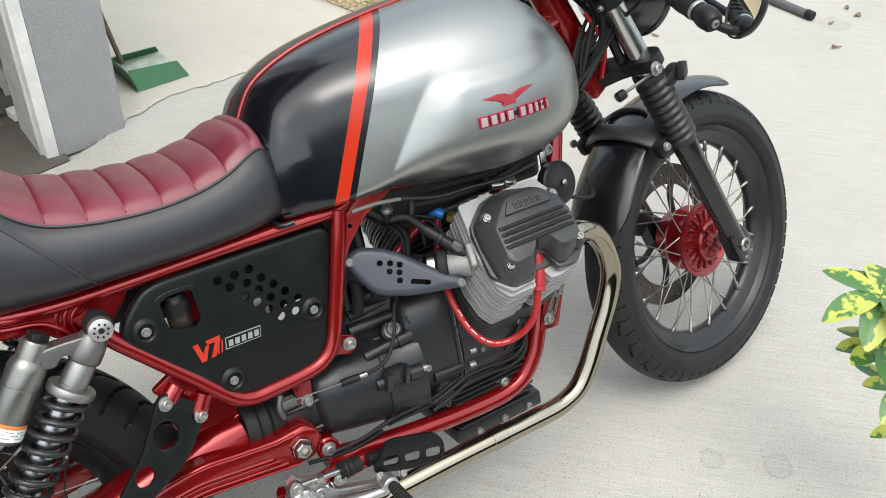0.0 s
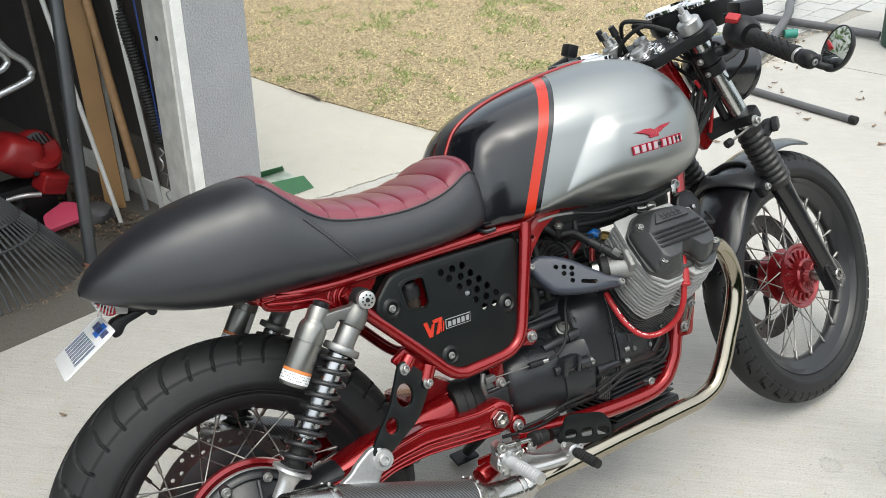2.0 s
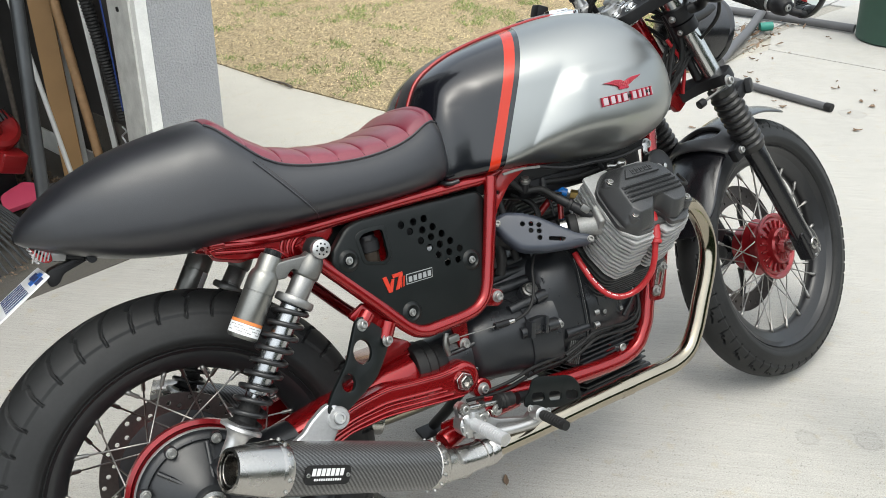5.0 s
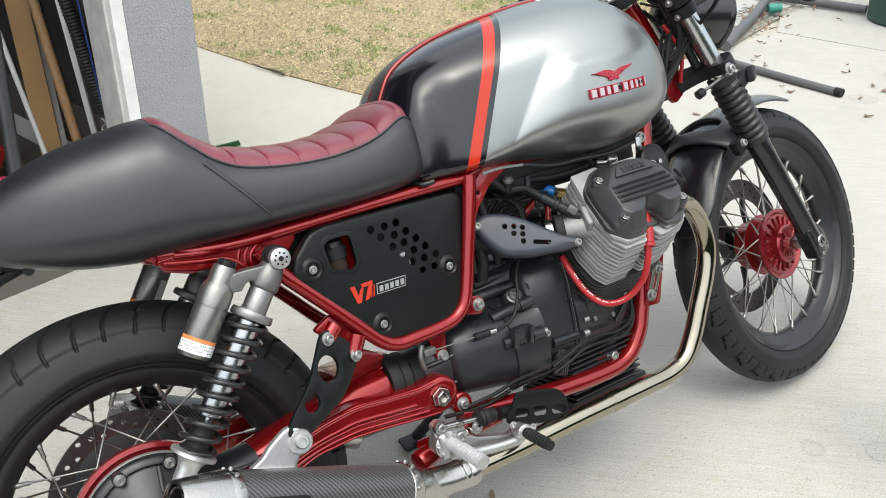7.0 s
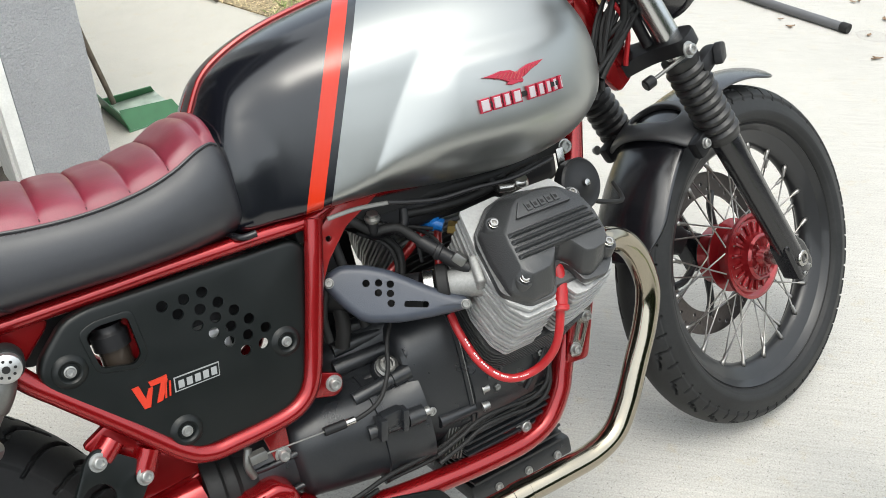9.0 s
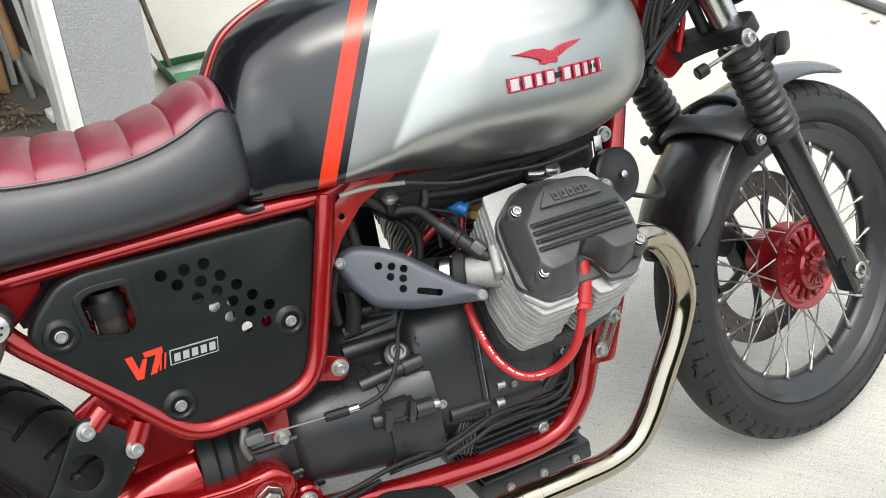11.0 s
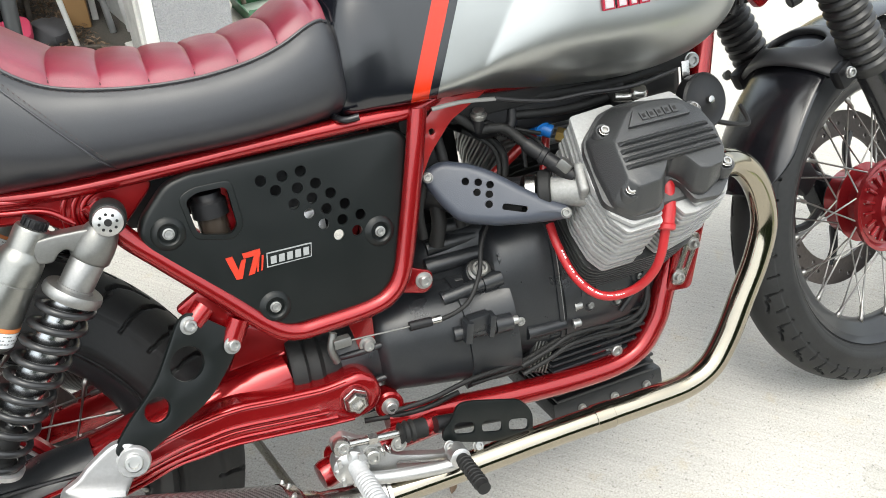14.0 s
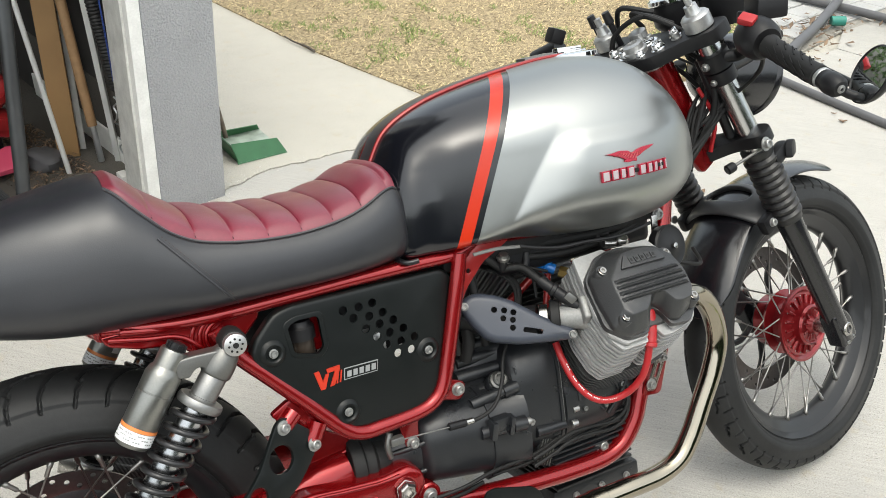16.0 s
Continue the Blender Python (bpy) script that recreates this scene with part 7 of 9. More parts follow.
fend = place("front_fender", grid_mesh("front_fender", fender_fn, 90, 30), M_FENDER, bike, "satin black front mudguard", FW, smooth=60)
fs = fend.modifiers.new("thickness", "SOLIDIFY")
fs.thickness, fs.offset = 0.003, 1
# fork brace over the fender: a loop with an opening
def brace_fn(u, v):
    ph, cs = 2 * np.pi * u, 2 * np.pi * v
    c, sn = np.cos(ph), np.sin(ph)
    oy = 0.106 * np.sign(sn) * np.abs(sn) ** 0.75
    oa = np.where(c > 0, 0.044 * np.abs(c) ** 0.8, -0.054 * np.abs(c) ** 0.8) - 0.026 * np.abs(sn) ** 3
    iy = 0.050 * np.sign(sn) * np.abs(sn) ** 0.8
    ia = 0.006 + np.where(c > 0, 0.022, 0.026) * np.sign(c) * np.abs(c) ** 0.8
    q = 0.5 + 0.5 * np.sign(np.cos(cs)) * np.abs(np.cos(cs)) ** 0.6
    h = 0.0065 * np.sign(np.sin(cs)) * np.abs(np.sin(cs)) ** 0.6
    y, a = iy + (oy - iy) * q, ia + (oa - ia) * q
    r = 0.358 - 0.052 * (np.abs(y) / 0.106) ** 2 + h - 0.010 * sstep(0.0, 0.045, a)
    th = np.radians(118) - a / 0.345
    return r * np.cos(th), y, r * np.sin(th)


brace = place("fork_brace", grid_mesh("fork_brace", brace_fn, 64, 20, wrap_u=True, wrap_v=True), M_BRACE, bike, "black fork brace over the mudguard", FW, smooth=60)


# ---- handlebar, mirror, headlight, instruments ----
def hb(x, y, z):
    return Vector((x, y, z))


bar_r = part("handlebar", tube([fk(0.652, -0.125, 0.0), fk(0.650, -0.16, 0.010), hb(1.130, -0.22, 0.945), hb(1.085, -0.40, 0.872)], 0.011, 16), M_BPLAST, bike, "black clip-on handlebar")
sw = part("switch_housing", lathe([(0.020, -0.010), (0.028, -0.004), (0.0325, 0.008), (0.0335, 0.024), (0.031, 0.038), (0.024, 0.048)], hb(1.128, -0.215, 0.948), hb(-0.045, -0.18, -0.073), 26), M_BPLAST, bar_r)
part("kill_switch", block((0.020, 0.026, 0.012), Matrix.Translation(hb(1.102, -0.236, 0.9705)) @ pose(0, 0, 0, 25, -30, 10), 0.003), M_REDCABLE, sw, "red kill switch")
grip = part("grip", lathe([(0.015, 0.0), (0.0185, 0.003), (0.0165, 0.010), (0.0152, 0.05), (0.0148, 0.11), (0.0160, 0.122), (0.0160, 0.128), (0.013, 0.130)], hb(1.113, -0.265, 0.928), hb(-0.045, -0.18, -0.073), 26), M_RUBBER, bar_r, "black rubber grip")
gax = Vector((-0.045, -0.18, -0.073)).normalized()
gb = basis(hb(1.113, -0.265, 0.928), gax)
for k in range(9):
    for j in range(5):
        a = 2 * math.pi * (j / 5 + 0.13 * (k % 2))
        p = [gb @ Vector((0.0160 * math.cos(a + 0.5 * t), 0.0160 * math.sin(a + 0.5 * t), 0.016 + 0.0105 * k + 0.016 * t)) for t in (0, 0.5, 1)]
        part("grip_ridge", tube(p, 0.0011, 5, 2), M_RUBBER, grip)
be = part("bar_end", lathe([(0.0125, 0.130), (0.0135, 0.132), (0.0135, 0.144), (0.0155, 0.148), (0.0165, 0.156), (0.0150, 0.170), (0.0105, 0.176), (0.0, 0.177)], hb(1.113, -0.265, 0.928), gax, 26), M_BPLAST, bar_r)
part("bar_end_band", lathe([(0.0140, 0.131), (0.0147, 0.132), (0.0147, 0.137), (0.0140, 0.138)], hb(1.113, -0.265, 0.928), gax, 24, caps=False), M_ALU, be)
bolt("bar_end_bolt", gb @ Vector((0, 0, 0.176)), gax, be, 0.005, 0.003, 1.2)
part("mirror_stem", tube([hb(1.076, -0.408, 0.868), hb(1.100, -0.430, 0.850), hb(1.122, -0.453, 0.864)], 0.0065, 12), M_BPLAST, bar_r)
mir_n = Vector((-0.84, 0.30, 0.43)).normalized()
mp = Vector((1.105, -0.447, 0.878))
mir = part("mirror", lathe([(0.0, -0.016), (0.020, -0.015), (0.036, -0.010), (0.041, -0.003), (0.0415, 0.002), (0.0395, 0.003), (0.039, 0.001)], mp, mir_n, 44), M_BPLAST, bar_r, "round bar-end mirror")
part("mirror_glass", lathe([(0.0392, 0.0012), (0.0, 0.0014)], mp, mir_n, 44), M_MIRROR, mir)
lever = part("brake_lever_hand", tube([hb(1.150, -0.215, 0.925), hb(1.160, -0.27, 0.905), hb(1.150, -0.34, 0.880), hb(1.135, -0.40, 0.860)], 0.006, 12), M_BPLAST, bar_r)
part("brake_reservoir", block((0.055, 0.045, 0.034), Matrix.Translation(hb(1.175, -0.205, 0.985)) @ pose(0, 0, 0, 8, 0, -15), 0.006), M_BPLAST, bar_r, "black brake fluid reservoir")
part("brake_master", tube([hb(1.16, -0.19, 0.955), hb(1.165, -0.235, 0.935)], 0.013, 16, smooth=False), M_BPLAST, bar_r)
part("perch_bolt", lathe([(0.010, 0), (0.010, 0.014), (0.008, 0.016)], hb(1.148, -0.182, 0.968), hb(0.1, 0, 1), 14), M_BPLAST, bar_r)
for pts in ([fk(0.62, -0.05, 0.02), hb(1.22, -0.13, 0.92), hb(1.19, -0.19, 0.93), hb(1.16, -0.215, 0.935)], [hb(1.15, -0.22, 0.93), hb(1.20, -0.16, 0.88), hb(1.20, -0.08, 0.83), hb(1.14, -0.05, 0.78)]):
    part("control_cable", tube(pts, 0.004, 8), M_RUBBER, bar_r)
# far handlebar
bar_l = part("handlebar", tube([fk(0.652, 0.125, 0.0), fk(0.650, 0.16, 0.0), hb(1.06, 0.28, 0.94), hb(1.00, 0.42, 0.885)], 0.011, 14), M_BPLAST, bike, "black clip-on handlebar")
part("grip", tube([hb(1.045, 0.315, 0.927), hb(1.00, 0.42, 0.885)], 0.0175, 18, smooth=False), M_RUBBER, bar_l)
part("switch_housing", tube([hb(1.075, 0.235, 0.955), hb(1.05, 0.29, 0.937)], 0.025, 18, smooth=False), M_BPLAST, bar_l)
part("clutch_lever", tube([hb(1.10, 0.22, 0.95), hb(1.10, 0.30, 0.93), hb(1.06, 0.40, 0.90)], 0.006, 10), M_BPLAST, bar_l)
part("clutch_perch", block((0.03, 0.03, 0.03), pose(1.04, 0.20, 0.985, 10, 20, 0), 0.006), M_BPLAST, bar_l)
for yy in (0.06, 0.10):
    part("adjuster_knob", lathe([(0.006, 0.71), (0.006, 0.76), (0.009, 0.762), (0.0075, 0.785), (0.0, 0.786)], fk(0, yy + 0.02, 0.0), FORK_AX, 12), M_BPLAST, top_y)
# two clocks
for yy in (-0.048, 0.060):
    ax = Vector((-0.16, 0.02, 1.0))
    c = Vector((1.238 - 0.20 * yy, yy, 1.022))
    ck = part("instrument", lathe([(0.0, -0.058), (0.036, -0.056), (0.047, -0.042), (0.050, 0.0)], c, ax, 40), M_BPLAST, bike, "chrome-rimmed dial")
    part("instrument_rim", lathe([(0.050, -0.003), (0.054, 0.0), (0.054, 0.007), (0.049, 0.010), (0.046, 0.004)], c, ax, 44, caps=False), M_CHROME, ck)
    part("instrument_face", lathe([(0.0465, 0.003), (0.0, 0.003)], c, ax, 40), M_DIAL, ck)
    part("dial_mark", slab(circle2(0, 0, 0.041, 40), 0.0004, basis(c + ax.normalized() * 0.0034, ax), holes=[circle2(0, 0, 0.0385, 40)]), M_GREYINK, ck, smooth=0)
    for k in range(11):
        a = radians(-130 + 26 * k)
        part("dial_tick", block((0.0018, 0.006, 0.0006), basis(c + ax.normalized() * 0.0038, ax) @ pose(0.033 * math.sin(a), 0.033 * math.cos(a), 0, 0, 0, -math.degrees(a)), 0), M_DARK, ck)
    part("dial_needle", block((0.0018, 0.034, 0.0008), basis(c + ax.normalized() * 0.004, ax) @ pose(0.005, 0.009, 0, 0, 0, 30), 0), M_ORANGE, ck)
# chromed nuts and caps on the upper yoke
for yy, of, r, h in ((-0.050, -0.050, 0.010, 0.014), (-0.020, -0.066, 0.008, 0.012), (0.020, -0.060, 0.010, 0.016), (0.058, -0.046, 0.010, 0.014), (-0.062, -0.012, 0.008, 0.018), (0.0, -0.020, 0.016, 0.010)):
    nut = part("yoke_nut", lathe([(r * 1.35, 0.712), (r * 1.35, 0.716), (r, 0.717), (r, 0.712 + h * 0.8), (r * 0.8, 0.712 + h), (r * 0.45, 0.712 + h), (r * 0.4, 0.710 + h * 0.8), (0, 0.710 + h * 0.8)], fk(0, yy, of), FORK_AX, 18), M_CHROME, top_y)
for k, pts in enumerate(([fk(0.72, -0.03, 0.03), fk(0.76, 0.0, 0.0), fk(0.745, 0.06, -0.02), fk(0.70, 0.09, -0.03)], [fk(0.72, 0.05, 0.04), fk(0.765, 0.03, 0.01), fk(0.74, -0.04, 0.0), fk(0.69, -0.07, 0.02)], [fk(0.74, 0.09, 0.02), fk(0.78, 0.05, 0.01), fk(0.75, 0.0, 0.03)])):
    part("yoke_cable", tube(pts, 0.005, 8), M_RUBBER, top_y)
# headlight bowl
hl = part("headlight", lathe([(0.0, -0.11), (0.035, -0.105), (0.058, -0.085), (0.072, -0.05), (0.078, -0.01), (0.080, 0.02), (0.076, 0.024), (0.072, 0.020), (0.0, 0.028)], (1.325, 0.01, 0.865), SR @ Vector((0.97, 0, -0.22)), 44), M_FENDER, bike, "black round headlight")
part("headlight_rim", lathe([(0.0795, 0.010), (0.082, 0.014), (0.082, 0.024), (0.077, 0.028)], (1.325, 0.01, 0.865), SR @ Vector((0.97, 0, -0.22)), 44, caps=False), M_FENDER, hl)
for sgn in (-1, 1):
    part("headlight_ear", tube([fk(0.62, sgn * 0.108, 0.02), fk(0.585, sgn * 0.088, 0.13)], 0.012, 12, smooth=False), M_BPLAST, hl)
    part("headlight_stay", tube([fk(0.50, sgn * 0.085, -0.02), fk(0.66, sgn * 0.085, -0.01)], 0.009, 12, smooth=False), M_BPLAST, hl)
# wiring bundle round the steering head
random.seed(5)
loom = part("wiring_loom", tube([(1.16, -0.07, 0.90), (1.18, -0.075, 0.85), (1.175, -0.06, 0.79), (1.12, -0.055, 0.74)], 0.006, 10), M_RUBBER, bike, "black wires and hoses round the steering head")
for k in range(18):
    j = [random.uniform(-1, 1) for _ in range(8)]
    part("wire", tube([(1.19 + 0.03 * j[0], -0.02 + 0.07 * j[1], 0.93 + 0.02 * j[2]), (1.20 + 0.02 * j[3], -0.05 + 0.04 * j[4], 0.87), (1.17 + 0.03 * j[5], -0.055 + 0.02 * j[6], 0.81), (1.10 + 0.02 * j[7], -0.05 + 0.02 * j[0], 0.72 + 0.02 * j[1])], random.choice((0.0025, 0.0035, 0.0045)), 7, 6), M_RUBBER, loom)
part("red_wire", tube([(1.16, -0.055, 0.86), (1.19, -0.06, 0.80), (1.185, -0.05, 0.74)], 0.004, 8), M_REDCABLE, loom)
part("neck_gusset", slab(rounded([(1.165, 0.835), (1.195, 0.77), (1.205, 0.72), (1.175, 0.70), (1.15, 0.73)], 0.01), 0.012, side(-0.028), bevel=0.003), M_RED, frame_tube)

# ---- tail light and plate ----
tl = part("tail_light", slab(rounded([(-0.136, 0.768, 0.004), (-0.108, 0.756, 0.006), (-0.108, 0.732, 0.010), (-0.126, 0.736, 0.010)], 0.006), 0.07, side(0.035), bevel=0.006, bseg=3), M_REDLENS, bike, "red tail light with a clear end")
for k in range(5):
    part("lens_stripe", block((0.0022, 0.0012, 0.022), pose(-0.131 + 0.0052 * k, -0.0354, 0.749 - 0.0005 * k, 0, 28, 0), 0.0004), M_GALVLENS, tl)
part("tail_light_base", block((0.022, 0.062, 0.026), pose(-0.098, 0, 0.744, 0, 18, 0), 0.005), M_GALVLENS, tl, "clear lens end")
part("tail_light_mount", block((0.03, 0.05, 0.03), pose(-0.075, 0, 0.742, 0, 18, 0), 0.006), M_BPLAST, tl)
for k in range(5):
    part("lens_rib", tube([(-0.1355 + 0.0018 * k, -0.033, 0.763 - 0.0065 * k), (-0.1355 + 0.0018 * k, 0.033, 0.763 - 0.0065 * k)], 0.0014, 6, smooth=False), M_WHITEINK, tl)
part("plate_bracket", slab(rounded([(-0.118, 0.722), (-0.060, 0.733), (-0.052, 0.724), (-0.098, 0.711), (-0.108, 0.697), (-0.121, 0.695), (-0.124, 0.708)], 0.006), 0.036, side(0.018), bevel=0.003), M_BPLAST, bike)
part("indicator_stub", tube([(-0.058, -0.03, 0.726), (-0.058, -0.050, 0.726)], 0.0075, 14, smooth=False), M_BPLAST, bike)
up = (Vector((-0.123, 0, 0.7199)) - Vector((-0.206, 0, 0.6714))).normalized()
MP = tilted((-0.165, 0.010, 0.694), (0, -1, 0), up)
plate = part("licence_plate", slab(rounded([(-0.100, -0.050), (0.100, -0.050), (0.100, 0.050), (-0.100, 0.050)], 0.010), 0.0018, MP, bevel=0.0004), M_WHITE, bike, "white licence plate with blue sticker and dark bars")
for k in range(7):
    x = -0.086 + 0.0250 * k
    for x0, x1 in ((0.002, 0.0055), (0.0115, 0.015)):
        part("plate_bar", slab([(x + x0, -0.027), (x + x1, -0.027), (x + x1, 0.014), (x + x0, 0.014)], 0.0006, MP @ Matrix.Translation((0, 0, 0.0018))), M_INK, plate, smooth=0)
part("plate_sticker", slab([(-0.012, 0.022), (0.036, 0.022), (0.036, 0.046), (-0.012, 0.046)], 0.0008, MP @ Matrix.Translation((0, 0, 0.0018))), M_PBLUE, plate, smooth=0)
for k in range(4):
    part("plate_bar", slab([(-0.052 + 0.010 * k, 0.028), (-0.047 + 0.010 * k, 0.028), (-0.047 + 0.010 * k, 0.042), (-0.052 + 0.010 * k, 0.042)], 0.0008, MP @ Matrix.Translation((0, 0, 0.0018))), M_INK, plate, smooth=0)
    part("plate_bar", slab([(0.042 + 0.010 * k, 0.028), (0.047 + 0.010 * k, 0.028), (0.047 + 0.010 * k, 0.042), (0.042 + 0.010 * k, 0.042)], 0.0008, MP @ Matrix.Translation((0, 0, 0.0018))), M_INK, plate, smooth=0)
part("plate_bar", slab([(-0.008, 0.029), (0.030, 0.029), (0.030, 0.039), (-0.008, 0.039)], 0.0011, MP @ Matrix.Translation((0, 0, 0.0018))), M_INK, plate, smooth=0)


# ---- ground and surroundings ----
def concrete(name, base, broom=0.25, angle=-0.74, stains=()):
    """Broomed concrete: fine aggregate, drag lines, blotches and small dark specks."""
    m = bpy.data.materials.new(name)
    m.use_nodes = True
    nt = m.node_tree
    b = nt.nodes["Principled BSDF"]
    co = nt.nodes.new("ShaderNodeTexCoord").outputs["Object"]

    def noise_at(scale, detail=5.0, vec=co, rough=0.55):
        n = nt.nodes.new("ShaderNodeTexNoise")
        n.inputs["Scale"].default_value, n.inputs["Detail"].default_value, n.inputs["Roughness"].default_value = scale, detail, rough
        nt.links.new(vec, n.inputs["Vector"])
        return n.outputs["Fac"]

    mp = nt.nodes.new("ShaderNodeMapping")
    mp.vector_type = "TEXTURE"
    mp.inputs["Rotation"].default_value[2] = angle
    mp.inputs["Scale"].default_value = (1 / 7, 1 / 190, 1)
    nt.links.new(co, mp.inputs["Vector"])
    drag = noise_at(1.0, 3.0, mp.outputs[0])
    blot, mid, fine = noise_at(1.3, 6.0), noise_at(14.0, 6.0), noise_at(300.0, 3.0)
    speck = noise_at(75.0, 2.0)
    val = math_node(nt, "ADD", math_node(nt, "MULTIPLY", math_node(nt, "SUBTRACT", blot, 0.5), 0.30), math_node(nt, "MULTIPLY", math_node(nt, "SUBTRACT", mid, 0.5), 0.16))
    val = math_node(nt, "ADD", val, math_node(nt, "MULTIPLY", math_node(nt, "SUBTRACT", fine, 0.5), 1.0))
    val = math_node(nt, "ADD", val, math_node(nt, "MULTIPLY", math_node(nt, "SUBTRACT", drag, 0.5), broom))
    sp = math_node(nt, "MULTIPLY", math_node(nt, "GREATER_THAN", speck, 0.745), -0.35)
    pit = math_node(nt, "MULTIPLY", math_node(nt, "GREATER_THAN", noise_at(170.0, 1.0), 0.675), -0.30)
    val = math_node(nt, "ADD", math_node(nt, "ADD", math_node(nt, "ADD", val, sp), pit), 1.0)
    # dried rings left by puddles
    for cx, cy, rad in stains:
        dv = nt.nodes.new("ShaderNodeVectorMath")
        dv.operation = "DISTANCE"
        dv.inputs[1].default_value = (cx, cy, 0)
        nt.links.new(co, dv.inputs[0])
        wob = math_node(nt, "ADD", dv.outputs["Value"], math_node(nt, "MULTIPLY", math_node(nt, "SUBTRACT", mid, 0.5), 0.03))
        rim_ = math_node(nt, "LESS_THAN", math_node(nt, "ABSOLUTE", math_node(nt, "SUBTRACT", wob, rad)), 0.0035)
        ins = math_node(nt, "LESS_THAN", wob, rad)
        val = math_node(nt, "SUBTRACT", val, math_node(nt, "ADD", math_node(nt, "MULTIPLY", rim_, 0.10), math_node(nt, "MULTIPLY", ins, 0.07)))
    rust = nt.nodes.new("ShaderNodeMixRGB")
    rust.inputs[1].default_value = base + (1,)
    rust.inputs[2].default_value = (base[0] * 0.98, base[1] * 0.86, base[2] * 0.62, 1)
    mr = nt.nodes.new("ShaderNodeMapRange")
    mr.inputs["From Min"].default_value, mr.inputs["From Max"].default_value, mr.inputs["To Max"].default_value = 0.58, 0.72, 0.35
    nt.links.new(noise_at(22.0, 4.0), mr.inputs["Value"])
    nt.links.new(mr.outputs[0], rust.inputs[0])
    v = nt.nodes.new("ShaderNodeVectorMath")
    v.operation = "SCALE"
    nt.links.new(rust.outputs[0], v.inputs[0])
    nt.links.new(val, v.inputs["Scale"])
    nt.links.new(v.outputs[0], b.inputs["Base Color"])
    b.inputs["Roughness"].default_value = 0.85
    bp = nt.nodes.new("ShaderNodeBump")
    bp.inputs["Strength"].default_value, bp.inputs["Distance"].default_value = 0.35, 0.002
    nt.links.new(math_node(nt, "ADD", math_node(nt, "MULTIPLY", drag, 0.7), math_node(nt, "MULTIPLY", fine, 0.5)), bp.inputs["Height"])
    nt.links.new(bp.outputs[0], b.inputs["Normal"])
    return m


M_CONC = concrete("broomed_concrete", (0.402, 0.388, 0.357), broom=0.42, stains=((1.267, -0.180, 0.024), (1.375, -0.265, 0.030), (1.62, 0.42, 0.03), (3.252, 1.050, 0.055)))
M_CONC2 = concrete("smooth_concrete", (0.46, 0.437, 0.380), broom=0.08)
M_PAVER = concrete("grey_paver", (0.40, 0.40, 0.39), broom=0.05)
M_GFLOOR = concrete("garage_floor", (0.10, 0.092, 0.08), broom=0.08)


def soil_mat():
    m = bpy.data.materials.new("dry_lawn_soil")
    m.use_nodes = True
    nt = m.node_tree
    b = nt.nodes["Principled BSDF"]
    co = nt.nodes.new("ShaderNodeTexCoord").outputs["Object"]
    ramp = nt.nodes.new("ShaderNodeValToRGB")
    n = nt.nodes.new("ShaderNodeTexNoise")
    n.inputs["Scale"].default_value, n.inputs["Detail"].default_value, n.inputs["Roughness"].default_value = 60, 9, 0.85
    nt.links.new(co, n.inputs["Vector"])
    e = ramp.color_ramp.elements
    e[0].position, e[0].color = 0.38, (0.065, 0.046, 0.027, 1)
    e[1].position, e[1].color = 0.64, (0.62, 0.50, 0.30, 1)
    nt.links.new(n.outputs["Fac"], ramp.inputs[0])
    nt.links.new(ramp.outputs[0], b.inputs["Base Color"])
    b.inputs["Roughness"].default_value = 0.95
    return m


def blade_mat(name, c0, c1):
    m = bpy.data.materials.new(name)
    m.use_nodes = True
    nt = m.node_tree
    b = nt.nodes["Principled BSDF"]
    g = nt.nodes.new("ShaderNodeNewGeometry")
    mx = nt.nodes.new("ShaderNodeMix")
    mx.data_type = "RGBA"
    mx.inputs[6].default_value, mx.inputs[7].default_value = (*c0, 1), (*c1, 1)
    nt.links.new(g.outputs["Random Per Island"], mx.inputs[0])
    nt.links.new(mx.outputs[2], b.inputs["Base Color"])
    b.inputs["Roughness"].default_value = 0.7
    return m


M_SOIL = soil_mat()
M_STRAW = blade_mat("dry_grass", (0.105, 0.075, 0.036), (0.84, 0.68, 0.39))
M_GRASS = blade_mat("green_grass", (0.09, 0.17, 0.035), (0.34, 0.44, 0.13))
M_DEADLEAF = blade_mat("dead_leaf", (0.11, 0.070, 0.042), (0.29, 0.20, 0.13))
M_SAND = mat("jointing_sand", (0.30, 0.285, 0.25), 0.95, grain=0.3, grain_scale=90, bump=0.3, bump_scale=300)
M_EARTH = mat("dark_earth", (0.10, 0.085, 0.07), 0.95, grain=0.3, grain_scale=60)
def stucco_mat():
    """Sprayed grey stucco: close lumps with fine sand between."""
    m = mat("grey_stucco", (0.36, 0.365, 0.372), 0.9, grain=0.10, grain_scale=260, stain=0.04)
    nt = m.node_tree
    co = nt.nodes.new("ShaderNodeTexCoord").outputs["Object"]
    lump = nt.nodes.new("ShaderNodeTexNoise")
    lump.inputs["Scale"].default_value, lump.inputs["Detail"].default_value = 170, 2.5
    nt.links.new(co, lump.inputs["Vector"])
    up = nt.nodes.new("ShaderNodeMapRange")
    up.inputs["From Min"].default_value, up.inputs["From Max"].default_value = 0.42, 0.66
    nt.links.new(lump.outputs["Fac"], up.inputs["Value"])
    bp = nt.nodes.new("ShaderNodeBump")
    bp.inputs["Strength"].default_value, bp.inputs["Distance"].default_value = 0.9, 0.0028
    nt.links.new(up.outputs[0], bp.inputs["Height"])
    nt.links.new(bp.outputs[0], nt.nodes["Principled BSDF"].inputs["Normal"])
    return m


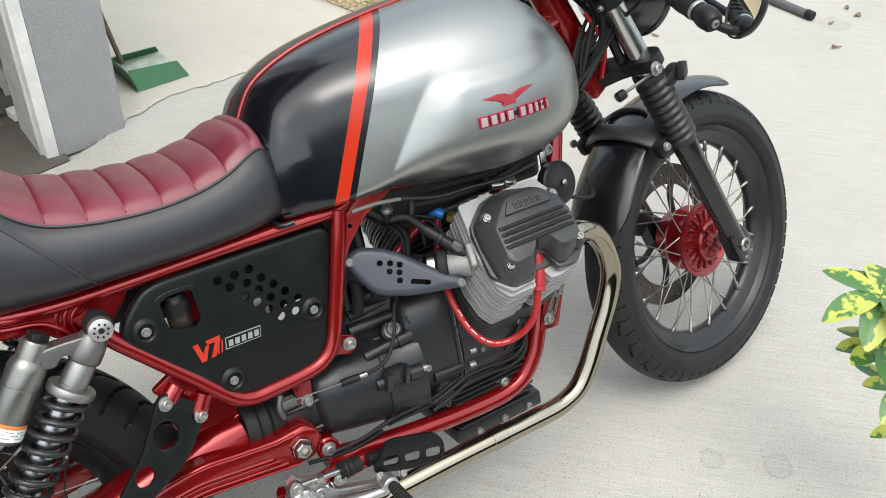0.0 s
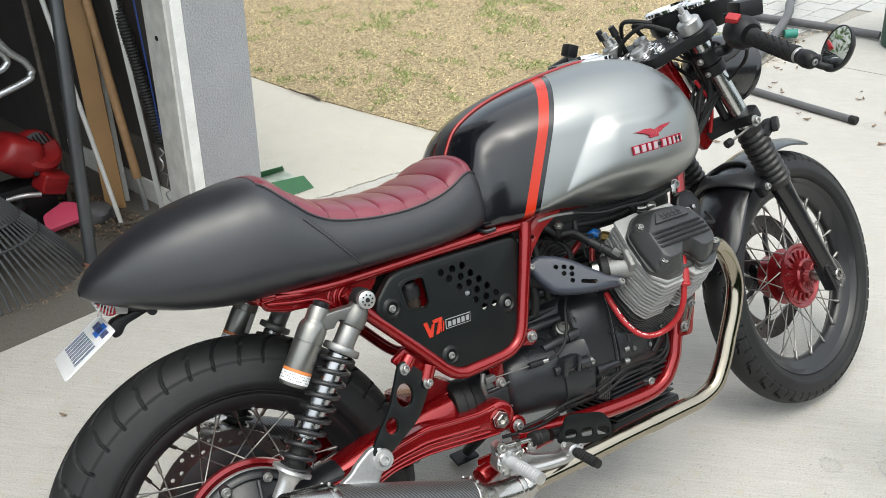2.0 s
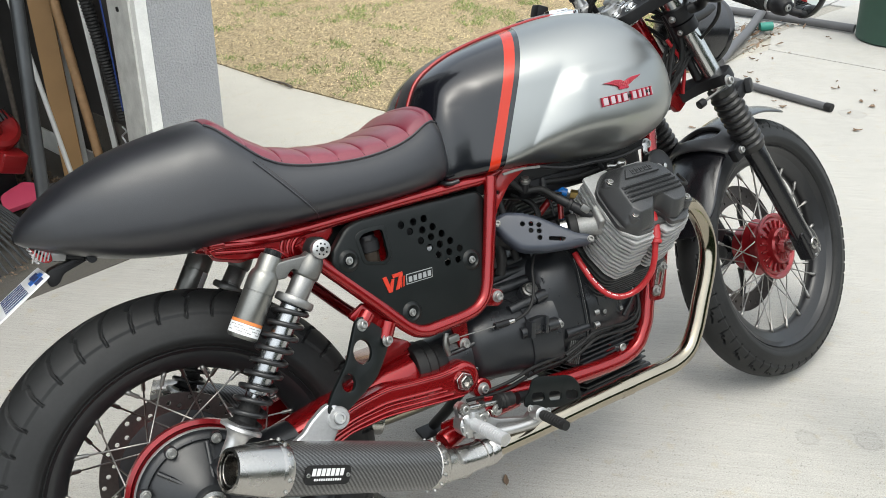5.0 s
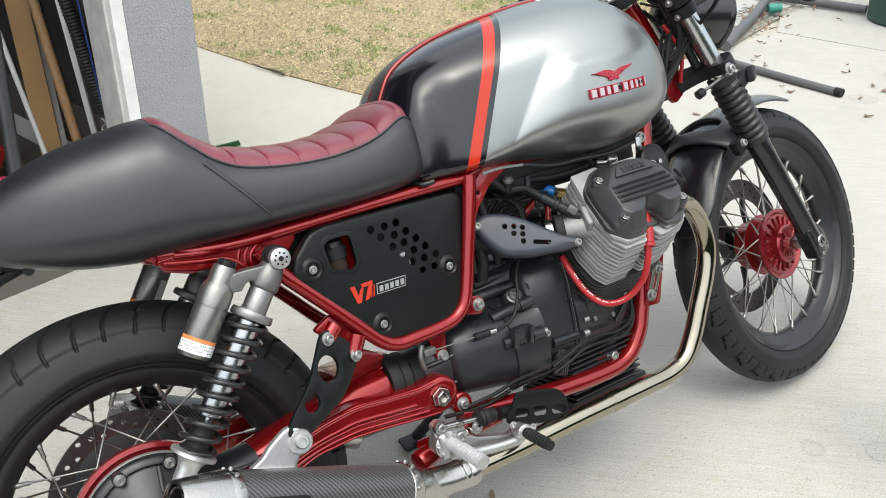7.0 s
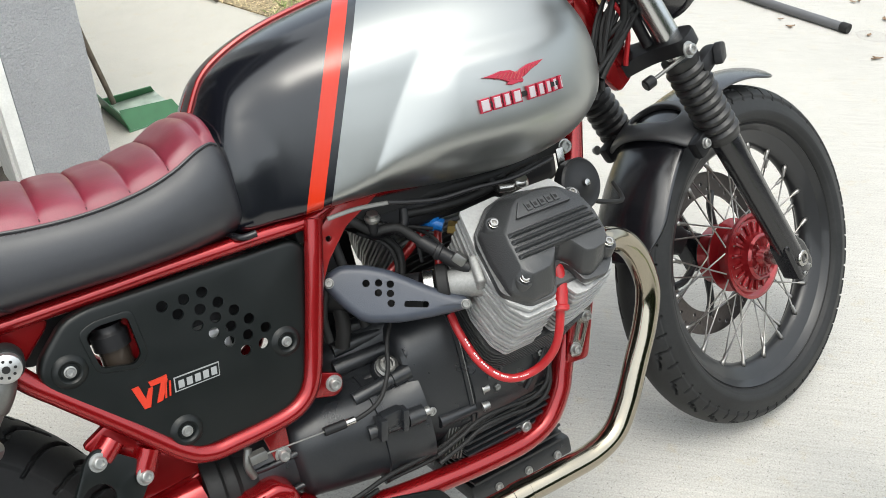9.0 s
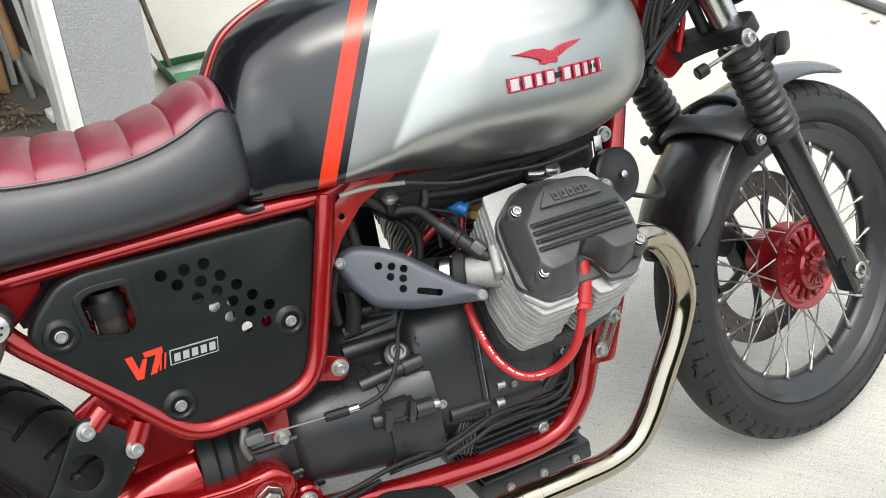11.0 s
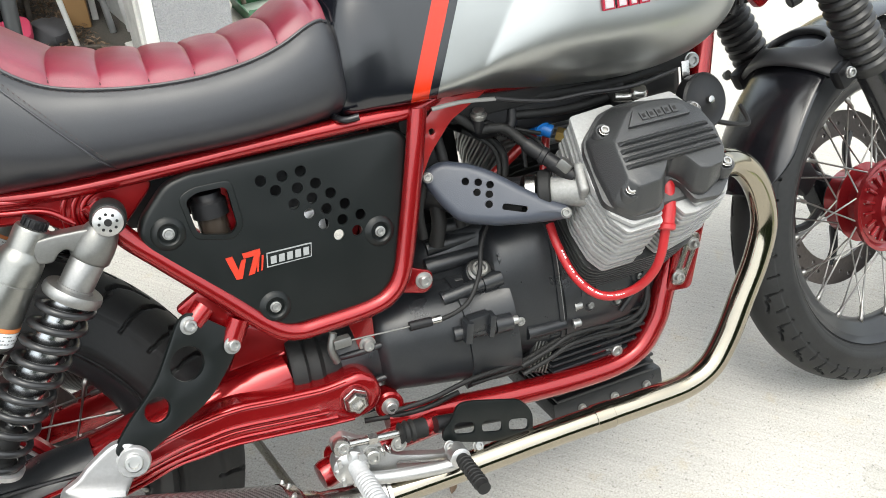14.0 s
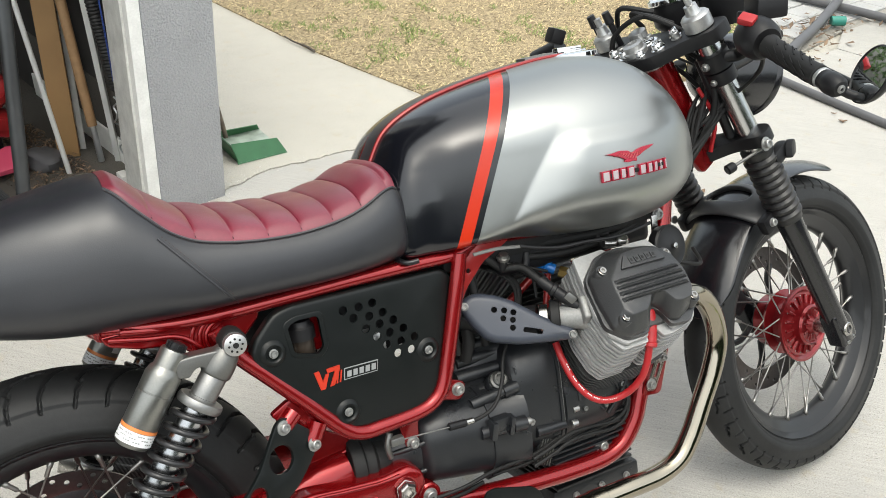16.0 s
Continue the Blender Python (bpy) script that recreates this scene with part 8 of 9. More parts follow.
M_STUCCO = stucco_mat()
M_TRIM = mat("white_trim_paint", (0.74, 0.74, 0.71), 0.45, stain=0.10, stain_scale=14, grain=0.05, bump=0.15, bump_scale=60)
M_JAMB = mat("worn_white_jamb", (0.60, 0.60, 0.57), 0.6, stain=0.14, stain_scale=20, grain=0.06, bump=0.2, bump_scale=80)
# near-black base carries the shade inside the garage; the roof shares it
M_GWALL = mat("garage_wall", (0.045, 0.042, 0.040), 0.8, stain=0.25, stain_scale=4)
M_WOOD = mat("pale_wood", (0.36, 0.22, 0.11), 0.5, grain=0.15, grain_scale=40, stain=0.1)
M_BOARD = mat("hardboard", (0.34, 0.20, 0.085), 0.55, stain=0.10, stain_scale=6)
M_PIPE = mat("dark_steel_pipe", (0.11, 0.115, 0.12), 0.35, 0.7, stain=0.15)
M_PIPE2 = mat("grey_painted_tube", (0.095, 0.095, 0.10), 0.5, stain=0.12)
M_GALV = mat("galvanised_steel", (0.55, 0.57, 0.58), 0.35, 0.85, stain=0.15)
M_PVC = mat("white_pvc", (0.62, 0.62, 0.60), 0.45, stain=0.12)
M_GREEN = mat("green_enamel", (0.025, 0.13, 0.045), 0.4, stain=0.15, stain_scale=12)
M_PANWORN = mat("worn_pan", (0.33, 0.38, 0.32), 0.5, stain=0.3, stain_scale=20)
M_BIN = mat("green_bin_plastic", (0.022, 0.060, 0.042), 0.55, stain=0.08)
M_TOOLRED = mat("red_tool_plastic", (0.27, 0.012, 0.014), 0.35, stain=0.12)
M_PINK = mat("pink_plastic", (0.60, 0.07, 0.14), 0.45)
M_HOSE = mat("black_corrugated", (0.025, 0.025, 0.025), 0.55)
M_RAKE = mat("grey_black_plastic", (0.045, 0.047, 0.05), 0.5, stain=0.25, stain_scale=25)
M_CRUMB = mat("pale_crumb", (0.62, 0.60, 0.56), 0.9)
M_TEAL = mat("teal_plastic", (0.03, 0.22, 0.17), 0.5)
M_BLUEEDGE = mat("blue_sheet", (0.02, 0.05, 0.22), 0.5)


def thing(name, bm, material, label, category, group="", kind="", m=None, smooth=40):
    ob = part(name, bm, material, None, "", m, smooth)
    return tagged(ob, label, category, group, kind)


ground = thing("ground", slab([(-60, -60), (60, -60), (60, 60), (-60, 60)], 0.02, Matrix.Translation((0, 0, -0.045))), M_CONC2, "pale concrete and soil reaching into the distance", "ground", kind="structure", smooth=0)


def jagged(a, b, n, amp, seed):
    random.seed(seed)
    a, b = Vector(a), Vector(b)
    d = (b - a)
    s = Vector((-d.y, d.x)).normalized()
    pts, off = [], 0
    for k in range(n + 1):
        off = off * 0.6 + random.uniform(-amp, amp)
        pts.append(a + d * (k / n) + s * (off if 0 < k < n else 0))
    return pts


# slabs of concrete parted by an old crack and by joints
crack = jagged((0.42, 1.585), (0.62, 1.715), 8, 0.006, 1) + jagged((0.62, 1.715), (0.80, 1.805), 8, 0.006, 2)[1:] + jagged((0.80, 1.805), (1.66, 1.875), 40, 0.007, 3)[1:] + [Vector((3.40, 1.90))]
pad = [(-12, -14), (3.95, -14), (3.95, 1.36), (3.80, 1.93)] + [(p.x, p.y - 0.006) for p in crack[::-1]] + [(-0.3, 1.40), (-3.2, 0.85), (-12, 0.85)]
pavement = thing("pavement", slab(pad, 0.025, Matrix.Translation((0, 0, -0.025)), holes=[[(0.266, 0.56), (0.330, 0.326), (0.372, 0.17), (0.392, 0.09), (0.405, 0.094), (0.387, 0.173), (0.345, 0.329), (0.280, 0.564)]]), M_CONC, "broom-finished concrete driveway slab with a crack along its edge", "pavement", kind="structure", smooth=0)
walk_o = [(p.x, p.y + 0.004) for p in crack if p.x < 1.70 and p.x > 0.5] + [(1.72, 1.90), (1.66, 2.12), (1.50, 2.55), (1.385, 2.88), (1.17, 3.73), (0.36, 6.8), (-0.9, 6.8), (0.40, 2.0)]
thing("path", slab(walk_o, 0.024, Matrix.Translation((0, 0, -0.024))), M_CONC2, "smooth pale concrete garden path beside the lawn", "path", kind="structure", smooth=0)
thing("pavement_far", slab([(3.96, -14), (14, -14), (14, 3.4), (4.80, 2.27), (4.06, 2.12), (3.806, 1.94), (3.958, 1.36)], 0.025, Matrix.Translation((0, 0, -0.025))), M_CONC, "second concrete slab beyond a straight joint", "pavement", kind="structure", smooth=0)
thing("garage_floor", slab([(0.42, 1.59), (-0.3, 1.404), (-3.2, 0.854), (-4.2, 4.0), (0.1, 5.2), (0.40, 2.0)], 0.020, Matrix.Translation((0, 0, -0.022))), M_GFLOOR, "dark blotched concrete garage floor", "floor", kind="structure", smooth=0)

# dry lawn
LAWN = [(1.625, 2.10), (1.46, 2.55), (1.345, 2.87), (1.13, 3.72), (0.32, 6.8), (-2, 16), (14, 16), (6.2, 6.2), (4.2, 3.1), (3.45, 1.94), (1.69, 1.89)]
lawn = thing("lawn", slab(LAWN, 0.030, Matrix.Translation((0, 0, -0.025))), M_SOIL, "patchy dry lawn, straw-coloured with green tufts", "lawn", kind="structure", smooth=0)


def blades(count, seed, material, name, label, green):
    """Short blades over the visible lawn, clumped by noise."""
    rng = np.random.default_rng(seed)
    x, y = rng.uniform(0.2, 6.0, count * 3), rng.uniform(1.9, 8.0, count * 3)
    keep = poly_inside(x, y, LAWN) > -0.016
    x, y = x[keep], y[keep]
    if green:
        w = np.array([0.7 * noise.noise((a * 1.5, b * 1.5, 3.0)) + 0.8 * noise.noise((a * 4.5, b * 4.5, 8.0)) + 0.6 * noise.noise((a * 14, b * 14, 2.0)) for a, b in zip(x, y)])
        x, y = x[w > 0.27], y[w > 0.27]
    x, y = x[:count], y[:count]
    n = len(x)
    L = rng.uniform(0.012, 0.034, n) if green else rng.uniform(0.007, 0.026, n)
    az = rng.uniform(0, 2 * np.pi, n)
    tilt = rng.uniform(0.35, 1.1, n) if green else rng.uniform(0.05, 0.55, n)
    wd = rng.uniform(0.0009, 0.0020, n) if green else rng.uniform(0.0011, 0.0032, n)
    z = 0.005 + rng.uniform(0, 0.010, n)
    dx, dy, dz = np.cos(az) * np.cos(tilt) * L, np.sin(az) * np.cos(tilt) * L, np.sin(tilt) * L
    sx, sy = -np.sin(az) * wd, np.cos(az) * wd
    co = np.stack([np.stack([x - sx, y - sy, z], -1), np.stack([x + sx, y + sy, z], -1), np.stack([x + dx * 0.6, y + dy * 0.6, z + dz * 0.75], -1) + np.stack([sx, sy, 0 * sx], -1) * 0.7, np.stack([x + dx, y + dy, z + dz], -1)], 1).reshape(-1, 3)
    f = np.arange(n)[:, None] * 4 + np.array([0, 1, 2, 3])
    me = bpy.data.meshes.new(name)
    me.from_pydata(co.tolist(), [], f.tolist())
    me.update()
    tagged(place(name, me, material, None, smooth=0), label, "grass", kind="stuff")


blades(180000, 1, M_STRAW, "dry_grass", "matted straw-coloured dry grass blades", False)
blades(80000, 2, M_GRASS, "green_grass", "scattered tufts of green grass", True)

# pavers: offset rows beside the slab, each one a piece
pav = thing("paver_bed", slab([(3.47, 1.945), (4.05, 2.135), (4.80, 2.285), (14, 3.42), (14, 9), (6.3, 6.1), (4.25, 3.05)], 0.012, Matrix.Translation((0, 0, -0.024))), M_SAND, "bed of grey concrete pavers laid in offset rows", "paving", kind="structure", smooth=0)
pme = bpy.data.meshes.new("paver")
pb = block((0.232, 0.152, 0.02), None, 0.004, bseg=1)
pb.to_mesh(pme)
pb.free()
pme.materials.append(M_PAVER)
bed = [(3.47, 1.945), (4.05, 2.135), (4.80, 2.285), (8.5, 2.75), (8.5, 6.4), (6.3, 6.1), (4.25, 3.05)]
ang = radians(13)
count = 0
random.seed(9)
for r in range(30):
    for c in range(30):
        lx, ly = (c + 0.5 * (r % 2)) * 0.24, r * 0.16
        px = 3.2 + lx * math.cos(ang) - ly * math.sin(ang)
        py = 1.75 + lx * math.sin(ang) + ly * math.cos(ang)
        if float(poly_inside(np.array([px]), np.array([py]), bed)[0]) > 0.03 and count < 290:
            o = new("paver", pme)
            o.parent = pav
            o.matrix_local = pose(px, py, -0.009 + random.uniform(-0.002, 0.002), random.uniform(-0.6, 0.6), random.uniform(-0.6, 0.6), 13 + random.uniform(-0.8, 0.8))
            count += 1

# ---- garage post, trim and wall ----
TILT = pose(0, 0, 0, 0, 2.2, 0)


def upright(outline, h, origin):
    return slab([(x - origin[0], y - origin[1]) for x, y in outline], h, Matrix.Translation((origin[0], origin[1], -0.02)) @ TILT, bevel=0.006)


post = thing("wall_post", upright([(0.402, 1.630), (0.612, 1.682), (0.560, 1.875), (0.352, 1.820)], 2.4, (0.61, 1.68)), M_STUCCO, "grey stucco end of the garage wall", "wall", kind="structure", smooth=20)
thing("trim", upright([(0.366, 1.628), (0.400, 1.628), (0.392, 1.668), (0.358, 1.660)], 2.38, (0.61, 1.68)), M_TRIM, "white painted door trim", "trim", kind="structure", smooth=20)
jamb = thing("door_jamb", upright([(0.352, 1.655), (0.366, 1.658), (0.356, 1.835), (0.334, 1.84)], 2.38, (0.61, 1.68)), M_JAMB, "scuffed white wooden garage door jamb", "door jamb", kind="structure", smooth=20)
part("jamb_stop", upright([(0.384, 1.650), (0.392, 1.650), (0.380, 1.690), (0.372, 1.690)], 2.37, (0.61, 1.68)), M_TRIM, jamb)
part("bolt_hole", lathe([(0.008, 0.0), (0.008, 0.004), (0.004, 0.004), (0.0035, -0.002), (0, -0.002)], (0.372, 1.745, 0.72), (-0.98, -0.18, 0.0), 14), M_DARK, jamb)
part("floor_bracket", block((0.03, 0.05, 0.03), pose(0.335, 1.90, 0.02, 0, 0, 15), 0.004), M_TRIM, jamb)
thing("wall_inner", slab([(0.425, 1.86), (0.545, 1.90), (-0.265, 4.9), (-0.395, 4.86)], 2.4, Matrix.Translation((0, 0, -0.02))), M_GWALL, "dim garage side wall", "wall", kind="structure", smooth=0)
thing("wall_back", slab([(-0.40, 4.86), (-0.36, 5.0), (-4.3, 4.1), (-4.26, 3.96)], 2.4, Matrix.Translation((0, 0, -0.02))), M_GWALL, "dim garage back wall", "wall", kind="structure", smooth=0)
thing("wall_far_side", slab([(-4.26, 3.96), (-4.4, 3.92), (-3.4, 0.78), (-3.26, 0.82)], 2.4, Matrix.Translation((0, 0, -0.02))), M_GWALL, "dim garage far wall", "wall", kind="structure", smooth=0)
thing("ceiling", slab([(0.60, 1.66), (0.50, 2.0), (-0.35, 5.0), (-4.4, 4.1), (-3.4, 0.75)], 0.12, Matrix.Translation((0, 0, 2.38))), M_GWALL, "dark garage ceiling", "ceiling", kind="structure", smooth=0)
thing("baseboard", slab([(0.398, 1.90), (0.413, 1.905), (0.168, 2.80), (0.153, 2.795)], 0.09, Matrix.Translation((0, 0, -0.002)), bevel=0.004), M_TRIM, "white baseboard along the garage wall", "baseboard", kind="structure", smooth=20)
thing("wall_curb", slab([(0.406, 1.905), (0.424, 1.91), (0.180, 2.80), (0.161, 2.795)], 0.26, Matrix.Translation((0, 0, -0.002)), bevel=0.006), M_GFLOOR, "dark blotched concrete foot of the garage wall", "wall", kind="structure", smooth=20)

# unseen header over the opening, and roof whose added eave shades the threshold
thing("wall_front", slab([(0.60, 1.66), (0.56, 1.80), (-3.30, 0.93), (-3.26, 0.79)], 0.30, Matrix.Translation((0, 0, 2.30))), M_STUCCO, "grey stucco header over the garage opening", "wall", kind="structure", smooth=0)
thing("roof", slab([(0.66, 1.25), (-0.55, 6.2), (-5.2, 5.1), (-4.05, 0.2)], 0.14, Matrix.Translation((0, 0, 2.62))), M_GWALL, "unseen flat dark roof, its overhanging eave added to shade the threshold", "roof", kind="structure", smooth=0)

# ---- tools in the garage ----
def rod(name, a, b, r, material, label, category, seg=16):
    return thing(name, tube([a, b], r, seg, smooth=False), material, label, category)


pipe_d = thing("steel_pipe", tube([(0.020, 1.755, 0.0), (0.225, 2.035, 1.60)], 0.021, 24, smooth=False), M_PIPE, "dark steel pipe leaning in the garage", "pipe")
part("pipe_foot", lathe([(0.025, 0.0), (0.025, 0.018), (0.021, 0.020)], (0.020, 1.755, 0.0), (0.13, 0.17, 0.97), 22), mat("rusty_collar", (0.16, 0.07, 0.05), 0.7, grain=0.2), pipe_d)
rod("thin_pole", (0.180, 2.01, 0.0), (0.075, 2.20, 1.30), 0.0085, M_PVC, "thin white leaning pole", "pole")
thing("board", slab([(0.0, 0.0), (0.072, 0.0), (0.072, 1.5), (0.0, 1.5)], 0.012, tilted((0.165, 2.185, 0.0), (0.95, -0.30, 0), (-0.02, 0.16, 1.0)), bevel=0.002), M_BOARD, "brown hardboard strip leaning on the wall", "board")
hnd = thing("tool_handle", tube([(0.285, 2.105, 0.13), (0.262, 2.19, 0.75), (0.24, 2.27, 1.45)], 0.0165, 18), M_WOOD, "worn wooden tool handle with steel ferrule", "tool")
part("ferrule", tube([(0.292, 2.09, 0.0), (0.285, 2.105, 0.14)], 0.0105, 16, smooth=False), M_GALV, hnd)
thing("pvc_strip", slab([(-0.010, 0), (0.010, 0), (0.010, 0.9), (-0.010, 0.9)], 0.006, tilted((0.250, 2.215, 0.0), (0.95, -0.30, 0), (-0.03, 0.16, 1.0)), bevel=0.001), M_PVC, "white plastic strip leaning behind a board", "strip")
thing("square_pole", slab([(-0.0095, 0), (0.0095, 0), (0.0095, 1.5), (-0.0095, 1.5)], 0.019, tilted((0.350, 2.085, 0.0), (0.9, -0.4, 0), (-0.084, -0.067, 1.0)), bevel=0.003), M_PVC, "pale grey square metal pole leaning by the jamb", "pole")
hose = thing("corrugated_hose", lathe([(0.0178 + 0.0036 * (k % 2), 0.0055 * k) for k in range(230)], (0.370, 1.965, 0.30), (-0.095, 0.111, 1.0), 16), M_HOSE, "black corrugated hose hanging by the jamb", "hose")
random.seed(61)
coilw = [(0.352 + random.uniform(-0.014, 0.014), 1.935 + random.uniform(-0.015, 0.015), 0.29 - 0.018 * k) for k in range(14)]
thing("tangled_wire", tube(coilw, 0.003, 6, 6), M_GALV, "tangle of grey wire hanging below the hose", "wire")
thing("blue_sheet", slab([(0, 0), (0.005, 0), (0.005, 1.3), (0, 1.3)], 0.004, tilted((0.352, 1.885, 0.36), (1, 0, 0), (0.035, 0.03, 1.0))), M_BLUEEDGE, "edge of a folded blue sheet", "sheet")
thing("broom_pole", tube([(-0.062, 2.33, 0.62), (-0.11, 2.37, 1.40)], 0.014, 14, smooth=False), M_WOOD, "pale wooden broom pole standing in the garage", "pole")
chair = thing("folding_frame", tube([(-0.14, 2.02, 1.5), (-0.075, 2.05, 0.80), (0.015, 2.08, 0.62), (0.02, 2.08, 0.585), (-0.02, 2.07, 0.56), (-0.30, 2.0, 0.50)], 0.012, 16, 10), M_GALV, "bent galvanised tube frame hanging in the garage", "frame")
part("frame_tube", tube([(-0.20, 2.02, 1.5), (-0.13, 2.05, 0.80), (-0.045, 2.08, 0.66), (-0.05, 2.075, 0.625), (-0.10, 2.06, 0.61), (-0.32, 2.0, 0.57)], 0.011, 16, 10), M_GALV, chair)


def blob(size, m, seed, amp=0.12, seg=24):
    """A moulded, uneven rounded body."""
    bm = bmesh.new()
    bmesh.ops.create_uvsphere(bm, u_segments=seg, v_segments=seg // 2, radius=1.0)
    for v in bm.verts:
        p = v.co.copy()
        q = Vector([math.copysign(abs(c) ** 0.75, c) for c in p])
        v.co = Vector((q.x * size[0], q.y * size[1], q.z * size[2])) * (1 + amp * noise.noise(p * 1.6 + Vector((seed, 0, 0))))
    bm.transform(m)
    return bm


blower = thing("leaf_blower", blob((0.085, 0.09, 0.075), pose(-0.085, 2.17, 0.292, 0, 28, 15), 2.0), M_TOOLRED, "dusty red and black leaf blower on the floor", "leaf blower")
part("blower_housing", lathe([(0.060, -0.05), (0.078, -0.03), (0.084, 0.0), (0.080, 0.016), (0.066, 0.026), (0.050, 0.024), (0.030, 0.016), (0.0, 0.014)], (-0.018, 2.16, 0.292), (0.42, -0.62, 0.66), 36), M_TOOLRED, blower)
part("air_grille", slab(rounded([(-0.030, 0.010), (-0.020, 0.052), (0.030, 0.055), (0.050, 0.018), (0.034, 0.004)], 0.012), 0.010, tilted((-0.012, 2.150, 0.305), (0.80, 0.55, 0.0), (-0.25, 0.45, 0.75)), bevel=0.003), M_PIPE2, blower, "grey air grille")
for k in range(6):
    part("grille_rib", block((0.003, 0.006, 0.040), Matrix.Translation((-0.030 + 0.013 * k, 2.120 + 0.009 * k, 0.338)) @ pose(0, 0, 0, -35, 0, 35), 0.001), M_BPLAST, blower)
part("blower_base", block((0.095, 0.08, 0.075), pose(-0.005, 2.125, 0.185, 12, 22, 25), 0.012, bseg=3), M_TOOLRED, blower)
part("base_plate", block((0.070, 0.006, 0.040), pose(0.006, 2.082, 0.190, 12, 22, 25), 0.003), M_TOOLRED, blower)
part("switch_hole", lathe([(0.010, 0.0), (0.009, 0.004), (0.0, 0.003)], (-0.045, 2.098, 0.235), (0.2, -0.9, 0.4), 16), M_DARK, blower)
part("engine_block", block((0.20, 0.12, 0.17), pose(-0.10, 2.19, 0.100, 0, 0, 10), 0.02), M_BPLAST, blower)
part("blower_tube", tube([(-0.12, 2.12, 0.13), (-0.20, 2.06, 0.09), (-0.34, 2.0, 0.06)], 0.03, 18), M_BPLAST, blower)
part("pull_handle", tube([(-0.16, 2.08, 0.17), (-0.10, 2.07, 0.175), (-0.05, 2.075, 0.165)], 0.009, 10), M_ALUCAST, blower)
scoop = thing("plastic_scoop", slab(rounded([(-0.075, -0.045), (0.055, -0.055), (0.070, 0.020), (0.030, 0.055), (-0.060, 0.030)], 0.02), 0.02, pose(0.000, 2.085, 0.055, 22, -8, 8), bevel=0.006), M_PINK, "faded pink plastic scoop lying among tools", "scoop")
thing("wooden_stick", tube([(0.050, 2.27, 0.0), (0.072, 2.33, 0.30), (0.095, 2.42, 0.95)], 0.010, 10), M_EARTH, "weathered brown stick leaning on the wall", "stick")
thing("dirty_cloth", blob((0.055, 0.075, 0.032), pose(0.115, 2.13, 0.025, 0, 0, 30), 9.0, 0.35), M_PIPE2, "crumpled dark grey cloth on the garage floor", "cloth")
thing("fallen_stick", tube([(0.165, 2.00, 0.012), (0.235, 1.975, 0.016), (0.312, 1.94, 0.012)], 0.006, 8), M_EARTH, "dark stick lying on the leaf litter", "stick")
# leaf rake: flat tines in a fan
rk0 = Vector((-0.36, 1.94, 0.46))


def tine_tip(a):
    return Vector((-0.30 + 0.312 * math.cos(a), 1.835 + 0.235 * math.sin(a), 0.004))


def rake_at(a, t, up=0.0):
    """A point of the fan: t from the neck to the tip of the tine at angle a."""
    return rk0.lerp(tine_tip(a), t) + Vector((0.2, -0.3, 0.9)) * (up + 0.05 * t * (1 - t))


web = bmesh.new()
angles = [radians(12 - 150 * k / 29) for k in range(30)]
grid_v = [[web.verts.new(rake_at(a, t)) for t in (0.03, 0.16, 0.30, 0.44, 0.57)] for a in angles]
for r0, r1 in zip(grid_v, grid_v[1:]):
    for i in range(4):
        web.faces.new((r0[i], r0[i + 1], r1[i + 1], r1[i]))
rake = thing("leaf_rake", web, M_RAKE, "dark plastic leaf rake with spread tines", "rake")
rs_ = rake.modifiers.new("thickness", "SOLIDIFY")
rs_.thickness = 0.005
for a in angles:
    part("tine", tube([rake_at(a, t, 0.003) for t in (0.10, 0.3, 0.5, 0.7, 0.90)] + [rake_at(a, 0.97, -0.004), tine_tip(a)], 0.0040, 6, 3), M_RAKE, rake)
for t in (0.58, 0.70):
    part("tine_bar", tube([rake_at(a, t, 0.006) for a in angles[::3]], 0.0045, 8, 3), M_RAKE, rake)
part("rake_handle", tube([rk0 - Vector((-0.02, 0.02, 0.02)), rk0 + Vector((-0.35, 0.42, 0.85))], 0.012, 12, smooth=False), M_WOOD, rake)

# dead leaves
def leaf_bm(L, w, curl, seed):
    random.seed(seed)
    bm = bmesh.new()
    rows = []
    n = 6
    for i in range(n + 1):
        t = i / n
        ww = w * math.sin(math.pi * min(1, t * 0.93 + 0.05)) ** 0.8 * (1 + random.uniform(-0.15, 0.15))
        zc = curl * (4 * (t - 0.5) ** 2)
        rows.append([bm.verts.new((L * (t - 0.5), s * ww, zc + curl * 0.9 * abs(s) ** 1.5 + random.uniform(0, 0.002) + 0.001)) for s in (-1, -0.5, 0, 0.5, 1)])
    for a, b in zip(rows, rows[1:]):
        for j in range(4):
            bm.faces.new((a[j], a[j + 1], b[j + 1], b[j]))
    return bm


SPOTS = [(4.27, 1.90), (3.51, 1.30), (3.62, 1.18), (3.42, 1.12), (3.40, 1.05), (3.08, 0.91), (2.54, 1.33), (3.29, 1.67), (3.27, 1.58), (3.10, 1.35), (3.07, 1.28), (3.57, 1.86), (3.66, 1.80), (2.72, 1.62), (3.9, 1.1), (4.1, 0.7), (2.1, 1.05), (-0.21, 1.0), (0.62, 0.085), (4.5, 1.2), (3.75, 0.6), (1.75, 1.5), (4.9, 2.0)]
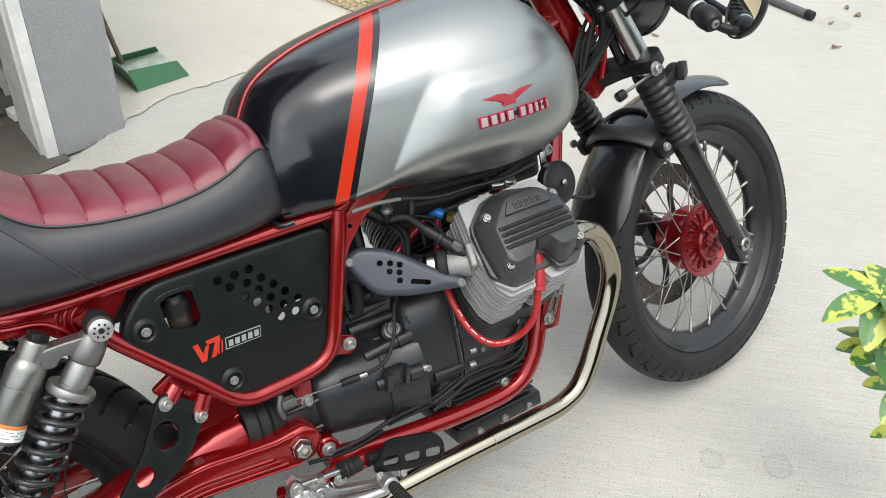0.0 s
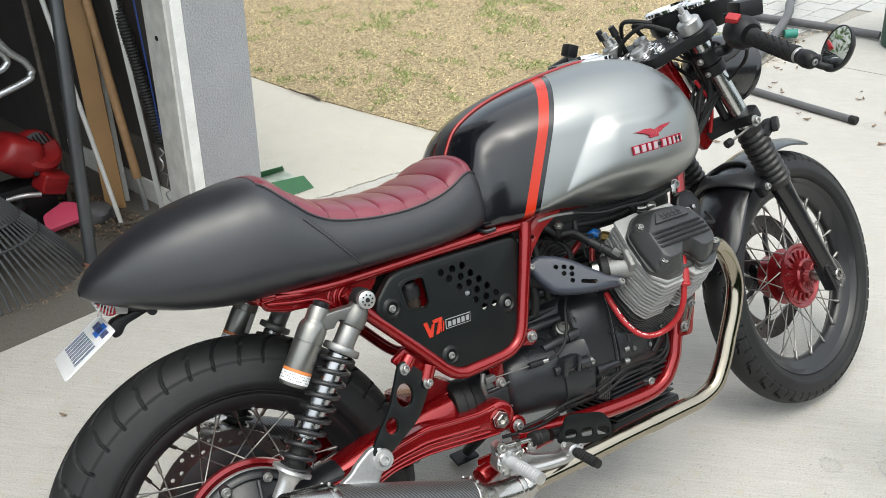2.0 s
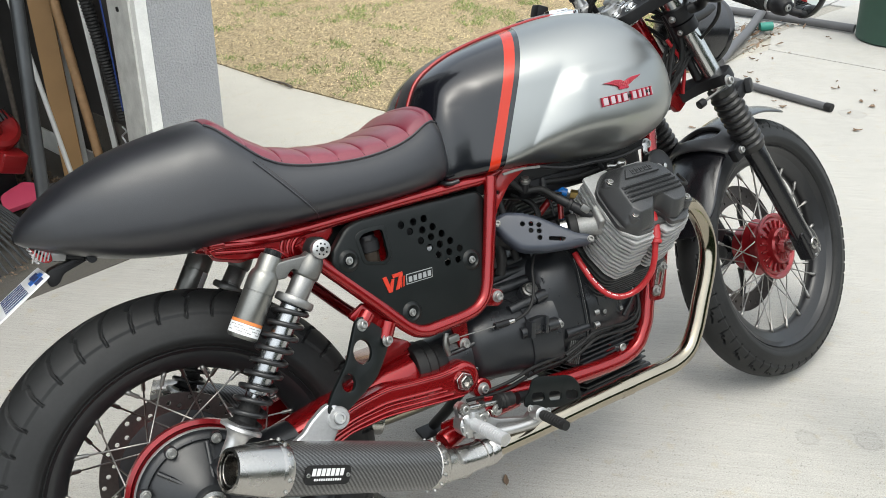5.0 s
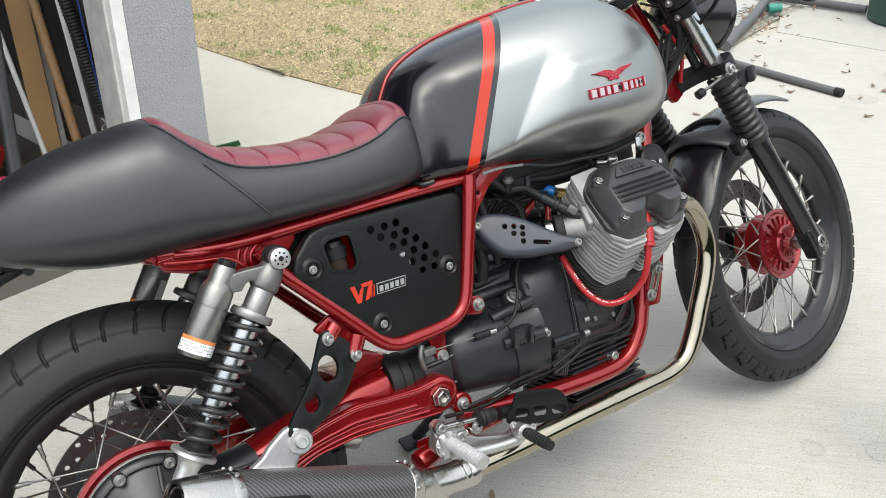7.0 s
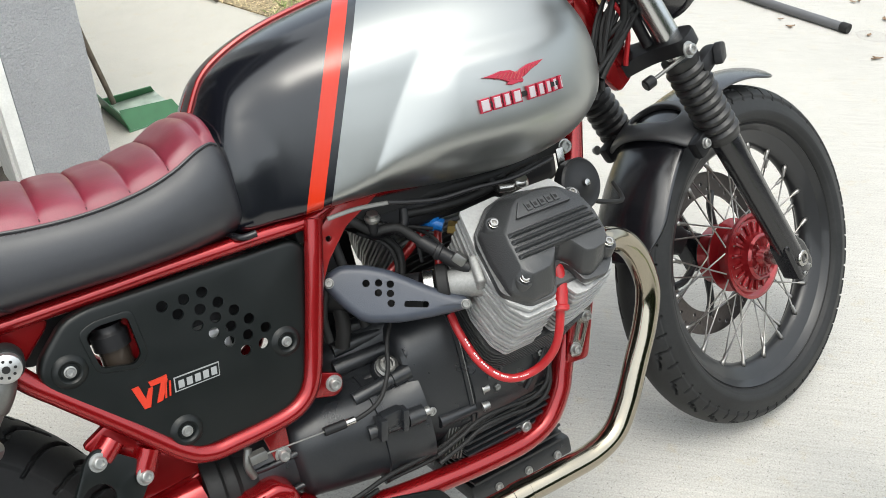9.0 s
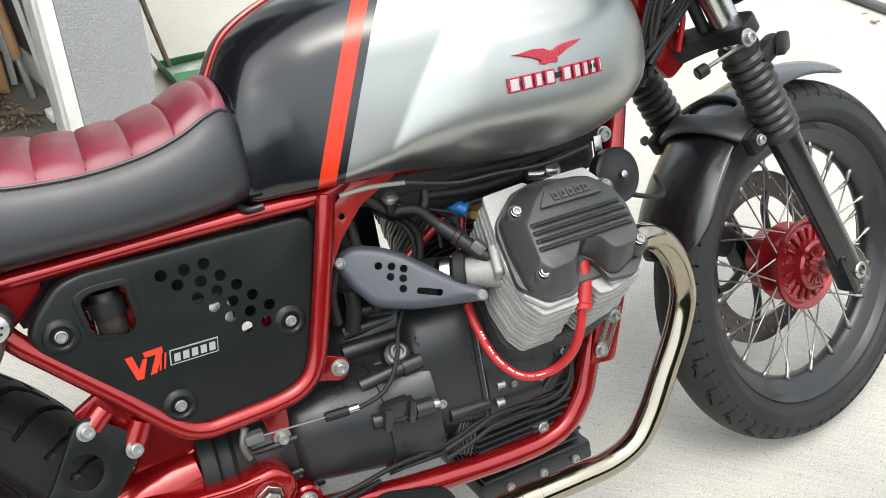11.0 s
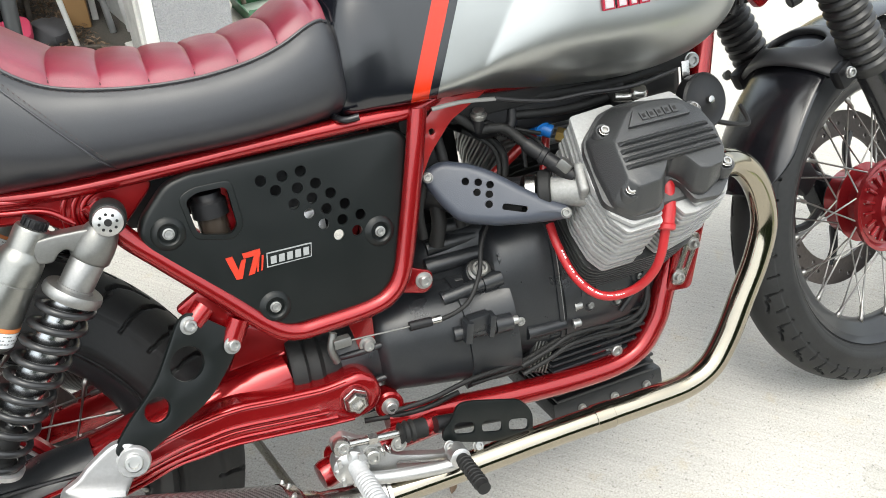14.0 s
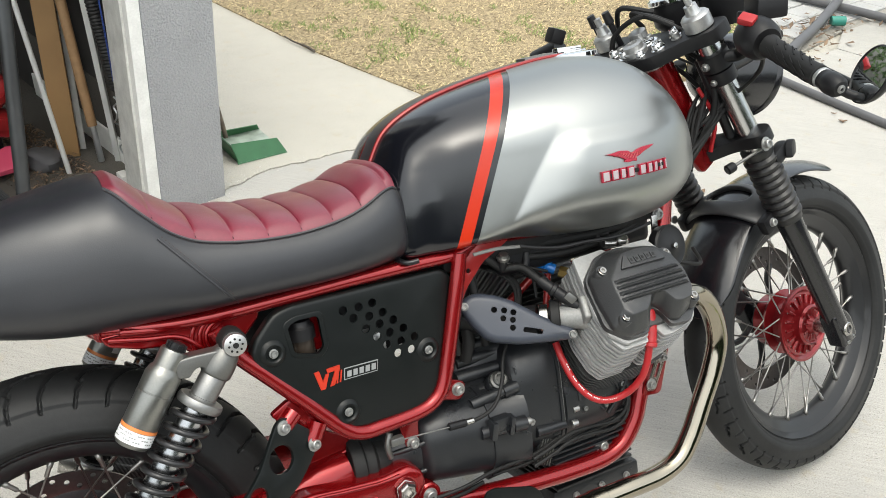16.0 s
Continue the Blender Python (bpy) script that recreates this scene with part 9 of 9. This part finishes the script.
for i, (x, y) in enumerate(SPOTS):
    random.seed(100 + i)
    L = random.uniform(0.018, 0.038)
    lf = part("dead_leaf", leaf_bm(L, L * random.uniform(0.16, 0.28), random.uniform(0.0015, 0.005), i), M_DEADLEAF, None, "", pose(x, y, 0.0015, 0, 0, random.uniform(0, 360)), 60)
    tagged(lf, "curled brown dead leaf on the concrete", "leaf", "fallen leaves")


def litter(name, area, count, seed, lo, hi, material, label, z=0.0):
    """Many small scraps, piled at random."""
    random.seed(seed)
    bm = bmesh.new()
    for k in range(count):
        x, y = area(random)
        L = random.uniform(lo, hi)
        m = pose(x, y, z + random.uniform(0.001, 0.018), random.uniform(-35, 35), random.uniform(-35, 35), random.uniform(0, 360))
        q = [m @ Vector(p) for p in ((-L, 0, 0), (-0.2 * L, -0.38 * L, 0.1 * L), (L, 0, 0.05 * L), (-0.1 * L, 0.36 * L, 0.15 * L))]
        bm.faces.new([bm.verts.new(p) for p in q])
    tagged(part(name, bm, material, None, "", None, 0), label, "litter", kind="stuff")


litter("leaf_litter", lambda r: ((lambda a, b: (0.31 - 0.28 * a - 0.20 * b, 1.86 + 0.10 * a + 0.62 * b))(r.random(), r.random())), 1300, 4, 0.004, 0.013, M_DEADLEAF, "dry leaf litter heaped along the garage wall")
litter("soil_crumbs", lambda r: ((lambda a, b: (0.31 - 0.30 * a - 0.20 * b, 1.85 + 0.10 * a + 0.62 * b))(r.random(), r.random())), 1100, 14, 0.003, 0.010, M_EARTH, "dark soil and bark crumbs on the garage floor", -0.002)
litter("tine_litter", lambda r: (lambda a: (-0.30 + 0.33 * math.cos(a) + r.gauss(0, 0.012), 1.835 + 0.25 * math.sin(a) + r.gauss(0, 0.010)))(radians(r.uniform(-110, 5))), 150, 15, 0.003, 0.009, M_DEADLEAF, "brown scraps of leaf along the rake's tines", -0.002)
for i, (x, y) in enumerate(((3.833, 1.825), (3.366, 1.703), (3.306, 1.611), (3.062, 1.271), (3.829, 1.99), (3.681, 1.894), (3.663, 1.947), (3.692, 2.006), (3.91, 2.102), (4.255, 1.871), (4.425, 1.749), (3.483, 1.309), (3.594, 1.368), (3.609, 1.177), (3.066, 0.913), (3.236, 1.057), (3.39, 1.056), (3.567, 1.824), (3.607, 1.947), (3.73, 1.979))):
    L = random.uniform(0.016, 0.032)
    lf = part("dead_leaf", leaf_bm(L, L * random.uniform(0.16, 0.28), random.uniform(0.0015, 0.004), 200 + i), M_DEADLEAF, None, "", pose(x, y, 0.0015, 0, 0, random.uniform(0, 360)), 60)
    tagged(lf, "curled brown dead leaf on the concrete", "leaf", "fallen leaves")
litter("paver_litter", lambda r: (3.98 + r.gauss(0, 0.16), 2.22 + r.gauss(0, 0.10)), 120, 5, 0.012, 0.035, M_DEADLEAF, "dead leaves gathered on the pavers")
litter("grit", lambda r: (r.uniform(-1.2, 4.0), r.uniform(-0.9, 1.8)), 420, 6, 0.0008, 0.0026, M_EARTH, "specks of grit on the concrete", -0.002)

litter("concrete_crumbs", lambda r: (lambda p: (p.x + r.gauss(0, 0.010), p.y + r.gauss(0, 0.012)))(crack[r.randrange(4, len(crack) - 1)]), 260, 8, 0.002, 0.007, M_CRUMB, "pale crumbs of concrete along the crack", -0.004)
# twig at the lawn's edge
thing("twig", tube([(1.345, 2.815, 0.012), (1.33, 2.88, 0.018), (1.30, 2.98, 0.013), (1.285, 3.06, 0.015)], (0.006, 0.003), 8), M_EARTH, "dark twig on the lawn's edge", "twig")

# ---- dustpan ----
pan = thing("dustpan", slab([(-0.09, -0.115), (0.09, -0.115), (0.09, 0.115), (-0.09, 0.115)], 0.003, pose(0.79, 2.005, 0.002, 0, 0, 8)), M_PANWORN, "green metal dustpan with a worn tray on the path", "dustpan", smooth=0)
for sgn in (-1, 1):
    part("pan_side", slab([(-0.095, 0.0), (0.095, 0.0), (0.075, 0.060), (-0.095, 0.075)] if sgn < 0 else [(-0.095, 0.0), (0.095, 0.0), (0.075, 0.045), (-0.095, 0.060)], 0.003, Matrix.Translation((0.79, 2.005, 0)) @ pose(0, 0, 0, 0, 0, 8) @ Matrix.Translation((0, sgn * 0.115, 0.0)) @ pose(0, 0, 0, 90 - sgn * -38, 0, 0)), M_GREEN, pan, smooth=0)
part("pan_back", slab([(-0.115, 0.0), (0.115, 0.0), (0.105, 0.07), (-0.105, 0.07)], 0.003, Matrix.Translation((0.79, 2.005, 0)) @ pose(0, 0, 0, 0, 0, 8) @ Matrix.Translation((-0.09, 0, 0)) @ pose(0, 0, 0, 75, 0, 90)), M_GREEN, pan, smooth=0)
part("pan_handle", tube([(0.705, 1.985, 0.06), (0.655, 1.985, 0.40), (0.63, 1.985, 0.85)], 0.0085, 14), mat("grey_wood", (0.12, 0.095, 0.07), 0.7, grain=0.25, grain_scale=40), pan, "weathered wooden handle")

# ---- metal stand, bin and far things ----
stand = thing("pipe_stand", tube([(3.192, 1.145, 0.018), (3.160, 1.50, 0.020), (3.13, 1.95, 0.024)], 0.0172, 18), M_PIPE2, "grey tubular stand lying on the drive", "stand")
part("pipe_cap", lathe([(0.0178, 0.0), (0.0190, 0.004), (0.0190, 0.030), (0.0172, 0.034)], (3.1945, 1.116, 0.0192), (-0.06, 1, 0.005), 22), M_RUBBER, stand)
s2 = thing("pipe_stand", tube([(4.12, 3.05, 0.03), (4.26, 2.57, 0.03), (4.37, 2.23, 0.03), (4.47, 1.87, 0.03)], 0.0235, 18), M_PIPE2, "grey tubular stand lying on the pavers", "stand")
part("stand_leg", tube([(3.31, 1.86, 0.03), (3.61, 2.02, 0.03), (3.94, 2.19, 0.035), (4.31, 2.39, 0.075), (4.62, 2.62, 0.06), (5.05, 2.89, 0.05)], 0.026, 18), M_PIPE2, s2)
part("teal_cap", tube([(4.06, 2.21, 0.03), (4.12, 2.17, 0.035)], 0.026, 16, smooth=False), M_TEAL, s2)
bin_ = thing("garden_bin", lathe([(0.0, 0.0), (0.20, 0.0), (0.215, 0.012), (0.235, 0.30), (0.262, 0.78), (0.275, 0.80), (0.275, 0.86), (0.255, 0.86), (0.245, 0.80), (0.20, 0.05), (0.0, 0.05)], (4.54, 1.65, 0.0), (0, 0, 1), 40), M_BIN, "dark green plastic garden bin on the drive", "bin")
part("bin_rim", lathe([(0.272, 0.79), (0.282, 0.80), (0.282, 0.83), (0.272, 0.84)], (4.54, 1.65, 0), (0, 0, 1), 40, caps=False), M_BIN, bin_)

# ---- variegated shrub ----
def leaf_paint():
    m = bpy.data.materials.new("variegated_leaf")
    m.use_nodes = True
    nt = m.node_tree
    b = nt.nodes["Principled BSDF"]
    at = nt.nodes.new("ShaderNodeAttribute")
    at.attribute_name = "across"
    s = nt.nodes.new("ShaderNodeSeparateXYZ")
    nt.links.new(at.outputs["Vector"], s.inputs[0])
    n = nt.nodes.new("ShaderNodeTexNoise")
    n.inputs["Scale"].default_value, n.inputs["Detail"].default_value = 55, 5
    nt.links.new(nt.nodes.new("ShaderNodeTexCoord").outputs["Object"], n.inputs["Vector"])
    v = math_node(nt, "ADD", s.outputs[1], math_node(nt, "MULTIPLY", math_node(nt, "SUBTRACT", n.outputs["Fac"], 0.5), 1.6))
    r = nt.nodes.new("ShaderNodeValToRGB")
    e = r.color_ramp.elements
    e[0].position, e[0].color = 0.49, (0.060, 0.165, 0.035, 1)
    e[1].position, e[1].color = 0.62, (0.46, 0.50, 0.09, 1)
    nt.links.new(v, r.inputs[0])
    nt.links.new(r.outputs[0], b.inputs["Base Color"])
    b.inputs["Roughness"].default_value = 0.32
    return m


M_LEAF = leaf_paint()
shrub = thing("shrub", tube([(1.62, -0.52, 0.0), (1.56, -0.50, 0.18), (1.50, -0.45, 0.36), (1.44, -0.37, 0.56)], (0.011, 0.005), 10), mat("green_stem", (0.10, 0.13, 0.04), 0.6), "shrub with glossy green and yellow variegated leaves", "shrub")


def shrub_leaf(base, way, L, w, yellow, droop):
    rows = []
    n, k = 9, 7
    co, at = [], []
    b = Vector(base)
    d = Vector(way).normalized()
    sd = d.cross(Vector((0, 0, 1))).normalized()
    upv = sd.cross(d)
    for i in range(n):
        t = i / (n - 1)
        ww = w * max(0.03, math.sin(math.pi * (t * 0.96 + 0.02)) ** 0.7 * (0.75 + 0.35 * t))
        for j in range(k):
            s = 2 * j / (k - 1) - 1
            p = b + d * L * t + sd * s * ww + upv * (0.22 * abs(s) * ww - droop * L * t * t)
            co.append(p[:])
            at.append((t, 0.5 * (s * yellow + 1) * 0.75 + 0.12, 0))
    f = [(i * k + j, i * k + j + 1, (i + 1) * k + j + 1, (i + 1) * k + j) for i in range(n - 1) for j in range(k - 1)]
    me = bpy.data.meshes.new("leaf")
    me.from_pydata(co, [], f)
    me.update()
    a = me.attributes.new("across", "FLOAT_VECTOR", "POINT")
    a.data.foreach_set("vector", np.array(at, np.float32).ravel())
    place("leaf", me, M_LEAF, shrub, smooth=60)


random.seed(12)
for centre, n, L in (((1.345, -0.310, 0.532), 9, 0.105), ((1.350, -0.345, 0.440), 8, 0.085), ((1.385, -0.388, 0.365), 7, 0.075), ((1.432, -0.425, 0.26), 5, 0.07)):
    part("leaf_stalk", tube([(1.52, -0.46, centre[2] - 0.10), (1.47, -0.42, centre[2] - 0.04), centre], 0.003, 8), M_GRASS, shrub)
    for k in range(n):
        a = 2 * math.pi * k / n + random.uniform(-0.2, 0.2)
        shrub_leaf(centre, (math.cos(a), math.sin(a), random.uniform(-0.1, 0.25)), L * random.uniform(0.8, 1.1), L * 0.24, random.choice((-1, 1)) * random.uniform(0.5, 1.0), random.uniform(0.1, 0.4))


# ---- unseen hedges, mostly behind the camera: they close the place and darken reflections ----
M_HEDGE = blade_mat("hedge_leaf", (0.018, 0.045, 0.012), (0.07, 0.13, 0.035))


def hedge(a, b, height, count, seed, size, label):
    """Leaves over a hedge's face from a to b, with a dark core behind."""
    rng = np.random.default_rng(seed)
    a, b = np.array(a, float), np.array(b, float)
    L = np.linalg.norm(b - a)
    t, hz = rng.uniform(0, 1, count), rng.uniform(0.0, height, count)
    hz = hz * (0.85 + 0.15 * np.sin(t * L * 1.3))
    side_ = np.array([-(b - a)[1], (b - a)[0]]) / L
    off = 0.22 * np.sin(t * L * 3.1 + hz * 2.0) + rng.uniform(-0.18, 0.18, count)
    xy = a + (b - a) * t[:, None] + side_ * off[:, None]
    s = rng.uniform(0.5, 1.0, count)[:, None] * size
    c = np.concatenate([xy, hz[:, None]], 1)
    d1, d2 = rng.normal(size=(count, 3)), rng.normal(size=(count, 3))
    d1 /= np.linalg.norm(d1, axis=1)[:, None]
    d2 /= np.linalg.norm(d2, axis=1)[:, None]
    co = np.stack([c - d1 * s, c + d2 * s * 0.45, c + d1 * s, c - d2 * s * 0.45], 1).reshape(-1, 3)
    me = bpy.data.meshes.new("hedge")
    me.from_pydata(co.tolist(), [], (np.arange(count)[:, None] * 4 + np.arange(4)).tolist())
    me.update()
    tagged(place("hedge", me, M_HEDGE, None, smooth=0), label, "hedge", kind="stuff")


hedge((-9, -4.6), (11, -4.6), 2.2, 16000, 21, 0.07, "dense dark green garden hedge across the drive")
hedge((-8.5, -4.6), (-8.5, 0.3), 2.2, 5000, 22, 0.07, "unseen dark green hedge beside the drive, added for reflections")
hedge((-2.5, 14.5), (12.5, 14.5), 2.6, 9000, 23, 0.11, "unseen green shrubs added at the far end of the lawn")
# unseen slab behind the leaves, its near-black green standing in for shade
thing("hedge_core", slab([(-9, -4.9), (11, -4.9), (11, -4.65), (-9, -4.65)], 1.9, Matrix.Translation((0, 0, -0.02))), mat("hedge_shade", (0.012, 0.022, 0.008), 0.9), "dark slab inside the hedge, coloured as its inner shade", "hedge", kind="structure", smooth=0)
